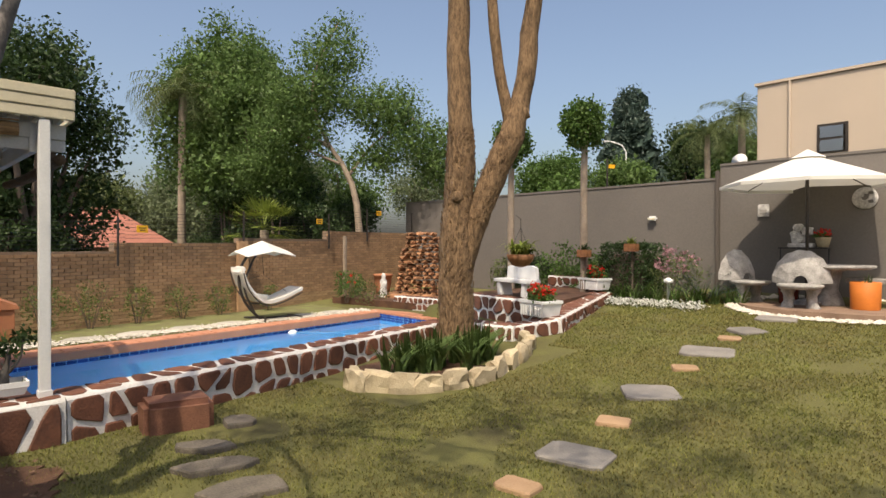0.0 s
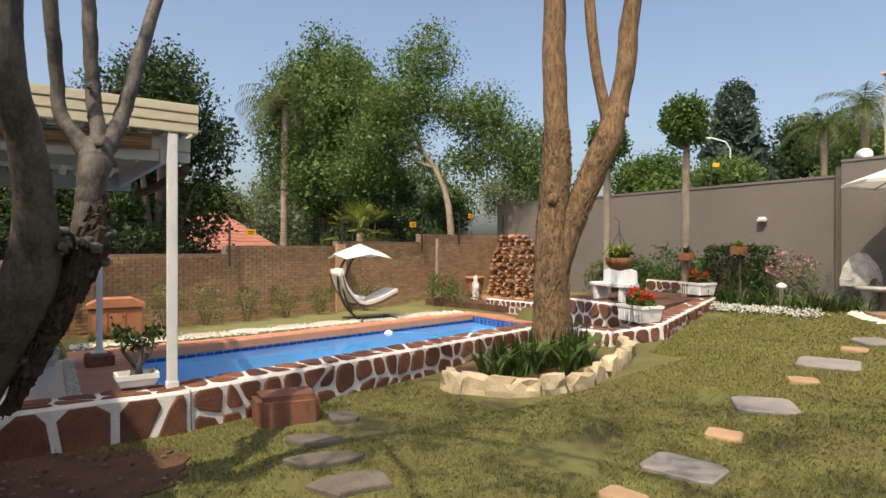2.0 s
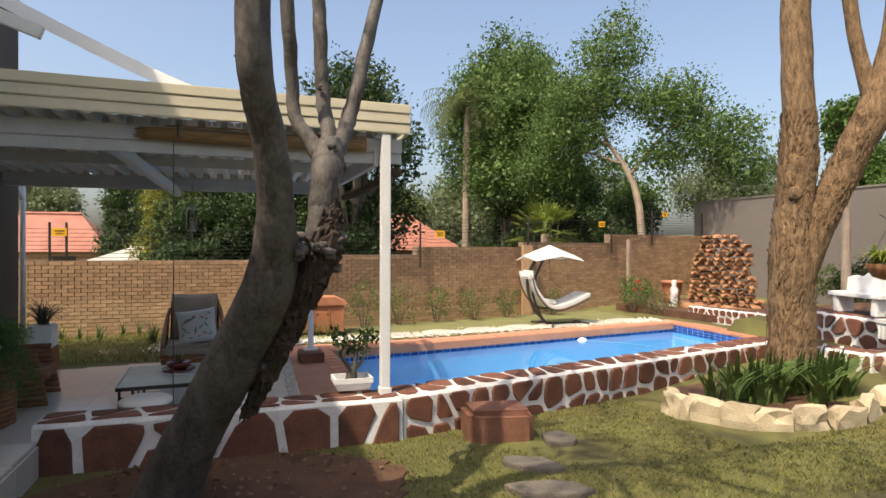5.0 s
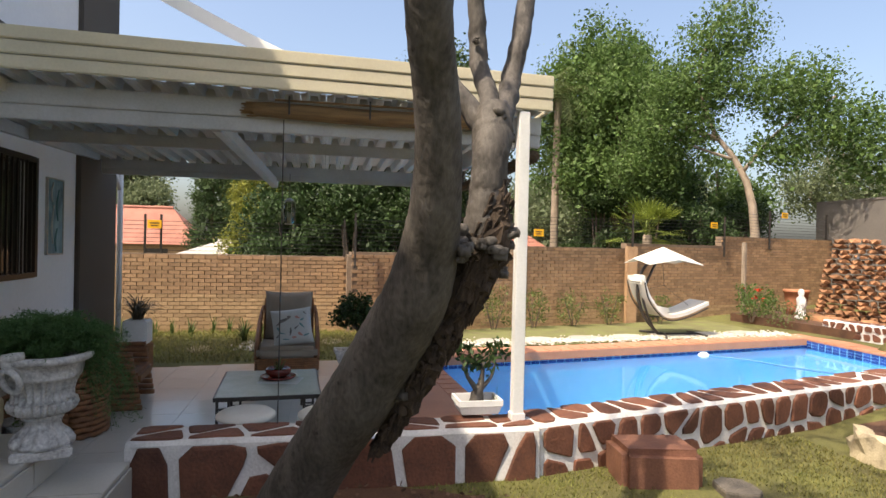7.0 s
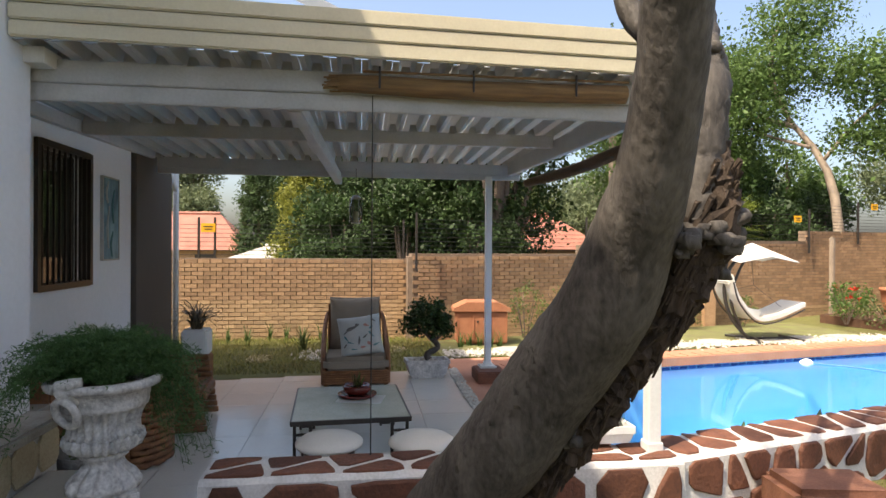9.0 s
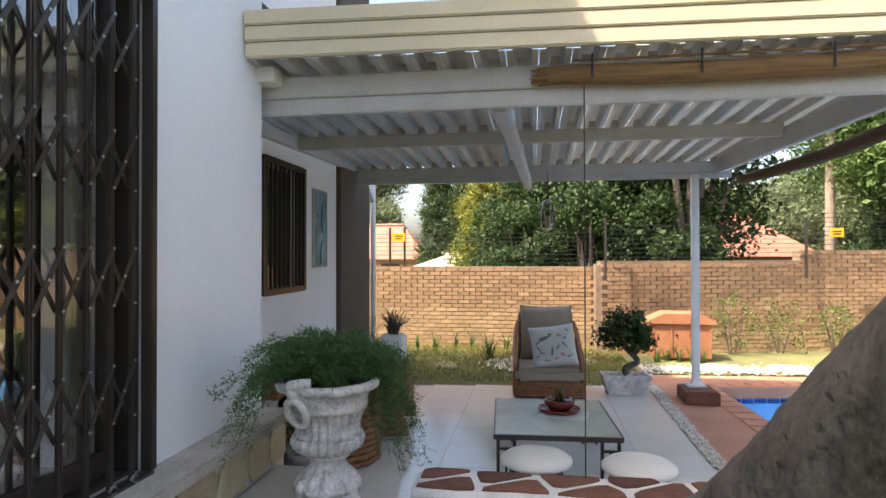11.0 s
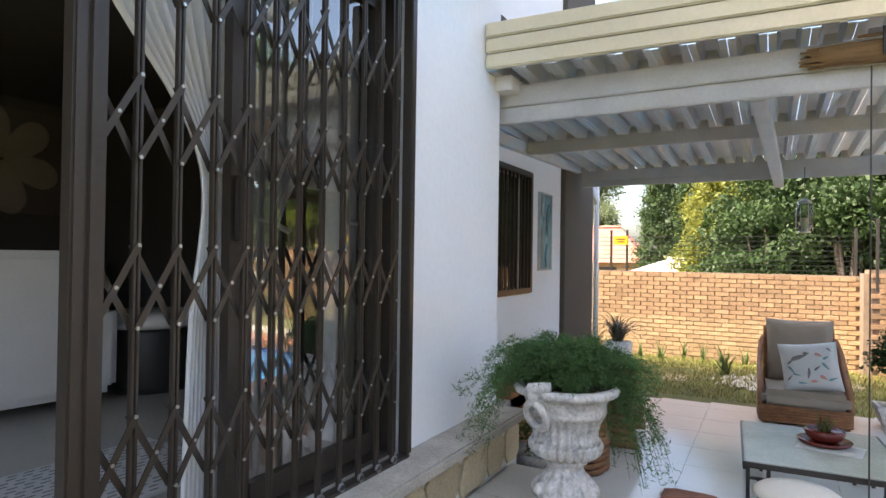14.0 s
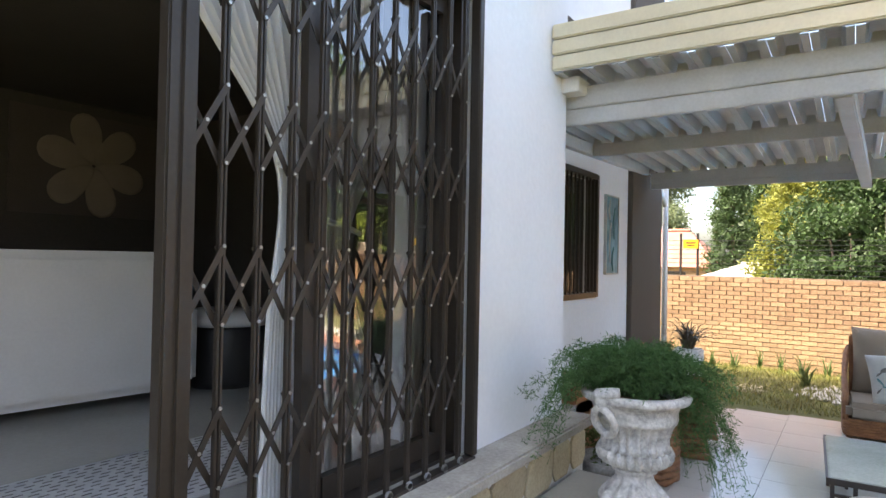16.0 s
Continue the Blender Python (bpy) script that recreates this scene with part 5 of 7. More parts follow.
blade_field("grass", 230000, -7.0, 2.6, 0.6, 8.5, 0.036, "short mown grass blades of the lawn")
blade_field("grass", 80000, -7.0, 3.0, 8.5, 13.0, 0.04, "short mown grass blades on the rising lawn")


blade_field("grass", 26000, -12.6, -9.75, -5.0, 1.0, 0.075, "rough grass between the patio and the brick wall", True)


def pebbles(name, spots, r, label, mat=PEBBLE):
    vs, fs = [], []
    q = random.Random(len(spots))
    for x, y, z in spots:
        s = r * q.uniform(0.6, 1.4)
        k = len(vs)
        a0 = q.uniform(0, 6.28)
        for i in range(5):
            a = a0 + i * 1.257
            vs.append((x + s * math.cos(a) * q.uniform(0.8, 1.2), y + s * math.sin(a), z + s * 0.12))
        vs += [(x, y, z + s * 0.75), (x, y, z - s * 0.5)]
        fs += [(k + i, k + (i + 1) % 5, k + 5) for i in range(5)] + [(k + (i + 1) % 5, k + i, k + 6) for i in range(5)]
    return tagged(raw(name, vs, fs, mat), label, "pebbles", kind="stuff")


q = random.Random(9)
pebbles("pebbles", [(-5.9 - 3.8 * f + q.uniform(-0.05, 0.05), 1.0 + 0.04 * f + q.uniform(-0.06, 0.06), DECK + 0.004) for f in (q.random() for _ in range(900))], 0.018, "strip of small white pebbles beside the patio tiles")
st = []
for _ in range(2600):
    f = q.random()
    y = 1.1 + 8.3 * f
    st.append((-10.62 - 0.02 * (y - 1) - 0.105 * max(0, y - 2.5) + q.gauss(-0.18, 0.16), y, DECK + 0.002))
pebbles("pebbles", st, 0.022, "band of white and cream pebbles along the pool paving")
st = []
for _ in range(1600):
    a = q.uniform(0, 6.28)
    r = 1.52 + q.gauss(0, 0.06)
    x, y = -2.6 + r * 1.05 * math.cos(a), 12.75 + r * 0.82 * math.sin(a)
    if y < 13.9:
        st.append((x, y, ground_z(x, y) + 0.01))
pebbles("pebbles", st, 0.045, "ring of white pebbles round the garden seats")
sheet("pavement", blob(-2.6, 12.75, 1.5, 1.15, 30, 4, 0.03), ground_z(-2.6, 12.75) + 0.03, 0.3, material("worn_brown_paving", (0.27, 0.18, 0.125), (0.17, 0.11, 0.075), scale=4, rough=0.9, bump=0.4), "brown paved circle under the garden table")
for i in range(8):
    y = 2.2 + 0.9 * i
    o = raw("stepping_stone", [(p[0], p[1], 0.0) for p in blob(0, 0, 0.22, 0.3, 9, i, 0.15)] + [(p[0], p[1], 0.03) for p in blob(0, 0, 0.22, 0.3, 9, i, 0.15)], [tuple(range(9, 18))] + [(k, (k + 1) % 9, 9 + (k + 1) % 9, 9 + k) for k in range(9)], PALEFLAG)
    o.location = (-11.0 - 0.02 * (y - 1) - 0.105 * max(0, y - 2.5), y, DECK - 0.015)
    tagged(o, "flat pale stone among the pebbles by the pool", "stepping stone", "flat stones by the pool")

# ---- patio things ----
def pillow(w, h, d, n=16, sag=0.07):
    """A square cushion with pinched edges and pointed corners, standing in x and z."""
    vs, fs = [], []
    for sg in (1, -1):
        for j in range(n + 1):
            for i in range(n + 1):
                u, v = 2 * i / n - 1, 2 * j / n - 1
                t = d / 2 * math.sqrt(max(0, (1 - u ** 4) * (1 - v ** 4))) + 0.004
                crease = 0.006 * noise.noise((u * 2.5, v * 2.5, w * 9 + sg))
                vs.append((w / 2 * u * (1 - sag * (1 - v * v)), sg * t + crease * (1 - u * u) * (1 - v * v), h / 2 * v * (1 - sag * (1 - u * u))))
    m = (n + 1) ** 2
    for j in range(n):
        for i in range(n):
            k = j * (n + 1) + i
            fs += [(k, k + 1, k + n + 2, k + n + 1), (m + k, m + k + n + 1, m + k + n + 2, m + k + 1)]
    edge = [i for i in range(n)] + [n + (n + 1) * j for j in range(n)] + [m - 1 - i for i in range(n)] + [(n + 1) * (n - j) for j in range(n)]
    fs += [(edge[k], m + edge[k], m + edge[(k + 1) % len(edge)], edge[(k + 1) % len(edge)]) for k in range(len(edge))]
    return vs, fs


def weave_wall(parent, name, pts_low, pts_high, rows):
    """Wicker strands laid one above another between two lines; one mesh a panel."""
    bm = bmesh.new()
    lo, hi = curve_pts([(*p, 0) for p in pts_low], 12), curve_pts([(*p, 0) for p in pts_high], 12)
    for k in range(rows):
        f = k / (rows - 1)
        tube(bm, [tuple(a[:3] + (b[:3] - a[:3]) * f + np.array([0.006 * (-1) ** (i + k), 0, 0])) for i, (a, b) in enumerate(zip(lo, hi))], 0.014, 6, 0.2, k)
    return smooth(part(name, bm, WICKER, parent))


chair = thing("lounge_chair", (-9.25, -0.19, DECK), "brown wicker lounge chair with taupe cushions", "chair", turn=-88)
bm = bmesh.new()
for k in range(6):
    z = 0.035 + 0.026 * k
    tube(bm, [(0.37, -0.36, z), (0.385, 0.1, z), (0.375, 0.34, z), (0.33, 0.375, z), (0.0, 0.385 + 0.004 * (-1) ** k, z), (-0.33, 0.375, z), (-0.375, 0.34, z), (-0.385, 0.1, z), (-0.37, -0.36, z)], 0.016, 6, 0.15, k)
smooth(part("seat_frame", bm, WICKER, chair))
part("seat_deck", boxes(((0, 0.0, 0.10), (0.72, 0.72, 0.10), 0, 0.02)), WICKER, chair)
for x in (-0.37, 0.37):
    weave_wall(chair, "arm", [(x, -0.38, 0.17), (x * 1.02, 0.0, 0.17), (x, 0.30, 0.17)], [(x * 0.95, -0.40, 0.66), (x * 1.0, -0.1, 0.48), (x * 1.0, 0.26, 0.30)], 12)
    bm = bmesh.new()
    limb(bm, [(x * 0.90, -0.45, 0.74, 0.022), (x * 0.96, -0.36, 0.66, 0.026), (x, -0.1, 0.50, 0.028), (x, 0.22, 0.33, 0.03), (x, 0.35, 0.16, 0.026)], 18, 10, 0.12, 3)
    smooth(part("arm_rail", bm, WICKER, chair))
    for y in (0.32, -0.32):
        part("leg", boxes(((x * 0.92, y, 0.015), (0.05, 0.05, 0.03), 0, 0.006)), WICKER, chair)
part("back_frame", boxes(((0, -0.42, 0.50), (0.66, 0.04, 0.74), 0, 0.015, 0, 14)), WICKER, chair)
part("seat_cushion", boxes(((0, 0.065, 0.243), (0.74, 0.69, 0.17), 0, 0.05)), TAUPE, chair)
vs, fs = pillow(0.62, 0.66, 0.20, 16, 0.05)
back = raw("back_cushion", vs, fs, TAUPE, chair, True)
back.location, back.rotation_euler = (0, -0.30, 0.63), (radians(14), 0, 0)
cush = thing("cushion", (-9.05, -0.13, DECK + 0.545), "pale cushion printed with birds and leaves", "cushion", turn=-86)
cush.rotation_euler = (radians(18), radians(7), radians(-86))
vs, fs = pillow(0.50, 0.47, 0.17, 16, 0.06)
raw("cover", vs, fs, CUSHION, cush, True)


def printed(u, v, a, b, turn, mat):
    """A printed patch that follows the face of the cushion; u, v, a and b are shares of its half width."""
    vs = []
    c, s_ = math.cos(radians(turn)), math.sin(radians(turn))
    for r in (0.0, 0.5, 1.0):
        for k in range(12):
            t = k * math.pi / 6
            p, q_ = r * a * math.cos(t), r * b * math.sin(t) * (0.6 + 0.4 * math.cos(t))
            x, z = u + p * c - q_ * s_, v + p * s_ + q_ * c
            y = 0.085 * math.sqrt(max(0, (1 - x ** 4) * (1 - z ** 4))) + 0.0095
            vs.append((0.25 * x, y, 0.235 * z))
    fs = [(12 * r + k, 12 * r + (k + 1) % 12, 12 * r + 12 + (k + 1) % 12, 12 * r + 12 + k) for r in (0, 1) for k in range(12)]
    part_ = raw("print", vs, fs, mat, cush)
    return part_


for item in ((0.34, 0.36, 0.30, 0.13, -18, INK), (0.10, 0.50, 0.11, 0.09, 0, INK), (0.62, 0.22, 0.20, 0.05, -40, INK), (0.66, -0.15, 0.20, 0.06, 60, TEAL), (0.50, -0.35, 0.16, 0.05, 20, TEAL), (0.74, -0.45, 0.13, 0.05, -50, INK), (0.10, -0.30, 0.05, 0.34, 10, INK), (-0.30, 0.42, 0.14, 0.10, 30, SOFTPINK), (-0.52, 0.30, 0.12, 0.07, -30, TEAL), (-0.48, -0.05, 0.20, 0.07, 55, TEAL), (-0.20, -0.10, 0.16, 0.06, -40, INK), (-0.05, -0.62, 0.12, 0.09, 0, SOFTPINK), (-0.36, -0.50, 0.15, 0.10, 40, SOFTPINK), (-0.66, -0.55, 0.18, 0.06, -20, TEAL), (-0.68, 0.62, 0.12, 0.05, 45, INK), (0.35, -0.68, 0.15, 0.05, 10, TEAL)):
    printed(*item)
table = thing("coffee_table", (-6.88, -0.21, DECK), "low dark steel coffee table with a stone top", "table", turn=3)
part("tabletop", boxes(((0, 0, 0.34), (1.0, 0.84, 0.03), 0, 0.006)), MARBLE, table)
part("rim", boxes(((0.505, 0, 0.335), (0.012, 0.85, 0.034)), ((-0.505, 0, 0.335), (0.012, 0.85, 0.034)), ((0, 0.425, 0.335), (0.998, 0.012, 0.034)), ((0, -0.425, 0.335), (0.998, 0.012, 0.034))), BLACKSTEEL, table)
for sx in (-1, 1):
    for sy in (-1, 1):
        part("leg", boxes(((sx * 0.48, sy * 0.40, 0.16), (0.022, 0.022, 0.32)), ((sx * 0.48, sy * 0.29, 0.16), (0.022, 0.022, 0.32)), ((sx * 0.48, sy * 0.345, 0.25), (0.016, 0.10, 0.016)), ((sx * 0.48, sy * 0.345, 0.02), (0.016, 0.10, 0.016)), ((sx * 0.48, sy * 0.345, 0.16), (0.014, 0.014, 0.2))), BLACKSTEEL, table)
for i, (x, y) in enumerate(((-6.15, -0.33), (-6.10, 0.29))):
    s = thing("stool", (x, y, DECK), "round stool with a padded white seat cushion", "stool", "stools by the table")
    bm = bmesh.new()
    lathe(bm, [(0.02, 0.232), (0.19, 0.235), (0.225, 0.255), (0.225, 0.275), (0.19, 0.30), (0.10, 0.312), (0.01, 0.314)], 28)
    smooth(part("cushion", bm, CANVAS, s))
    bm = bmesh.new()
    lathe(bm, [(0.15, 0.0), (0.17, 0.02), (0.17, 0.22), (0.16, 0.23)], 24)
    part("drum", bm, BLACKSTEEL, s)
bowl = thing("succulent_bowl", (-7.0, -0.15, DECK + 0.356), "succulent in a dark red glazed bowl on a saucer", "potted plant")
bm = bmesh.new()
lathe(bm, [(0.09, 0.0), (0.15, 0.012), (0.16, 0.028), (0.10, 0.02)], 26)
smooth(part("saucer", bm, REDGLAZE, bowl))
bm = bmesh.new()
lathe(bm, [(0.07, 0.02), (0.11, 0.05), (0.12, 0.085), (0.105, 0.10), (0.09, 0.085)], 26)
smooth(part("bowl", bm, REDGLAZE, bowl))
blades("leaves", [(0.03 * math.cos(k), 0.03 * math.sin(k), 0.08) for k in range(16)], 0.13, 0.022, OLIVE, bowl, 1.0, -0.3)
mat_ = thing("table_mat", (-6.92, -0.12, DECK + 0.3555), "small white cloth under the saucer", "cloth", turn=-12)
part("cloth", boxes(((0, 0, 0), (0.26, 0.36, 0.0018))), CUSHION, mat_)

lan = thing("lantern", (-8.95, -0.19, 1.55), "clear glass candle lantern hung from the roof", "lantern")
bm = bmesh.new()
lathe(bm, [(0.05, 0.0), (0.075, 0.06), (0.08, 0.16), (0.06, 0.24), (0.055, 0.27)], 18)
part("glass", bm, CLEAR, lan)
bm = bmesh.new()
lathe(bm, [(0.055, -0.012), (0.055, 0.004), (0.02, 0.004)], 18)
part("base", bm, STEEL, lan)
bm = bmesh.new()
lathe(bm, [(0.06, 0.27), (0.058, 0.29), (0.01, 0.32)], 18)
part("cap", bm, STEEL, lan)
for a in range(4):
    part("cage_bar", boxes(((0.076 * math.cos(a * 1.57 + 0.4), 0.076 * math.sin(a * 1.57 + 0.4), 0.14), (0.006, 0.006, 0.27))), STEEL, lan)
bm = bmesh.new()
lathe(bm, [(0.028, 0.005), (0.028, 0.13), (0.002, 0.135)], 14)
part("candle", bm, CREAM, lan)
bm = bmesh.new()
tube(bm, [(0, 0, 0.31), (0, 0, 0.62)], 0.004, 6)
part("hook_wire", bm, BLACKSTEEL, lan)


def trough(name, loc, label, w, d, h, turn=0, mat=URN, category="planter", feet=True):
    """A cast trough with a rim, tapered sides and short feet."""
    t = thing(name, loc, label, category, "", turn)
    vs, fs = [], []
    prof = [(0.86, 0.04), (0.92, 0.10 * h / 0.25), (1.0, h - 0.05), (1.06, h - 0.045), (1.06, h), (0.94, h), (0.90, h - 0.07)]
    for s, z in prof:
        vs += [(-w / 2 * s, -d / 2 * s, z), (w / 2 * s, -d / 2 * s, z), (w / 2 * s, d / 2 * s, z), (-w / 2 * s, d / 2 * s, z)]
    for k in range(len(prof) - 1):
        fs += [(4 * k + i, 4 * k + (i + 1) % 4, 4 * k + 4 + (i + 1) % 4, 4 * k + 4 + i) for i in range(4)]
    fs += [(0, 3, 2, 1)]
    raw("trough", vs, fs, mat, t)
    k = 4 * (len(prof) - 1)
    raw("soil", vs[k:k + 4], [(0, 1, 2, 3)], SOIL, t)
    if feet:
        for sx in (-1, 1):
            part("foot", boxes(((sx * w * 0.34, 0, 0.02), (w * 0.16, d * 0.8, 0.05), 0, 0.01)), mat, t)
    return t


bon = trough("bonsai_tray", (-9.28, 0.67, DECK), "small bonsai tree in a white rectangular tray", 0.26, 0.50, 0.22, 4, category="bonsai")
bm = bmesh.new()
limb(bm, [(0, 0.05, 0.16, 0.05), (0.02, 0.0, 0.28, 0.04), (0, 0.14, 0.36, 0.035), (0.0, 0.02, 0.5, 0.03), (0, -0.1, 0.6, 0.012)], 16, 10, 0.15)
limb(bm, [(0, 0.08, 0.42, 0.025), (0.05, 0.2, 0.55, 0.015)], 6, 8, 0.1)
smooth(part("trunk", bm, SMOOTHBARK, bon))
leaves("foliage", clumps([(0, 0.0, 0.72, 0.22, 0.26, 0.22), (0, 0.18, 0.62, 0.16, 0.16, 0.14), (0, -0.18, 0.62, 0.14, 0.14, 0.12)], 210, 14, 0.03, 0.1), 0.05, DARKGREEN, bon, 0.6)
bm = bmesh.new()
for k in range(5):
    rock(bm, (0.03 * k - 0.06, -0.2 + 0.08 * k, 0.2), (0.05, 0.05, 0.04), k)
part("stones", bm, PEBBLE, bon)["kind"] = "stuff"
wp = trough("planter_trough", (-5.80, 1.44, 0.0), "white trough with a small twisted desert rose", 0.25, 0.33, 0.15, 0, WHITE, "potted plant", False)
bm = bmesh.new()
limb(bm, [(0, 0, 0.05, 0.075), (0, 0.0, 0.16, 0.05), (0, 0.03, 0.26, 0.025), (0.0, 0.05, 0.42, 0.012)], 12, 12, 0.2)
limb(bm, [(0, 0, 0.2, 0.025), (0.03, -0.1, 0.34, 0.013), (0.02, -0.14, 0.5, 0.008)], 8, 8, 0.1)
limb(bm, [(0, 0.02, 0.2, 0.022), (0.0, 0.12, 0.32, 0.012), (-0.02, 0.15, 0.48, 0.008)], 8, 8, 0.1)
smooth(part("stem", bm, SMOOTHBARK, wp))
leaves("foliage", clumps([(0.02, -0.13, 0.50, 0.09, 0.09, 0.08), (0, 0.05, 0.46, 0.08, 0.09, 0.08), (-0.02, 0.15, 0.5, 0.08, 0.09, 0.08), (0, -0.02, 0.38, 0.09, 0.16, 0.05)], 36, 6, 0.03, 0.2), 0.075, DARKGREEN, wp, 0.45)
blades("grass_tuft", [(0.0, 0.16, 0.06) for _ in range(12)], 0.16, 0.008, GREEN, wp)

# urn with fern
urn = thing("garden_urn", (-5.16, -1.35, 0.06), "whitewashed classical stone urn with ribbed bowl and ring handles", "urn")
bm = bmesh.new()
box(bm, (0, 0, 0.03), (0.30, 0.30, 0.06), 20, 0.01)
part("plinth", bm, URN, urn)
bm = bmesh.new()
lathe(bm, [(0.165, 0.06), (0.17, 0.085), (0.15, 0.115), (0.115, 0.145), (0.092, 0.175), (0.085, 0.20), (0.105, 0.212), (0.108, 0.228), (0.09, 0.235)], 84, (0, 0, 0), 0.16, 12, (0.07, 0.19))
smooth(part("foot", bm, URN, urn))
bm = bmesh.new()
lathe(bm, [(0.09, 0.232), (0.135, 0.24), (0.172, 0.262), (0.186, 0.295), (0.176, 0.322)], 144, (0, 0, 0), 0.19, 22, (0.235, 0.33))
smooth(part("gadroon", bm, URN, urn, "swelling ribs round the foot of the bowl"))
bm = bmesh.new()
lathe(bm, [(0.168, 0.318), (0.160, 0.34), (0.158, 0.37), (0.168, 0.41), (0.184, 0.445), (0.19, 0.455)], 144, (0, 0, 0), 0.16, 24, (0.33, 0.45))
smooth(part("fluting", bm, URN, urn, "upright flutes on the bowl"))
bm = bmesh.new()
lathe(bm, [(0.192, 0.452), (0.197, 0.47), (0.195, 0.50), (0.205, 0.53), (0.222, 0.545), (0.25, 0.555), (0.256, 0.572), (0.25, 0.59), (0.225, 0.594), (0.19, 0.55)], 72)
smooth(part("rim", bm, URN, urn))
for a in (-0.35, 2.79):
    bm = bmesh.new()
    c, s = math.cos(a), math.sin(a)
    pts = []
    for k in range(17):
        b = 2 * math.pi * k / 16
        pts.append((c * (0.225 + 0.025 * math.cos(b)) - s * 0.055 * math.sin(b), s * (0.225 + 0.025 * math.cos(b)) + c * 0.055 * math.sin(b), 0.47 + 0.062 * math.cos(b)))
    tube(bm, pts, 0.018, 10, 0.25, 3)
    limb(bm, [(c * 0.18, s * 0.18, 0.52, 0.04), (c * 0.235, s * 0.235, 0.56, 0.035), (c * 0.26, s * 0.26, 0.60, 0.028), (c * 0.22 - s * 0.08, s * 0.22 + c * 0.08, 0.615, 0.02)], 10, 10, 0.3, 4)
    smooth(part("ring_handle", bm, URN, urn))
lathe_bm = bmesh.new()
lathe(lathe_bm, [(0.19, 0.545), (0.10, 0.56), (0.01, 0.565)], 20)
part("soil", lathe_bm, SOIL, urn)
fern = thing("asparagus_fern", (-5.16, -1.35, 0.62), "feathery green asparagus fern spilling out of the urn", "plant")
fpts, bm = [], bmesh.new()
fr = random.Random(21)
for k in range(300):
    a = fr.uniform(0, 6.28)
    L = fr.uniform(0.16, 0.44)
    droop = fr.uniform(0.05, 0.35) * L
    rise = fr.uniform(0.06, 0.26)
    if k < 16:
        a, L, droop, rise = fr.uniform(-1.7, -0.7), fr.uniform(0.40, 0.58), fr.uniform(0.1, 0.5), 0.14
    elif k < 70:
        a, L, droop, rise = fr.uniform(1.6, 3.0), fr.uniform(0.34, 0.52), fr.uniform(0.25, 0.6), 0.14
    elif abs(a - 0.36) < 0.95 or a > 5.8:
        L *= 0.62
        droop *= 0.3
    out = Vector((math.cos(a), math.sin(a), 0))
    pts = []
    for i in range(9):
        f = i / 8
        pts.append(out * L * f + Vector((0, 0, rise * math.sin(f * 2.2) - droop * f * f * f)))
    tube(bm, pts, [0.0025 * (1 - 0.7 * i / 8) for i in range(9)], 4)
    for i in range(52):
        f = fr.uniform(0.08, 1.0)
        j = min(int(f * 8), 7)
        p = pts[j].lerp(pts[j + 1], f * 8 - j)
        w = 0.05 * (1.1 - f * 0.5)
        for _ in range(4):
            fpts.append(p + Vector((fr.gauss(0, w * 0.5), fr.gauss(0, w * 0.5), fr.gauss(0.004, w * 0.35))))
part("fronds", bm, FERN, fern)
leaves("needles", fpts, 0.030, FERN, fern, 0.15)

bask = thing("wicker_planter", (-6.75, -1.75, DECK), "tall brown woven wicker planter", "planter", turn=8)
bm = bmesh.new()
for k in range(14):
    z = 0.03 + 0.045 * k
    pts = [(0.26 * math.cos(a) * (1 + 0.02 * (k % 2)), 0.22 * math.sin(a), z + 0.01 * math.sin(a * 12 + k * 3.14)) for a in (2 * math.pi * i / 30 for i in range(31))]
    tube(bm, pts, 0.026, 6)
smooth(part("weave", bm, WICKER, bask))
bm = bmesh.new()
lathe(bm, [(0.2, 0.0), (0.2, 0.62)], 24)
part("liner", bm, WICKER, bask)
bask["category"] = "planter"
wb = thing("wicker_armchair", (-7.6, -1.75, DECK), "brown rattan armchair with rounded arms beside the wall", "chair", turn=5)
for s in (-0.32, 0.32):
    for k in range(10):
        z = 0.04 + 0.055 * k
        bm = bmesh.new()
        limb(bm, [(s, -0.3, z, 0.026), (s, 0.1, z, 0.026), (s * 0.98, 0.32 - 0.01 * k, z, 0.026)], 6, 6, 0.1, k)
        smooth(part("arm_cane", bm, WICKER, wb))
part("seat", boxes(((0, 0, 0.3), (0.6, 0.6, 0.12), 0, 0.03)), WICKER, wb)
part("back", boxes(((0, -0.32, 0.42), (0.66, 0.08, 0.8), 0, 0.03)), WICKER, wb)
wpot = thing("potted_plant", (-9.25, -2.0, DECK), "spiky grass plant in a square white pot on a stand", "potted plant")
part("pot", boxes(((0, 0, 0.47), (0.28, 0.28, 0.30), 0, 0.02)), WHITE, wpot)
part("stand", boxes(((0, 0, 0.16), (0.3, 0.3, 0.32), 0, 0.01)), WICKER, wpot)
blades("leaves", [(q.uniform(-0.05, 0.05), q.uniform(-0.05, 0.05), 0.6) for _ in range(110)], 0.55, 0.016, material("bronze_leaf", (0.12, 0.09, 0.05), (0.06, 0.055, 0.03), island=0.3), wpot, 1.2, 1.3, seg=5)
fl = thing("potted_plant", (-5.95, -1.75, DECK + 0.0), "small shrub in a round grey bowl by the wall", "potted plant")
bm = bmesh.new()
lathe(bm, [(0.10, 0.18), (0.17, 0.26), (0.19, 0.34), (0.175, 0.34), (0.16, 0.30)], 24)
lathe(bm, [(0.12, 0.0), (0.12, 0.18)], 20)
smooth(part("bowl", bm, CONCRETE, fl))
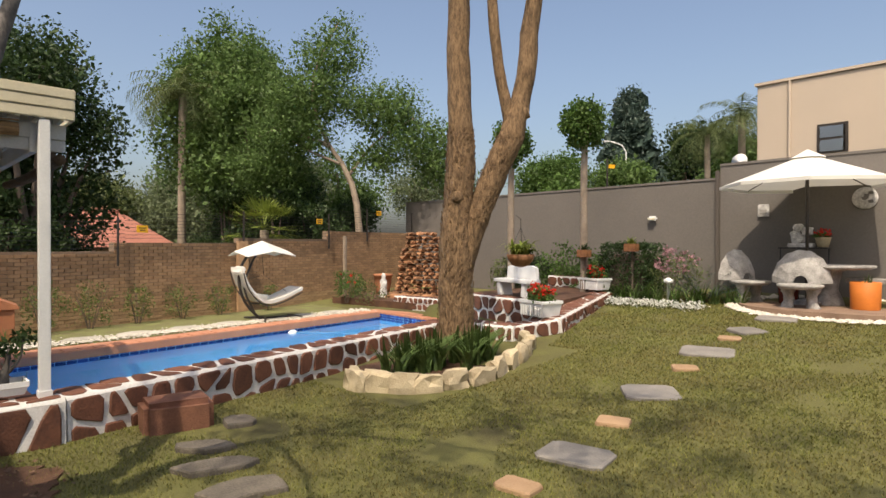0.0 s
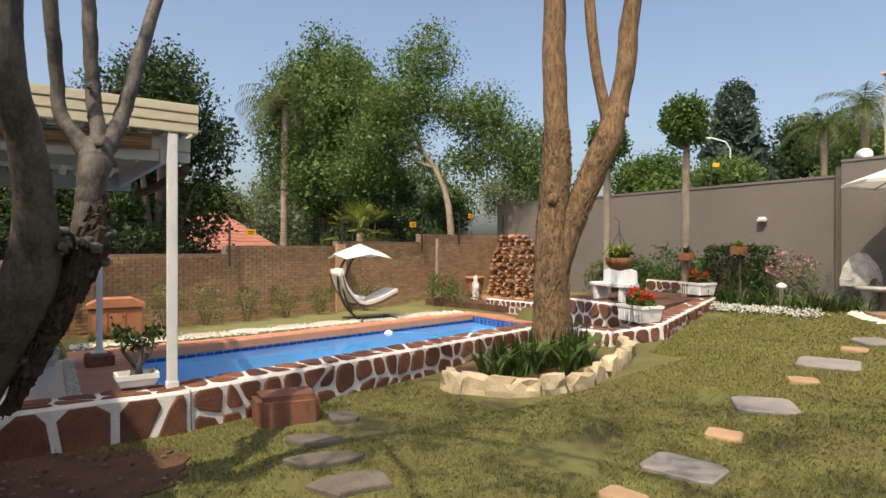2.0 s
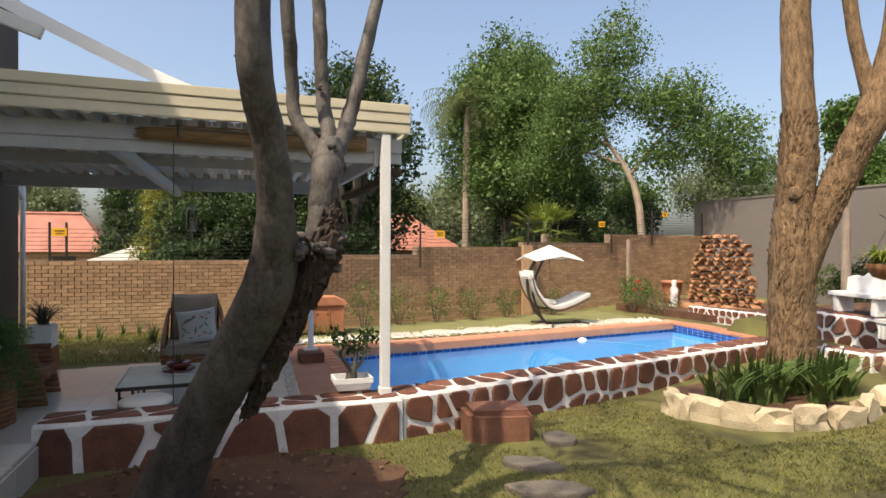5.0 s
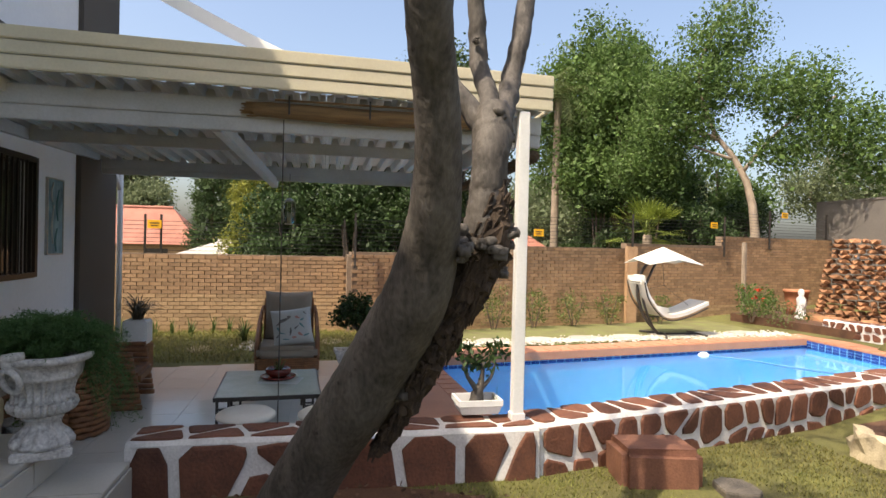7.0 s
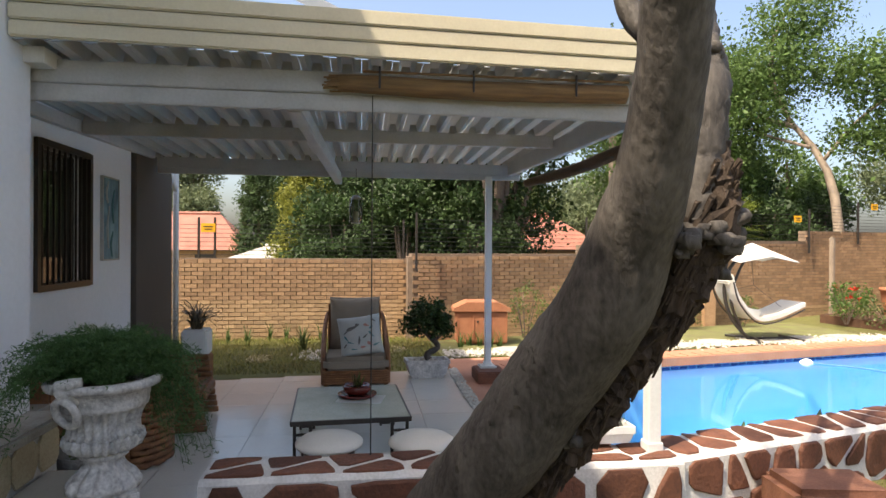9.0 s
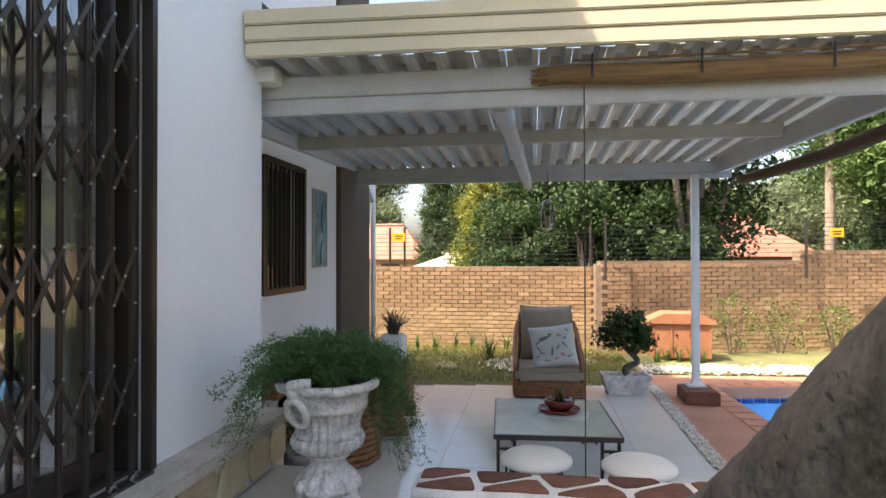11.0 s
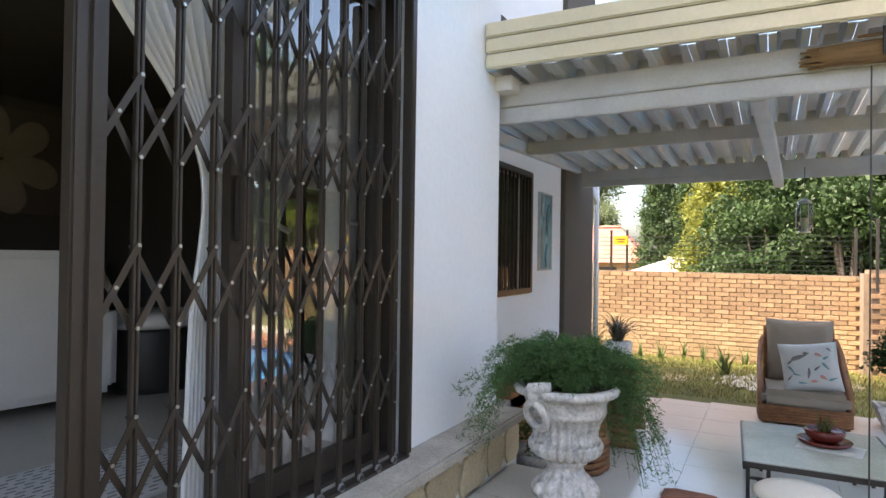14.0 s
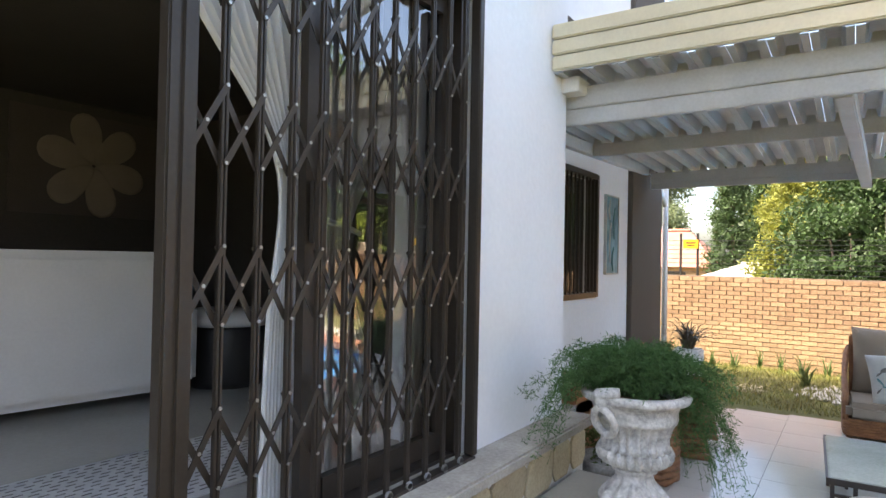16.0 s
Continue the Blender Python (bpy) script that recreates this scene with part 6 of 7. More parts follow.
leaves("foliage", clumps([(0, 0, 0.47, 0.15, 0.15, 0.14)], 60, 8, 0.03, 0.2), 0.04, OLIVE, fl)
blk = thing("brown_box", (-6.15, -2.2, DECK), "red-brown timber box against the bay wall", "box")
part("body", boxes(((0, 0, 0.38), (0.5, 0.5, 0.76), 0, 0.01)), WICKER, blk)

dog = thing("storage_box", (-11.85, 1.85, DECK), "orange-brown plastic garden store with a rounded lid", "storage box", turn=-5)
part("body", boxes(((0, 0, 0.27), (0.5, 0.84, 0.54), 0, 0.03)), CLAY, dog)
bm = bmesh.new()
vs = [(0.29 * sx, y, z) for y, z in ((-0.48, 0.53), (-0.46, 0.58), (-0.25, 0.68), (0.25, 0.68), (0.46, 0.58), (0.48, 0.53)) for sx in (-1, 1)]
raw("lid", vs, [(2 * k, 2 * k + 1, 2 * k + 3, 2 * k + 2) for k in range(5)] + [(0, 2, 4, 6, 8, 10), (11, 9, 7, 5, 3, 1), (0, 10, 11, 1)], CLAY, dog)
for y in (-0.40, -0.14, 0.14, 0.40):
    part("rib", boxes(((0.256, y, 0.27), (0.02, 0.03, 0.5), 0, 0.006)), CLAY, dog)
# Solid black discs give the dark inside of two vent holes.
for y in (-0.07, 0.12):
    bm = bmesh.new()
    tube(bm, [(0.245, y, 0.36), (0.262, y, 0.36)], 0.02, 12)
    part("vent_hole_disc", bm, LEATHER_AND_SHADE, dog)

# swing chair
sw = thing("swing_chair", (-11.55, 6.5, DECK), "hanging lounge swing with a cream cushion and canopy", "swing chair", turn=92)
bm = bmesh.new()
limb(bm, [(0.0, 0.0, 0.03, 0.03), (-0.30, 0.0, 0.35, 0.03), (-0.45, 0.0, 0.75, 0.03), (-0.42, 0.0, 1.12, 0.03), (-0.2, 0.0, 1.42, 0.03), (0.05, 0.0, 1.50, 0.028)], 26, 10, 0)
smooth(part("arc_post", bm, BLACKSTEEL, sw))
bm = bmesh.new()
limb(bm, [(-0.1, 0.0, 0.12, 0.025), (-0.35, -0.02, 0.7, 0.025), (-0.18, 0, 1.2, 0.025), (0.0, 0, 1.48, 0.02)], 20, 8, 0)
smooth(part("inner_post", bm, BLACKSTEEL, sw))
bm = bmesh.new()
limb(bm, [(-0.12, -0.45, 0.02, 0.022), (0.1, 0.0, 0.035, 0.022), (-0.12, 0.45, 0.02, 0.022)], 12, 8, 0)
limb(bm, [(0.0, 0.0, 0.03, 0.022), (0.85, 0.0, 0.02, 0.022)], 6, 8, 0)
limb(bm, [(0.85, -0.3, 0.02, 0.022), (0.85, 0.3, 0.02, 0.022)], 4, 8, 0)
smooth(part("base", bm, BLACKSTEEL, sw))
for yy in (-0.3, 0.3):
    bm = bmesh.new()
    limb(bm, [(-0.50, yy, 1.02, 0.014), (-0.38, yy, 0.66, 0.014), (-0.05, yy, 0.34, 0.014), (0.35, yy, 0.36, 0.014), (0.85, yy, 0.55, 0.014)], 20, 8, 0)
    smooth(part("seat_rail", bm, BLACKSTEEL, sw))
vs = []
prof = curve_pts([(-0.50, 1.06, 0, 0), (-0.36, 0.70, 0, 0), (-0.04, 0.38, 0, 0), (0.35, 0.40, 0, 0), (0.87, 0.60, 0, 0)], 18)
for x, z, _, _ in prof:
    vs += [(x, -0.29, z), (x, 0.29, z), (x, 0.29, z + 0.07), (x, -0.29, z + 0.07)]
fs = [(4 * k + i, 4 * k + (i + 1) % 4, 4 * k + 4 + (i + 1) % 4, 4 * k + 4 + i) for k in range(17) for i in range(4)] + [(0, 3, 2, 1), (68, 69, 70, 71)]
raw("mattress", vs, fs, CANVAS, sw)
part("head_pillow", boxes(((-0.46, 0, 1.06), (0.10, 0.4, 0.18), 0, 0.03, 25)), CANVAS, sw)
part("seat_pillow", boxes(((-0.02, 0, 0.50), (0.34, 0.42, 0.11), 0, 0.045, 10)), CANVAS, sw)
vs = [(0.06, 0, 1.68)]
for k in range(8):
    a = k * math.pi / 4
    r = 0.78 if k % 2 else 0.62
    vs.append((0.06 + r * math.cos(a), r * 0.8 * math.sin(a), 1.36 if k % 2 else 1.46))
vs += [(v[0], v[1], v[2] - 0.015) for v in vs]
fs = [(0, 1 + k, 1 + (k + 1) % 8) for k in range(8)] + [(9, 10 + (k + 1) % 8, 10 + k) for k in range(8)] + [(1 + k, 10 + k, 10 + (k + 1) % 8, 1 + (k + 1) % 8) for k in range(8)]
raw("canopy", vs, fs, CANVAS, sw)
bm = bmesh.new()
tube(bm, [(0.05, 0, 1.48), (0.1, 0, 0.95)], 0.005, 6)
tube(bm, [(0.1, 0, 0.95), (-0.4, 0, 0.85)], 0.004, 6)
tube(bm, [(0.1, 0, 0.95), (0.7, 0, 0.52)], 0.004, 6)
part("chain", bm, BLACKSTEEL, sw)
part("wall_pier", boxes(((-13.62, 7.05, 0.5), (0.12, 0.24, 1.75))), BRICKJ, bpy.data.objects["wall_back"])

# shrubs along the fence
for i, (x, y, r, h) in enumerate(((-12.3, 2.75, 0.30, 0.95), (-12.55, 3.55, 0.36, 0.85), (-12.75, 4.45, 0.26, 0.75), (-12.95, 5.4, 0.30, 0.7), (-13.15, 6.3, 0.26, 0.75), (-13.3, 7.6, 0.22, 0.6), (-12.15, 2.0, 0.22, 0.5))):
    bush("shrub", (x, y, DECK - 0.04), "young sparse shrub with light green leaves by the wall", r * 1.15, h * 1.05, 620, 0.055, HEDGEGREEN, "shrub", "shrubs along the brick wall")
for i in range(16):
    x, y = (-12.45 + q.uniform(-0.25, 0.2), -3.2 + 0.3 * i) if i < 11 else (-11.5 + q.uniform(-0.1, 0.1), 1.45 + 0.16 * (i - 11))
    g = thing("grass_clump", (x, y, DECK - 0.08), "tuft of narrow green leaves", "plant", "leaf tufts by the wall")
    blades("leaf_tuft", [(q.uniform(-0.03, 0.03), q.uniform(-0.03, 0.03), 0) for _ in range(14)], 0.36, 0.022, AGAVE, g, 0.5, 0.5)
for x, y in ((-11.4, -1.0), (-11.2, -0.5), (-11.5, -0.2)):
    g = thing("grass_clump", (x, y, DECK - 0.08), "pale arching strap-leaved plant", "plant", "leaf tufts by the wall")
    blades("leaf_tuft", [(q.uniform(-0.04, 0.04), q.uniform(-0.04, 0.04), 0) for _ in range(22)], 0.55, 0.028, OLIVE, g, 0.8, 0.7, seg=4)
for i, (x, y) in enumerate(((-11.3, -2.5), (-11.0, -1.6), (-11.6, 0.4))):
    o = raw("stepping_stone", [(p[0], p[1], 0.0) for p in blob(0, 0, 0.28, 0.2, 8, i)] + [(p[0], p[1], 0.03) for p in blob(0, 0, 0.28, 0.2, 8, i)], [tuple(range(8, 16))] + [(k, (k + 1) % 8, 8 + (k + 1) % 8, 8 + k) for k in range(8)], SANDSTONE)
    o.location = (x, y, LOW)
    tagged(o, "pale flat stone in the strip lawn", "stepping stone", "flat stones by the pool")
pebbles("pebbles", [(-11.1 + q.gauss(0, 0.2), -0.75 + q.gauss(0, 0.14), LOW + 0.03) for _ in range(120)], 0.05, "small heap of white stones")


# ---- far end of the garden ----
ruin = thing("stone_feature", (-12.3, 11.7, -0.25), "rugged rust-brown stacked stone tower with a spout", "stone feature", turn=40)
k = 0
for lay in range(17):
    z = 0.06 + 0.112 * lay
    half = 0.78 - 0.016 * lay - (0.10 if lay > 12 else 0)
    x = -half
    while x < half:
        w = q.uniform(0.12, 0.30)
        bm = bmesh.new()
        rock(bm, (x + w / 2, q.uniform(-0.05, 0.05), z + q.uniform(-0.015, 0.015)), (w * 0.62, 0.30, 0.08), k, 0.5, 1)
        part("stone", bm, RUIN, ruin)
        x += w
        k += 1
bm = bmesh.new()
tube(bm, [(0.05, 0, 1.55), (0.05, -0.4, 1.5)], 0.025, 8)
part("spout", bm, STEEL, ruin)
for i in range(16):
    bm = bmesh.new()
    x, y = -12.0 + q.uniform(-0.9, 1.3), 10.9 + q.uniform(-0.35, 0.4)
    s = q.uniform(0.12, 0.26)
    rock(bm, (0, 0, 0), (s, s * 0.8, s * 0.6), i, 0.5)
    o = part("rock", bm, RUIN)
    o.location = (x, y, -0.12)
    tagged(o, "loose rust-brown rock at the foot of the stone tower", "rock", "rocks by the stone tower")
sheet("pavement", [(-13.6, 9.6), (-8.3, 10.35), (-8.5, 13.9), (-14.9, 13.9)], -0.12, 0.3, SOIL, "soil of the far flower bed", "soil")
sta = thing("garden_statue", (-12.55, 10.55, -0.14), "small white weathered garden statue on a base", "statue")
bm = bmesh.new()
lathe(bm, [(0.12, 0.0), (0.12, 0.06), (0.09, 0.08), (0.10, 0.2), (0.08, 0.33), (0.10, 0.45), (0.05, 0.52), (0.065, 0.60), (0.03, 0.67)], 14)
rock(bm, (0.08, 0, 0.35), (0.05, 0.05, 0.12), 2)
smooth(part("figure", bm, URN, sta))
cp = thing("clay_pot", (-13.3, 11.1, 0.06), "ribbed terracotta pot by the brick wall", "pot")
bm = bmesh.new()
lathe(bm, [(0.20, -0.2), (0.20, 0.0), (0.24, 0.15), (0.26, 0.33), (0.28, 0.34), (0.28, 0.40), (0.24, 0.40)], 28, (0, 0, 0), 0.04, 20, (0.0, 0.33))
smooth(part("body", bm, CLAY, cp))
bush("rose_bush", (-12.9, 9.6, -0.22), "leafy shrub with red roses at the end of the brick wall", 0.42, 0.85, 700, 0.07, GREEN, "rose bush", flower=REDFLOWER, fn=5)
bush("shrub", (-12.2, 9.9, -0.22), "low spreading shrub with mid-green leaves", 0.5, 0.5, 500, 0.06, OLIVE, "shrub")
bush("shrub", (-13.4, 10.3, -0.2), "leafy green shrub beside the terracotta pot", 0.4, 0.6, 500, 0.06, GREEN, "shrub")


def flower_planter(x, y, z, s, label):
    t = trough("flower_planter", (x, y, z), label, 0.62 * s, 0.40 * s, 0.30 * s, -15, WHITE, "planter", False)
    for k in range(9):
        part("flute", boxes(((-0.26 * s + 0.065 * s * k, -0.196 * s, 0.13 * s), (0.03 * s, 0.02, 0.18 * s), 0, 0.006)), WHITE, t)
    leaves("foliage", clumps([(0, 0, 0.36 * s, 0.28 * s, 0.17 * s, 0.12 * s)], 60, 8, 0.04, 0.2), 0.07, GREEN, t, 0.8)
    leaves("blossom", clumps([(0, 0, 0.44 * s, 0.26 * s, 0.16 * s, 0.12 * s)], 26, 14, 0.028, 0.5), 0.05, REDFLOWER, t, 0.9)
    return t


flower_planter(-5.72, 8.60, 0.10, 1.0, "white fluted planter with bright red geraniums on the wall")
flower_planter(-6.72, 11.75, 0.32, 0.95, "white planter with red geraniums at the terrace end")
bq = thing("stone_bench", (-7.2, 9.75, 0.30), "white painted garden bench with a shaped back", "bench", turn=-12)
part("seat", boxes(((0, 0, 0.30), (1.05, 0.36, 0.07), 0, 0.012)), WHITE, bq)
for sx in (-1, 1):
    part("leg", boxes(((sx * 0.38, 0, 0.13), (0.12, 0.3, 0.27), 0, 0.015, sx * 6)), WHITE, bq)
prof = [(-0.46, 0.34), (-0.44, 0.56), (-0.3, 0.60), (-0.14, 0.58), (0, 0.66), (0.14, 0.58), (0.3, 0.60), (0.44, 0.56), (0.46, 0.34)]
n = len(prof)
raw("back", [(x, 0.12, z) for x, z in prof] + [(x, 0.19, z) for x, z in prof], [tuple(range(n)), tuple(range(2 * n - 1, n - 1, -1))] + [(k, (k + 1) % n, n + (k + 1) % n, n + k) for k in range(n)], WHITE, bq)


def lollipop(x, y, z, h, r, label):
    t = thing("standard_tree", (x, y, z), label, "tree", "clipped standard trees")
    bm = bmesh.new()
    limb(bm, [(0, 0, -0.1, 0.10), (0.0, 0, 0.8, 0.085), (-0.03, 0.02, 2.0, 0.08), (0.0, 0, h - 0.3, 0.07), (0.02, 0, h, 0.05)], 16, 12, 0.1, 2)
    for a in range(7):
        c, s = math.cos(a * 0.9), math.sin(a * 0.9)
        limb(bm, [(0, 0, h - 0.35, 0.03), (0.2 * r * c, 0.2 * r * s, h + 0.1, 0.02), (0.6 * r * c, 0.6 * r * s, h + 0.5 + 0.03 * a, 0.01)], 6, 6, 0.1, a)
    smooth(part("trunk", bm, PALEBARK, t))
    leaves("crown", clumps([(0, 0, h + 0.42, r, r, r * 1.12)], 260, 16, 0.06, 0.4), 0.085, GREEN, t, 0.7)


lollipop(-6.95, 11.7, 0.12, 3.35, 0.46, "clipped standard tree with a ball crown and pale trunk")
lollipop(-8.75, 11.4, 0.05, 3.2, 0.44, "clipped standard tree with a ball crown behind the big tree")
hb = thing("hanging_basket", (-5.35, 7.65, 1.14), "hanging basket with a lime green fern", "hanging basket")
bm = bmesh.new()
lathe(bm, [(0.03, -0.17), (0.13, -0.14), (0.19, -0.06), (0.21, 0.02), (0.19, 0.02)], 22)
smooth(part("bowl", bm, WICKER, hb))
bm = bmesh.new()
for a in range(3):
    tube(bm, [(0.19 * math.cos(a * 2.1), 0.19 * math.sin(a * 2.1), 0.02), (0, 0, 0.42)], 0.005, 5)
tube(bm, [(0, 0, 0.42), (0.0, 0, 0.55), (-0.05, -0.05, 0.60)], 0.006, 5)
part("chain", bm, BLACKSTEEL, hb)
blades("fronds", [(q.uniform(-0.1, 0.1), q.uniform(-0.1, 0.1), 0.0) for _ in range(90)], 0.42, 0.05, LIME, hb, 1.3, 1.2, seg=5)
for i, (x, y, z) in enumerate(((-6.85, 11.55, 1.12), (-5.95, 11.9, 1.25))):
    pk = thing("tree_planter", (x, y, z), "small wooden planter fixed at the hedge", "planter", "planters at the hedge")
    part("box", boxes(((0, 0, 0), (0.26, 0.18, 0.16), 0, 0.01)), WICKER, pk)
    part("bracket", boxes(((0, 0.05, -0.45), (0.03, 0.03, 0.8))), TWIG, pk)
    blades("leaves", [(q.uniform(-0.08, 0.08), 0, 0.06) for _ in range(26)], 0.24, 0.03, LIME if i else DARKGREEN, pk, 1.0, 0.8)
hd = thing("hedge", (-6.2, 12.35, 0.1), "clipped square dark green hedge", "hedge")
c = nrg.uniform(-1, 1, (900, 3))
ax = nrg.integers(0, 3, 900)
c[np.arange(900), ax] = np.sign(c[np.arange(900), ax])
leaves("foliage", np.repeat(c * (0.50, 0.4, 0.58) + (0, 0, 0.6), 10, 0) + nrg.normal(0, 0.04, (9000, 3)), 0.06, DARKGREEN, hd, 0.6)
part("woody_base", boxes(((0, 0, 0.5), (0.8, 0.6, 1.0), 0, 0.1)), TWIG, hd)
for i, (x, y, r, h, m) in enumerate(((-7.6, 12.9, 0.62, 1.05, GREEN), (-8.5, 13.2, 0.75, 1.25, GREEN), (-9.6, 13.2, 0.7, 1.1, DARKGREEN), (-10.4, 13.3, 0.6, 0.9, OLIVE), (-7.0, 13.0, 0.5, 1.0, DARKGREEN))):
    bush("shrub", (x, y, 0.0), "dense leafy garden shrub by the grey wall", r, h, 1500, 0.09, m, "shrub", "shrubs by the grey wall")
ftn = bush("flowering_shrub", (-5.35, 12.55, 0.15), "dusky shrub covered in small pink flowers", 0.55, 1.05, 1400, 0.06, OLIVE, "shrub", flower=PINKFLOWER, fn=60)
for i in range(12):
    g = thing("agapanthus", (-6.6 + 0.24 * i + q.uniform(-0.08, 0.08), 11.75 + 0.05 * i + q.uniform(-0.1, 0.2), 0.12), "clump of dark green strap leaves in the flower bed", "plant", "strap-leaved plants")
    blades("leaf_tuft", [(q.uniform(-0.08, 0.08), q.uniform(-0.08, 0.08), 0) for _ in range(24)], 0.55, 0.035, AGAVE if i % 2 else GREEN, g, 0.8, 0.8, seg=4)
cy = thing("cycad", (-4.75, 12.5, 0.2), "cycad with stiff feathery grey-green fronds", "plant")
vs, fs = [], []
for i in range(26):
    a, L, rise = q.uniform(0, 6.28), q.uniform(0.6, 0.95), q.uniform(0.35, 1.25)
    o, s = Vector((math.cos(a), math.sin(a), 0)), Vector((-math.sin(a), math.cos(a), 0))
    for j in range(18):
        f = 0.15 + 0.85 * j / 17
        p = o * L * f * math.cos(rise) + Vector((0, 0, L * f * math.sin(rise) * (1.15 - 0.25 * f)))
        for sg in (-1, 1):
            k = len(vs)
            e = p + s * sg * 0.13 * (1.1 - abs(f - 0.5)) + o * 0.05 + Vector((0, 0, 0.05))
            vs += [p, p + o * 0.02, e]
            fs.append((k, k + 1, k + 2))
raw("fronds", vs, fs, BLUEGREEN, cy)
bm = bmesh.new()
rock(bm, (0, 0, 0.05), (0.12, 0.12, 0.16), 3)
part("trunk", bm, BARK, cy)
pts = []
for _ in range(260):
    x = q.uniform(-7.0, -4.4)
    pts.append((x, 11.35 + 0.12 * (x + 7) + q.gauss(0, 0.12), 0.14 + q.uniform(0, 0.08)))
pts = np.repeat(np.array(pts), 14, 0) + nrg.normal(0, 0.05, (260 * 14, 3)) * (1, 1, 0.5)
al = thing("alyssum", (0, 0, 0), "low white flowering border along the lawn", "flowers")
leaves("blossom", pts, 0.035, WHITEFLOWER, al, 0.9, 0.5)
leaves("foliage", pts[::3] - (0, 0, 0.03), 0.05, OLIVE, al, 0.6, 0.3)
gl = thing("garden_light", (-5.2, 12.0, 0.15), "small white mushroom garden light", "lamp")
bm = bmesh.new()
lathe(bm, [(0.03, 0.0), (0.03, 0.4), (0.09, 0.42), (0.085, 0.47), (0.02, 0.51)], 16)
smooth(part("lamp", bm, WHITE, gl))

# things on the grey wall
bl = thing("wall_light", (-6.66, 14.15, 1.94), "white oval bulkhead wall light", "wall light")
bm = bmesh.new()
box(bm, (0, -0.03, 0), (0.24, 0.1, 0.11), 0, 0.04)
part("body", bm, WHITE, bl)
part("lens", boxes(((0, -0.085, -0.015), (0.17, 0.012, 0.05), 0, 0.004)), CREAM, bl)
pq = thing("wall_plaque", (-4.2, 14.16, 2.03), "small square white relief plaque", "plaque")
part("tile", boxes(((0, 0, 0), (0.22, 0.04, 0.26), 0, 0.01)), URN, pq)
part("relief", boxes(((0, -0.022, -0.03), (0.14, 0.015, 0.1), 0, 0.005)), CONCRETE, pq)
pr = thing("wall_plaque", (-2.43, 14.16, 2.19), "round white plaque with dark relief", "plaque")
bm = bmesh.new()
lathe(bm, [(0.19, -0.02), (0.21, 0.0), (0.19, 0.025), (0.02, 0.03)], 30)
bmesh.ops.rotate(bm, matrix=Matrix.Rotation(radians(90), 3, "X"), verts=bm.verts)
smooth(part("disc", bm, URN, pr))
for i in range(5):
    bm = bmesh.new()
    rock(bm, (q.uniform(-0.1, 0.1), -0.035, q.uniform(-0.07, 0.1)), (0.05, 0.012, 0.04), i, 0.5)
    part("relief", bm, INK, pr)

# seats, table, umbrella
GZ = ground_z(-2.9, 12.6) + 0.03


def shell_chair(x, y, turn, label):
    c = thing("shell_chair", (x, y, GZ), label, "chair", "shell chairs", turn)
    vs, fs = [], []
    nu, nv = 15, 7
    for j in range(nv + 1):
        for i in range(nu + 1):
            a = math.pi * (i / nu)
            r = 0.42 * (0.25 + 0.75 * j / nv) * (1 + 0.018 * math.cos(i * math.pi))
            x_ = -math.cos(a) * r
            z_ = 0.42 + math.sin(a) * r * 1.3
            vs.append((x_, -0.02 - 0.25 * (j / nv) ** 2, z_))
    for j in range(nv):
        for i in range(nu):
            k = j * (nu + 1) + i
            fs.append((k, k + 1, k + nu + 2, k + nu + 1))
    o = raw("shell_back", vs, fs, CONCRETE, c)
    so = o.modifiers.new("thickness", "SOLIDIFY")
    so.thickness = 0.05
    bm = bmesh.new()
    lathe(bm, [(0.30, 0.34), (0.36, 0.38), (0.35, 0.42), (0.02, 0.43)], 22, (0, 0.08, 0))
    smooth(part("seat", bm, CONCRETE, c))
    for sx in (-1, 1):
        bm = bmesh.new()
        limb(bm, [(sx * 0.20, 0.06, -0.03, 0.12), (sx * 0.17, 0.06, 0.15, 0.08), (sx * 0.19, 0.06, 0.36, 0.12)], 12, 12, 0.3, 4)
        smooth(part("pedestal", bm, CONCRETE, c))


shell_chair(-2.95, 12.25, 192, "cast concrete shell-backed garden chair, seen from behind")
shell_chair(-4.0, 12.7, 250, "weathered grey concrete shell-backed garden chair")
tb = thing("garden_table", (-2.75, 13.15, GZ), "round weathered concrete garden table", "table")
bm = bmesh.new()
lathe(bm, [(0.62, 0.66), (0.70, 0.69), (0.70, 0.73), (0.02, 0.74)], 32)
smooth(part("top", bm, CONCRETE, tb))
bm = bmesh.new()
lathe(bm, [(0.26, -0.03), (0.22, 0.1), (0.14, 0.3), (0.2, 0.6), (0.28, 0.66)], 20)
smooth(part("pedestal", bm, CONCRETE, tb))
bn = thing("garden_bench", (-1.75, 13.2, GZ), "curved concrete garden bench by the orange pot", "bench", turn=-10)
part("seat", boxes(((0, 0, 0.46), (1.5, 0.36, 0.09), 0, 0.02)), CONCRETE, bn)
for sx in (-0.5, 0.5):
    part("support", boxes(((sx, 0, 0.2), (0.18, 0.28, 0.46), 0, 0.03)), CONCRETE, bn)
op = thing("orange_pot", (-2.12, 12.75, GZ), "bright orange glazed cylinder pot", "pot")
bm = bmesh.new()
lathe(bm, [(0.20, -0.02), (0.215, 0.02), (0.225, 0.46), (0.215, 0.47), (0.20, 0.44)], 30)
smooth(part("body", bm, ORANGE, op))
blades("leaves", [(q.uniform(-0.1, 0.1), q.uniform(-0.1, 0.1), 0.42) for _ in range(16)], 0.24, 0.02, DARKGREEN, op)
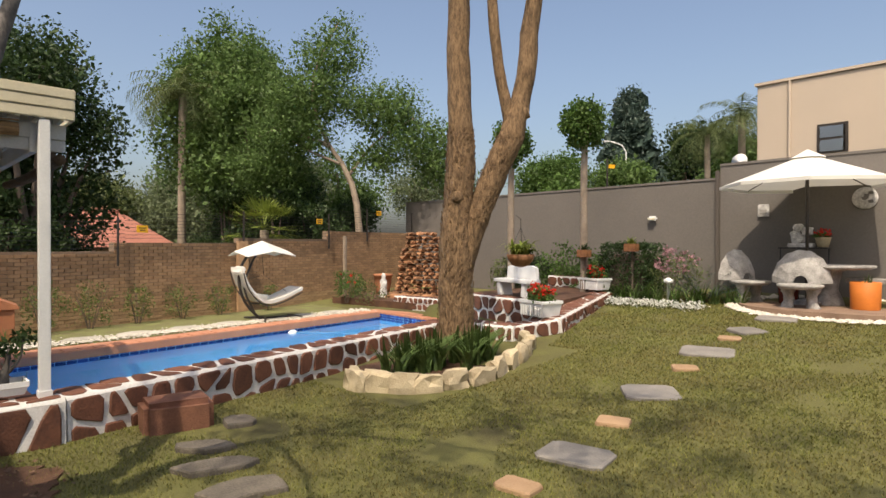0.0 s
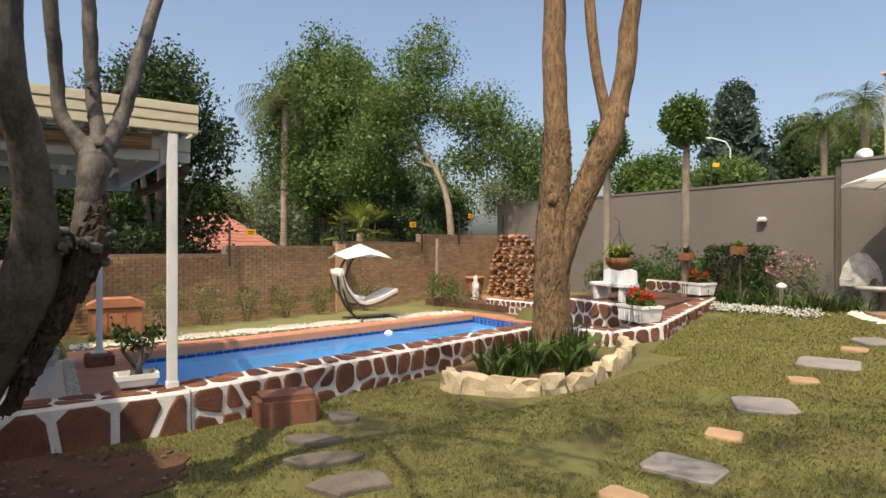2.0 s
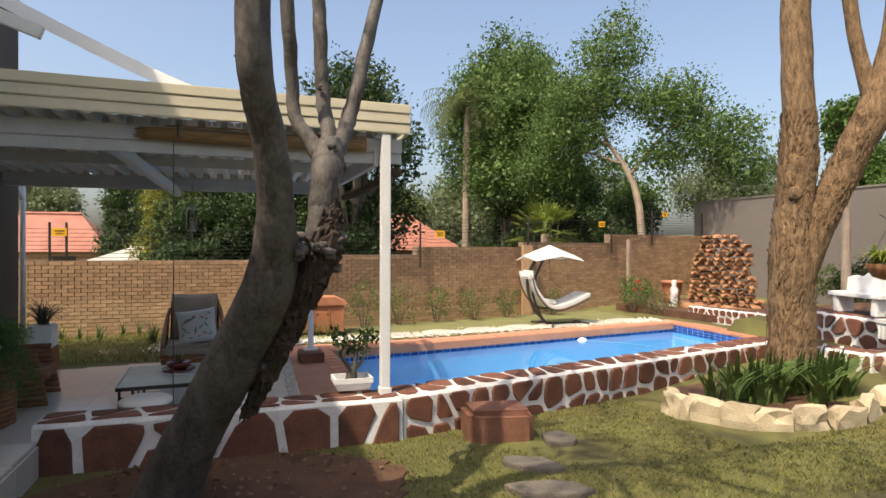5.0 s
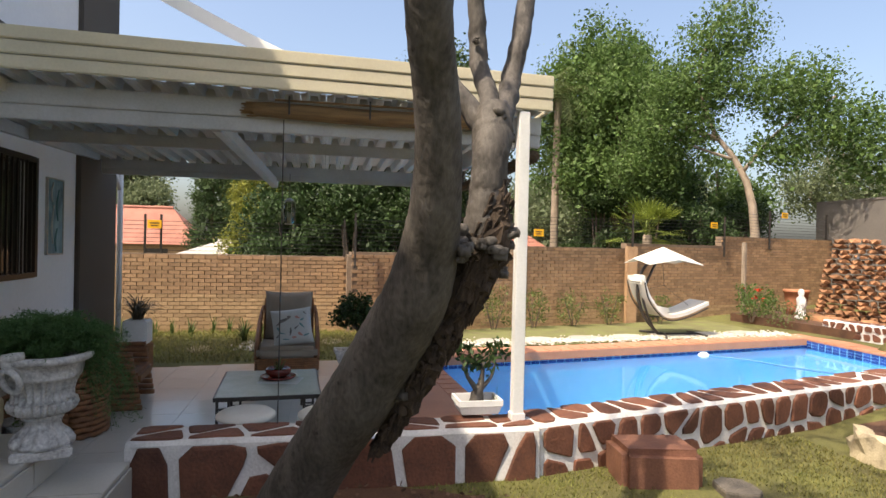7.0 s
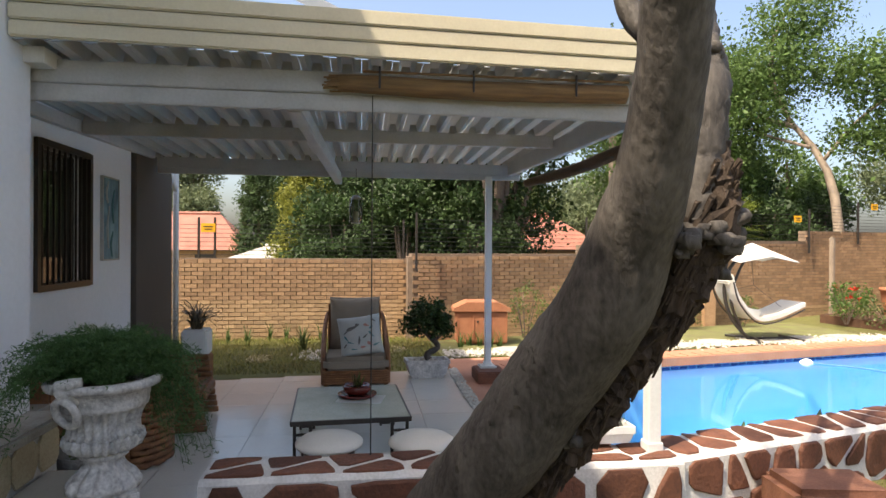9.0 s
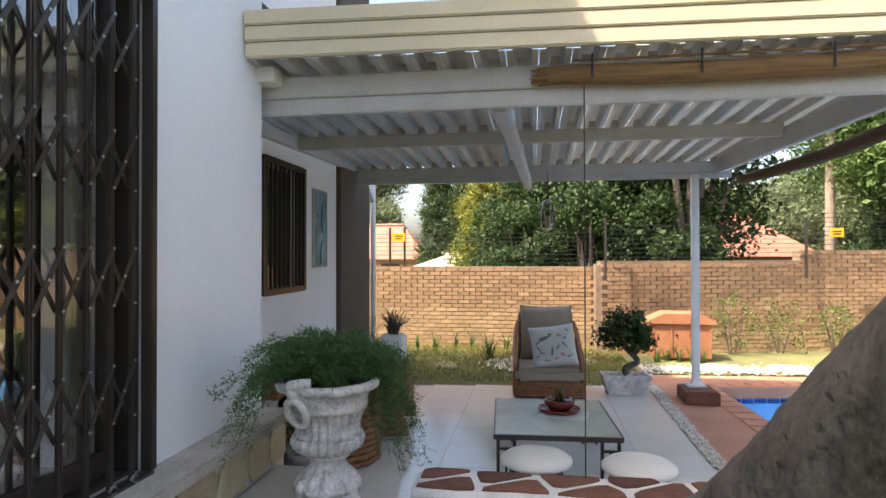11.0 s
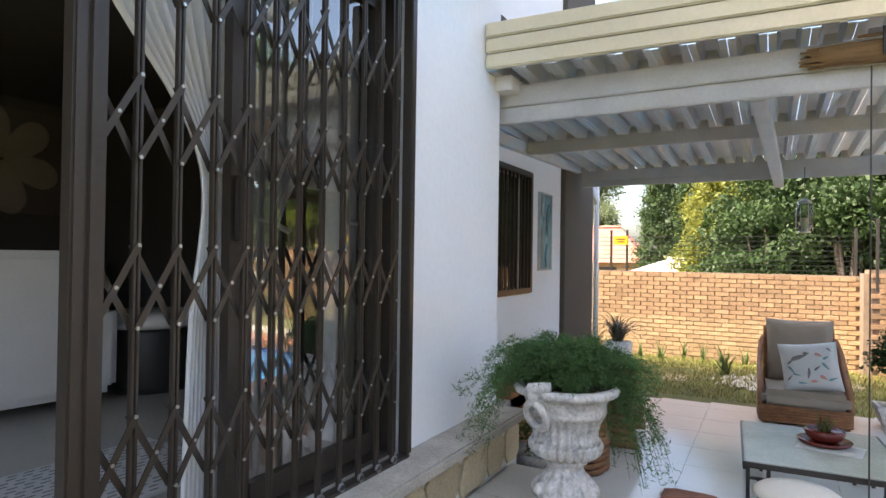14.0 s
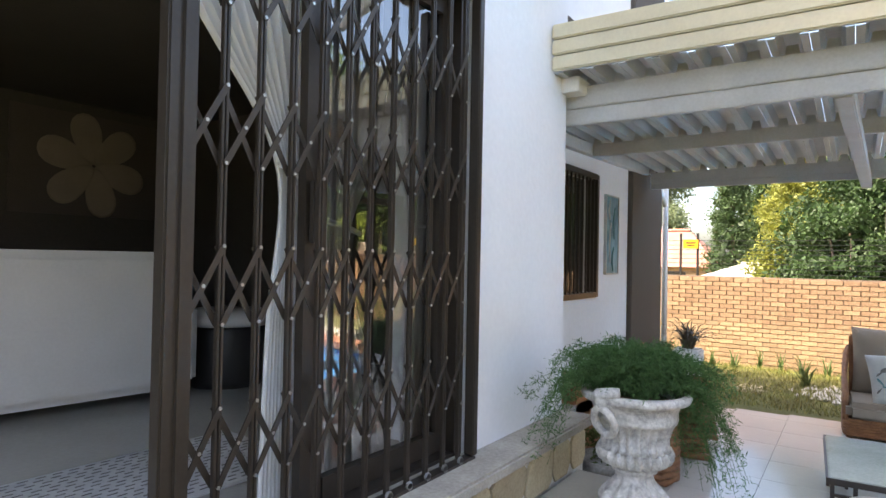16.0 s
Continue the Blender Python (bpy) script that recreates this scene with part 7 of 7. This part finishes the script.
rp = thing("brown_pot", (-3.35, 12.95, GZ), "dark red-brown garden pot", "pot")
bm = bmesh.new()
lathe(bm, [(0.13, -0.02), (0.16, 0.02), (0.18, 0.34), (0.16, 0.36)], 22)
smooth(part("body", bm, REDGLAZE, rp))
um = thing("garden_umbrella", (-3.05, 12.95, GZ), "large white canvas garden umbrella on a dark pole", "umbrella")
bm = bmesh.new()
tube(bm, [(0, 0, -0.02), (0, 0, 2.72)], 0.028, 10)
smooth(part("pole", bm, BRONZE, um))
bm = bmesh.new()
lathe(bm, [(0.24, 0.0), (0.24, 0.07), (0.05, 0.12)], 20)
part("base", bm, CONCRETE, um)
vs = [(0, 0, 2.74)] + [(1.45 * math.cos(k * math.pi / 4 + 0.3), 1.45 * math.sin(k * math.pi / 4 + 0.3), 2.20) for k in range(8)]
vs += [(v[0], v[1], v[2] - 0.06) for v in vs[1:]]
raw("canopy", vs, [(0, 1 + k, 1 + (k + 1) % 8) for k in range(8)] + [(1 + k, 9 + k, 9 + (k + 1) % 8, 1 + (k + 1) % 8) for k in range(8)], CANVAS, um)
bm = bmesh.new()
lathe(bm, [(0.30, 2.66), (0.05, 2.80), (0.01, 2.82)], 8)
part("vent_cap", bm, CANVAS, um)
for k in range(8):
    a = k * math.pi / 4 + 0.3
    bm = bmesh.new()
    tube(bm, [(0, 0, 2.70), (1.43 * math.cos(a), 1.43 * math.sin(a), 2.18)], 0.010, 5)
    part("rib", bm, BRONZE, um)
sh = thing("plant_stand", (-3.35, 13.85, GZ), "dark steel stand against the grey wall", "stand")
part("frame", boxes(((-0.42, 0, 0.5), (0.025, 0.025, 1.06)), ((0.42, 0, 0.5), (0.025, 0.025, 1.06)), ((0, 0, 1.03), (0.86, 0.26, 0.025))), BLACKSTEEL, sh)
sp = thing("stone_ornament", (-3.4, 13.85, GZ + 1.045), "white carved stone ornament on the stand", "ornament")
bm = bmesh.new()
box(bm, (0, 0, 0.04), (0.44, 0.22, 0.08), 0, 0.015)
for i in range(9):
    rock(bm, (q.uniform(-0.13, 0.13), 0, 0.12 + 0.035 * i), (0.11, 0.1, 0.08), i, 0.5)
part("carving", bm, URN, sp)
fp = thing("potted_plant", (-3.03, 13.85, GZ + 1.045), "red flowers in a pale clay pot on the stand", "potted plant")
bm = bmesh.new()
lathe(bm, [(0.09, 0.0), (0.13, 0.16), (0.14, 0.19), (0.11, 0.19)], 20)
smooth(part("pot", bm, SANDSTONE, fp))
leaves("blossom", clumps([(0, 0, 0.27, 0.14, 0.12, 0.06)], 16, 8, 0.02), 0.04, REDFLOWER, fp, 0.9)
leaves("foliage", clumps([(0, 0, 0.22, 0.13, 0.12, 0.06)], 16, 8, 0.02), 0.05, GREEN, fp, 0.9)

# ---- electric fence ----
ef = thing("electric_fence", (0, 0, 0), "electric fence wires on dark poles above the brick wall", "fence")


def wires(a, b, z0, z1, n, poles):
    a, b = Vector(a), Vector(b)
    for k in range(n):
        dz = 0.06 + 0.075 * k
        bm = bmesh.new()
        tube(bm, [a + Vector((0, 0, z0 + dz)), (a + b) / 2 + Vector((0, 0, (z0 + z1) / 2 + dz - 0.008)), b + Vector((0, 0, z1 + dz))], 0.0055, 4)
        part("wire", bm, DARKWIRE, ef)
    for f in poles:
        p = a.lerp(b, f)
        z = z0 + (z1 - z0) * f
        part("pole", boxes(((p.x, p.y, z + 0.2), (0.035, 0.035, 1.0))), BLACKSTEEL, ef)


wires((-12.86, -7, 0), (-12.84, 0.7, 0), 1.06, 1.06, 8, (0.05, 0.3, 0.53, 0.565, 0.99))
wires((-12.2, 0.8, 0), (-13.1, 4.3, 0), 1.16, 1.16, 8, (0.0, 0.96))
wires((-13.1, 4.3, 0), (-14.42, 10.0, 0), 1.36, 1.48, 8, (0.5, 1.0))
wires((-14.45, 10.1, 0), (-15.5, 14.0, 0), 1.7, 1.7, 8, (0.4, 1.0))
for x, y, z, t in ((-12.82, -2.75, 1.58, -2), (-13.02, 4.6, 1.62, 12), (-14.3, 9.6, 1.95, 14), (-15.0, 12.2, 2.3, 14)):
    sg = thing("warning_sign", (x, y, z), "small yellow warning sign on the fence wires", "sign", "warning signs", t)
    part("plate", boxes(((0.02, 0, 0), (0.006, 0.24, 0.15), 0, 0.002)), YELLOW, sg)
    part("lettering", boxes(((0.0245, 0, 0.02), (0.002, 0.16, 0.02)), ((0.0245, 0, -0.025), (0.002, 0.12, 0.018))), DARKWIRE, sg)
for x, y, h in ((-14.75, 10.4, 1.9),):
    o = thing("wall_post", (x + 0.55, y, -0.35), "pale timber post against the brick wall", "post")
    part("shaft", boxes(((0, 0, h / 2), (0.1, 0.1, h), 14, 0.02)), PALEBARK, o)


# ---- beyond the walls ----
def far_tree(x, y, h, r, mat, n=420, label="broad leafy tree beyond the garden wall", size=0.2, z=-0.4, bark=TWIG, lobes=6, base=0.28, name="tree", per=36):
    """A tree of several lobes, uneven in outline."""
    q2 = random.Random(int(x * 31 + y * 17))
    ells, lims = [], []
    lobes += 5
    for i in range(lobes):
        a = 2.4 * i * + q2.uniform(-0.4, 0.4)
        zz = h * (base + 0.16 + (0.90 - base) * q2.random() * 0.8)
        rr2 = r * (0.72 if zz < h * 0.75 else 0.42)
        e = (rr2 * 0.75 * math.cos(a), rr2 * 0.75 * math.sin(a), zz, r * q2.uniform(0.34, 0.52), r * q2.uniform(0.34, 0.52), h * q2.uniform(0.10, 0.16))
        ells.append(e)
        lims.append([(0, 0, h * base * 0.8, 0.02 * h), (e[0] * 0.5, e[1] * 0.5, (h * base + e[2]) / 2, 0.012 * h), (e[0], e[1], e[2], 0.004 * h)])
    ells.append((0, 0, h * 0.86, r * 0.4, r * 0.4, h * 0.13))
    return tree(name, (x, y, z), label, [(0, 0, -0.2, 0.03 * h), (0.02 * h, 0, h * 0.3, 0.024 * h), (0, 0.02 * h, h * 0.6, 0.015 * h), (0, 0, h * 0.85, 0.006 * h)], ells, n, per, 0.085 * r, size * 0.74, mat, bark, lims, "trees beyond the wall", inner=True)


MID = leafy("tree_leaf", (0.135, 0.215, 0.062), (0.07, 0.125, 0.034), 0.42, 0.4)
# Pale leaf green, with the haze over distant trees mixed into the colour.
PALEHAZE = leafy("pale_haze_tree_leaf", (0.19, 0.225, 0.12), (0.13, 0.165, 0.085), 0.45, 0.3)
far_tree(-17.6, 3.4, 7.2, 2.5, DARKGREEN, 620, "dark evergreen tree close behind the brick wall", 0.16, base=0.12, lobes=8)
far_tree(-19.6, 1.2, 4.9, 2.2, DARKGREEN, 520, "dark dense evergreen behind the brick wall", 0.15, base=0.08, lobes=8)
far_tree(-20.0, 3.4, 4.6, 1.9, DARKGREEN, 480, "dark dense evergreen behind the brick wall", 0.15, base=0.08, lobes=8)
far_tree(-19.0, -0.6, 4.4, 1.6, DARKGREEN, 380, "dark leafy tree with a bent grey stem", 0.14, base=0.08, lobes=7)
far_tree(-22.4, 10.6, 10.6, 3.0, MID, 760, "tall tree with a dense green crown", 0.2, base=0.25, lobes=9)
far_tree(-20.5, 10.8, 8.6, 2.6, MID, 640, "tall tree with bright green leaves", 0.18, base=0.2, lobes=8)
far_tree(-30.5, 12.0, 5.2, 3.2, PALEHAZE, 420, "pale green tree far behind the wall, haze put into its leaf colour", 0.25, base=0.1)
far_tree(-33.0, 8.6, 5.0, 3.4, OLIVE, 420, "olive green tree far behind the wall", 0.25, base=0.1)
far_tree(-26.5, 14.0, 5.2, 2.4, MID, 380, "rounded green tree behind the wall", 0.2, base=0.1)
far_tree(-21.0, 14.5, 5.6, 2.2, MID, 360, "leafy green tree behind the wall", 0.18, base=0.15)
far_tree(-20.5, 19.5, 6.5, 2.4, PALEHAZE, 260, "thin pale tree behind the grey wall", 0.16, base=0.3)
far_tree(-15.5, 21.5, 5.4, 2.3, GREEN, 420, "rounded green tree behind the grey wall", 0.18, base=0.1)
far_tree(-12.6, 22.5, 5.0, 2.0, MID, 360, "green tree behind the grey wall", 0.18, base=0.1)
far_tree(-16.4, 36.5, 9.2, 3.0, DARKGREEN, 420, "dark green tree in the distance", 0.28, base=0.1)
far_tree(-13.6, 36.0, 8.4, 3.0, DARKGREEN, 400, "dark green tree in the distance", 0.28, base=0.1)
far_tree(-35.0, 2.0, 5.6, 3.6, OLIVE, 360, "olive green tree in the distance", 0.28, base=0.05)
far_tree(-42.0, -11.0, 8.2, 3.2, PALEHAZE, 620, "drooping pale green willow beyond the roofs", 0.26, base=0.05, lobes=9)
far_tree(-44.0, -18.0, 7.5, 4.0, OLIVE, 420, "olive tree in the distance", 0.34, base=0.05)
far_tree(-30.0, 18.0, 6.4, 3.2, PALEHAZE, 380, "pale tree in the distance, haze put into its leaf colour", 0.26, base=0.1)
far_tree(-10.0, 30.0, 6.6, 2.6, MID, 340, "green tree in the distance", 0.25, base=0.1)
far_tree(-42.0, 16.0, 6.5, 4.4, PALEHAZE, 420, "pale tree in the distance, haze put into its leaf colour", 0.34, base=0.05)
far_tree(-50.0, 4.0, 6.8, 5.0, PALEHAZE, 420, "pale tree in the distance, haze put into its leaf colour", 0.36, base=0.05)

for x, y, h, r in ((-17.4, -0.6, 3.0, 1.2), (-17.2, 1.0, 3.4, 1.3), (-17.4, 2.6, 3.3, 1.3), (-17.6, 3.8, 3.0, 1.1), (-18.4, 10.2, 3.6, 1.4), (-17.6, 11.6, 3.2, 1.3), (-18.0, 13.2, 3.4, 1.4), (-19.5, 12.4, 4.4, 1.5), (-20.5, 9.6, 4.0, 1.4)):
    far_tree(x, y, h, r, DARKGREEN, 200, "dark leafy shrub filling in behind the brick wall", 0.13, base=-0.02, lobes=5, name="shrub")

# open-crowned tree with a pale curved stem
tree("tree", (-16.3, 12.0, -0.4), "tall open tree with a pale curving trunk", [(0.25, 0.2, -0.2, 0.14), (0.2, 0.2, 2.4, 0.12), (-0.1, 0, 4.0, 0.09), (-0.9, -0.6, 5.6, 0.06), (-1.2, -0.7, 7.4, 0.05), (-0.7, 0.0, 9.3, 0.02)],
     [(-1.7, -1.3, 5.4, 1.5, 1.5, 0.9), (-1.2, -0.8, 6.7, 1.6, 1.6, 0.8), (0.5, 1.0, 6.2, 1.4, 1.4, 0.8), (1.4, 1.9, 5.2, 1.3, 1.3, 0.7), (-0.8, -0.2, 8.0, 1.2, 1.2, 0.8), (-2.2, -1.8, 4.2, 1.3, 1.3, 0.9), (1.9, 2.6, 4.2, 1.1, 1.1, 0.7), (-0.6, 0, 9.0, 0.5, 0.5, 0.5), (0.4, 0.8, 4.6, 1.0, 1.0, 0.6)], 1050, 30, 0.21, 0.10, MID, PALEBARK,
     [[(-0.1, 0, 4.0, 0.06), (0.4, 0.8, 5.2, 0.04), (1.2, 1.8, 6.0, 0.03)], [(-0.6, -0.4, 5.0, 0.08), (-1.8, -1.4, 5.6, 0.05), (-2.6, -2.0, 5.4, 0.02)], [(-0.3, -0.2, 4.4, 0.05), (-1.3, -1.1, 5.0, 0.03), (-2.3, -1.9, 5.9, 0.015)]], "trees beyond the wall", shell=0.15, inner=True)


def conifer(x, y, z, h, r, mat, label, n=60, column=False):
    t = thing("conifer", (x, y, z), label, "tree", "trees beyond the wall")
    bm = bmesh.new()
    limb(bm, [(0, 0, -0.2, 0.02 * h), (0, 0, h * 0.98, 0.004 * h)], 6, 8, 0.1)
    part("trunk", bm, TWIG, t)
    f = nrg.random(n * 16) ** 0.85
    a = nrg.uniform(0, 6.283, n * 16)
    girth = (1 - f ** 3.2) * (0.62 + 0.38 * np.minimum(1, f * 4)) if column else (1 - f) ** 0.8
    rad = r * girth * (0.8 + 0.2 * np.sin(a * 3 + f * 20)) + 0.05
    rr3 = rad * nrg.uniform(0.6, 1.0, n * 16)
    pts = np.stack([rr3 * np.cos(a), rr3 * np.sin(a), h * (0.04 + 0.95 * f) - 0.12 * rr3], 1)
    pts = np.repeat(pts, 9, 0) + nrg.normal(0, 0.07 * r, (len(pts) * 9, 3))
    leaves("foliage", pts, 0.05 * r + 0.06, mat, t, 0.35)
    leaves("inner_foliage", pts[::6] * (0.75, 0.75, 0.96), 0.26 * r, mat, t, 0.6)


conifer(-18.4, 33.6, -0.4, 10.9, 4.5, BLUEGREEN, "tall blue-green conifer behind the grey wall", 110)
CYPRESS = leafy("cypress_green", (0.06, 0.10, 0.035), (0.035, 0.062, 0.022), 0.3)
conifer(-29.0, -4.6, -0.4, 6.6, 1.25, CYPRESS, "narrow dark cypress beyond the wall", 90, True)
conifer(-28.4, -3.2, -0.4, 6.4, 1.25, CYPRESS, "narrow dark cypress beyond the wall", 90, True)
conifer(-23.6, -1.6, -0.4, 5.8, 1.9, leafy("gold_needle", (0.24, 0.24, 0.045), (0.12, 0.14, 0.028)), "golden green conifer beyond the wall", 190, True)
conifer(-42.0, 2.0, -0.4, 11.5, 1.0, BLUEGREEN, "thin distant conifer above the roof", 50)


def palm(x, y, z, h, L, n, mat, label, fan=False):
    t = thing("palm", (x, y, z), label, "palm", "palms beyond the wall")
    bm = bmesh.new()
    limb(bm, [(0, 0, -0.2, 0.16), (0.05, 0, h * 0.5, 0.13), (0, 0.05, h, 0.12)], 12, 10, 0.2)
    smooth(part("trunk", bm, PALEBARK, t))
    vs, fs = [], []
    q2 = random.Random(int(h * 10 + L * 10))
    for i in range(n):
        a, e0 = q2.uniform(0, 6.28), q2.uniform(-0.3, 1.2)
        o, s = Vector((math.cos(a), math.sin(a), 0)), Vector((-math.sin(a), math.cos(a), 0))
        p, ang = Vector((0, 0, h)), e0
        stem = []
        for j in range(9):
            stem.append(p.copy())
            p = p + (o * math.cos(ang) + Vector((0, 0, math.sin(ang)))) * L / 8
            ang -= 0.06 if fan else 0.22
        if fan:
            c, d = stem[5], (stem[5] - stem[4]).normalized()
            for j in range(14):
                b = -1.3 + 2.6 * j / 13
                e = c + (d * math.cos(b) + s * math.sin(b)) * L * 0.55 - Vector((0, 0, 0.1 * abs(b)))
                k = len(vs)
                vs += [c, c.lerp(e, 0.5) + s * 0.03, e, c.lerp(e, 0.5) - s * 0.03]
                fs.append((k, k + 1, k + 2, k + 3))
        for u, v in zip(stem, stem[1:]):
            k = len(vs)
            vs += [u - s * 0.012, u + s * 0.012, v + s * 0.01, v - s * 0.01]
            fs.append((k, k + 1, k + 2, k + 3))
            if not fan:
                for sg in (-1, 1):
                    for m in (0.2, 0.6):
                        c = u.lerp(v, m)
                        k = len(vs)
                        e = c + s * sg * L * 0.18 + (v - u).normalized() * L * 0.1 - Vector((0, 0, L * 0.10))
                        vs += [c, c + (v - u) * 0.16, e]
                        fs.append((k, k + 1, k + 2))
    raw("fronds", vs, fs, mat, t)


palm(-15.7, 8.6, -0.4, 2.1, 1.05, 34, LIME, "low fan palm behind the brick wall", True)
palm(-21.4, 8.3, -0.4, 7.0, 2.0, 46, OLIVE, "tall feather palm with a thin pale trunk")
palm(-11.0, 27.2, -0.4, 6.6, 1.9, 40, OLIVE, "feather palm behind the grey wall")
palm(-8.2, 23.6, -0.4, 6.4, 1.7, 44, OLIVE, "feather palm beside the beige house")


def house(name, x, y, w, d, h, rh, wall, roof, label, turn=0, z=-0.4):
    t = thing(name, (x, y, z), label, "house", "houses beyond the wall", turn)
    part("wall", boxes(((0, 0, h / 2), (w, d, h))), wall, t)
    o = 0.35
    vs = [(-w / 2 - o, -d / 2 - o, h), (w / 2 + o, -d / 2 - o, h), (w / 2 + o, d / 2 + o, h), (-w / 2 - o, d / 2 + o, h), (-w / 2 + d * 0.4, 0, h + rh), (w / 2 - d * 0.4, 0, h + rh)]
    raw("roof", vs, [(0, 1, 5, 4), (1, 2, 5), (2, 3, 4, 5), (3, 0, 4), (3, 2, 1, 0)], roof, t)
    bm = bmesh.new()
    tube(bm, [vs[4], vs[5]], 0.09, 6)
    part("ridge", bm, roof, t)
    part("chimney", boxes(((w * 0.2, 0.3, h + rh * 0.8), (0.5, 0.5, 0.9))), wall, t)
    for s in (-0.25, 0.25):
        part("window", boxes(((s * w, -d / 2 - 0.01, h * 0.55), (0.9, 0.06, 0.9))), BRONZE, t)
    return t


house("house", -23.9, 5.2, 5.9, 3.0, 1.6, 1.3, BRICKJ, ROOFRED, "low brick house with a red tiled roof", 90)
house("house", -31.5, -8.6, 6.0, 3.0, 1.45, 1.7, BRICKJ, ROOFRED, "house with a red-brown tiled roof among trees", 90)
house("house", -33.5, 12.8, 7.0, 4.5, 1.3, 1.4, BEIGE, ROOFRED, "low house with a long red tiled roof", 100)
house("shed", -26.5, -3.4, 3.0, 2.4, 1.1, 0.55, THATCH, THATCH, "pale grey sheet-roofed shed beyond the wall", 85)
nb = thing("neighbour_house", (-0.5, 20.5, -0.95), "flat-roofed beige house behind the grey wall", "house")
part("wall", boxes(((0, 0, 3.25), (10.2, 5.5, 6.5), 0, 0.03)), BEIGE, nb)
part("parapet", boxes(((0, 0, 6.53), (10.3, 5.6, 0.07))), BEIGE, nb)
wf = part("window", boxes(((-3.35, -2.76, 4.9), (0.66, 0.05, 0.72))), BRONZE, nb)
part("pane", boxes(((-3.35, -2.79, 5.06), (0.54, 0.01, 0.28)), ((-3.35, -2.79, 4.72), (0.54, 0.01, 0.28))), GLASS, wf)
bm = bmesh.new()
tube(bm, [(-4.3, -2.80, 1), (-4.3, -2.80, 6.5)], 0.035, 8)
part("downpipe", bm, BEIGE, nb)
gr = house("house", -5.6, 19.5, 4.0, 3.0, 2.9, 0.8, BEIGE, SANDSTONE, "small house with a pale roof behind the grey wall", 20)
dish = thing("satellite_dish", (-5.1, 15.3, 2.9), "white satellite dish on a pole", "satellite dish")
bm = bmesh.new()
lathe(bm, [(0.02, 0.0), (0.10, 0.015), (0.17, 0.05), (0.18, 0.055)], 22)
bmesh.ops.rotate(bm, matrix=Matrix.Rotation(radians(75), 3, "X"), verts=bm.verts)
bmesh.ops.translate(bm, vec=(0, 0, 0.35), verts=bm.verts)
smooth(part("reflector", bm, WHITE, dish))
bm = bmesh.new()
tube(bm, [(0, 0.02, -3.2), (0, 0.02, 0.35)], 0.025, 8)
part("pole", bm, BLACKSTEEL, dish)
lp = thing("street_lamp", (-15.4, 28.0, -0.4), "tall pale street lamp far behind the wall", "street lamp")
bm = bmesh.new()
tube(bm, [(0, 0, 0), (0, 0, 6.4), (-0.15, -0.15, 6.75), (-0.6, -0.5, 6.95)], 0.035, 8)
part("pole", bm, WHITE, lp)
bm = bmesh.new()
box(bm, (-0.75, -0.65, 6.95), (0.36, 0.14, 0.07), 40, 0.02)
part("head", bm, WHITE, lp)
fg = thing("yellow_flag_sign", (-7.9, 14.35, 3.0), "small yellow warning sign above the grey wall", "sign", "warning signs")
part("plate", boxes(((0, 0, 0.32), (0.18, 0.01, 0.10), 0, 0.002, 8)), YELLOW, fg)
part("pole", boxes(((-0.15, 0.03, 0.15), (0.03, 0.03, 0.8))), BLACKSTEEL, fg)

# far hills, their distance haze put into the grey-green colour
hills = []
for i in range(73):
    a = 2 * math.pi * i / 72
    r = 420
    hills.append((r * math.cos(a), r * math.sin(a), 9 + 7 * noise.noise((math.cos(a) * 3, math.sin(a) * 3, 1))))
raw("backdrop", [(x, y, -5) for x, y, z in hills] + hills, [(i, i + 1, 73 + i + 1, 73 + i) for i in range(72)], material("haze_greyed_woods", (0.16, 0.19, 0.15), (0.11, 0.14, 0.12), scale=0.05, rough=1, bump=0))
tagged(bpy.data.objects["backdrop"], "wooded skyline in the distance, haze put into its colour", "woods", kind="structure")
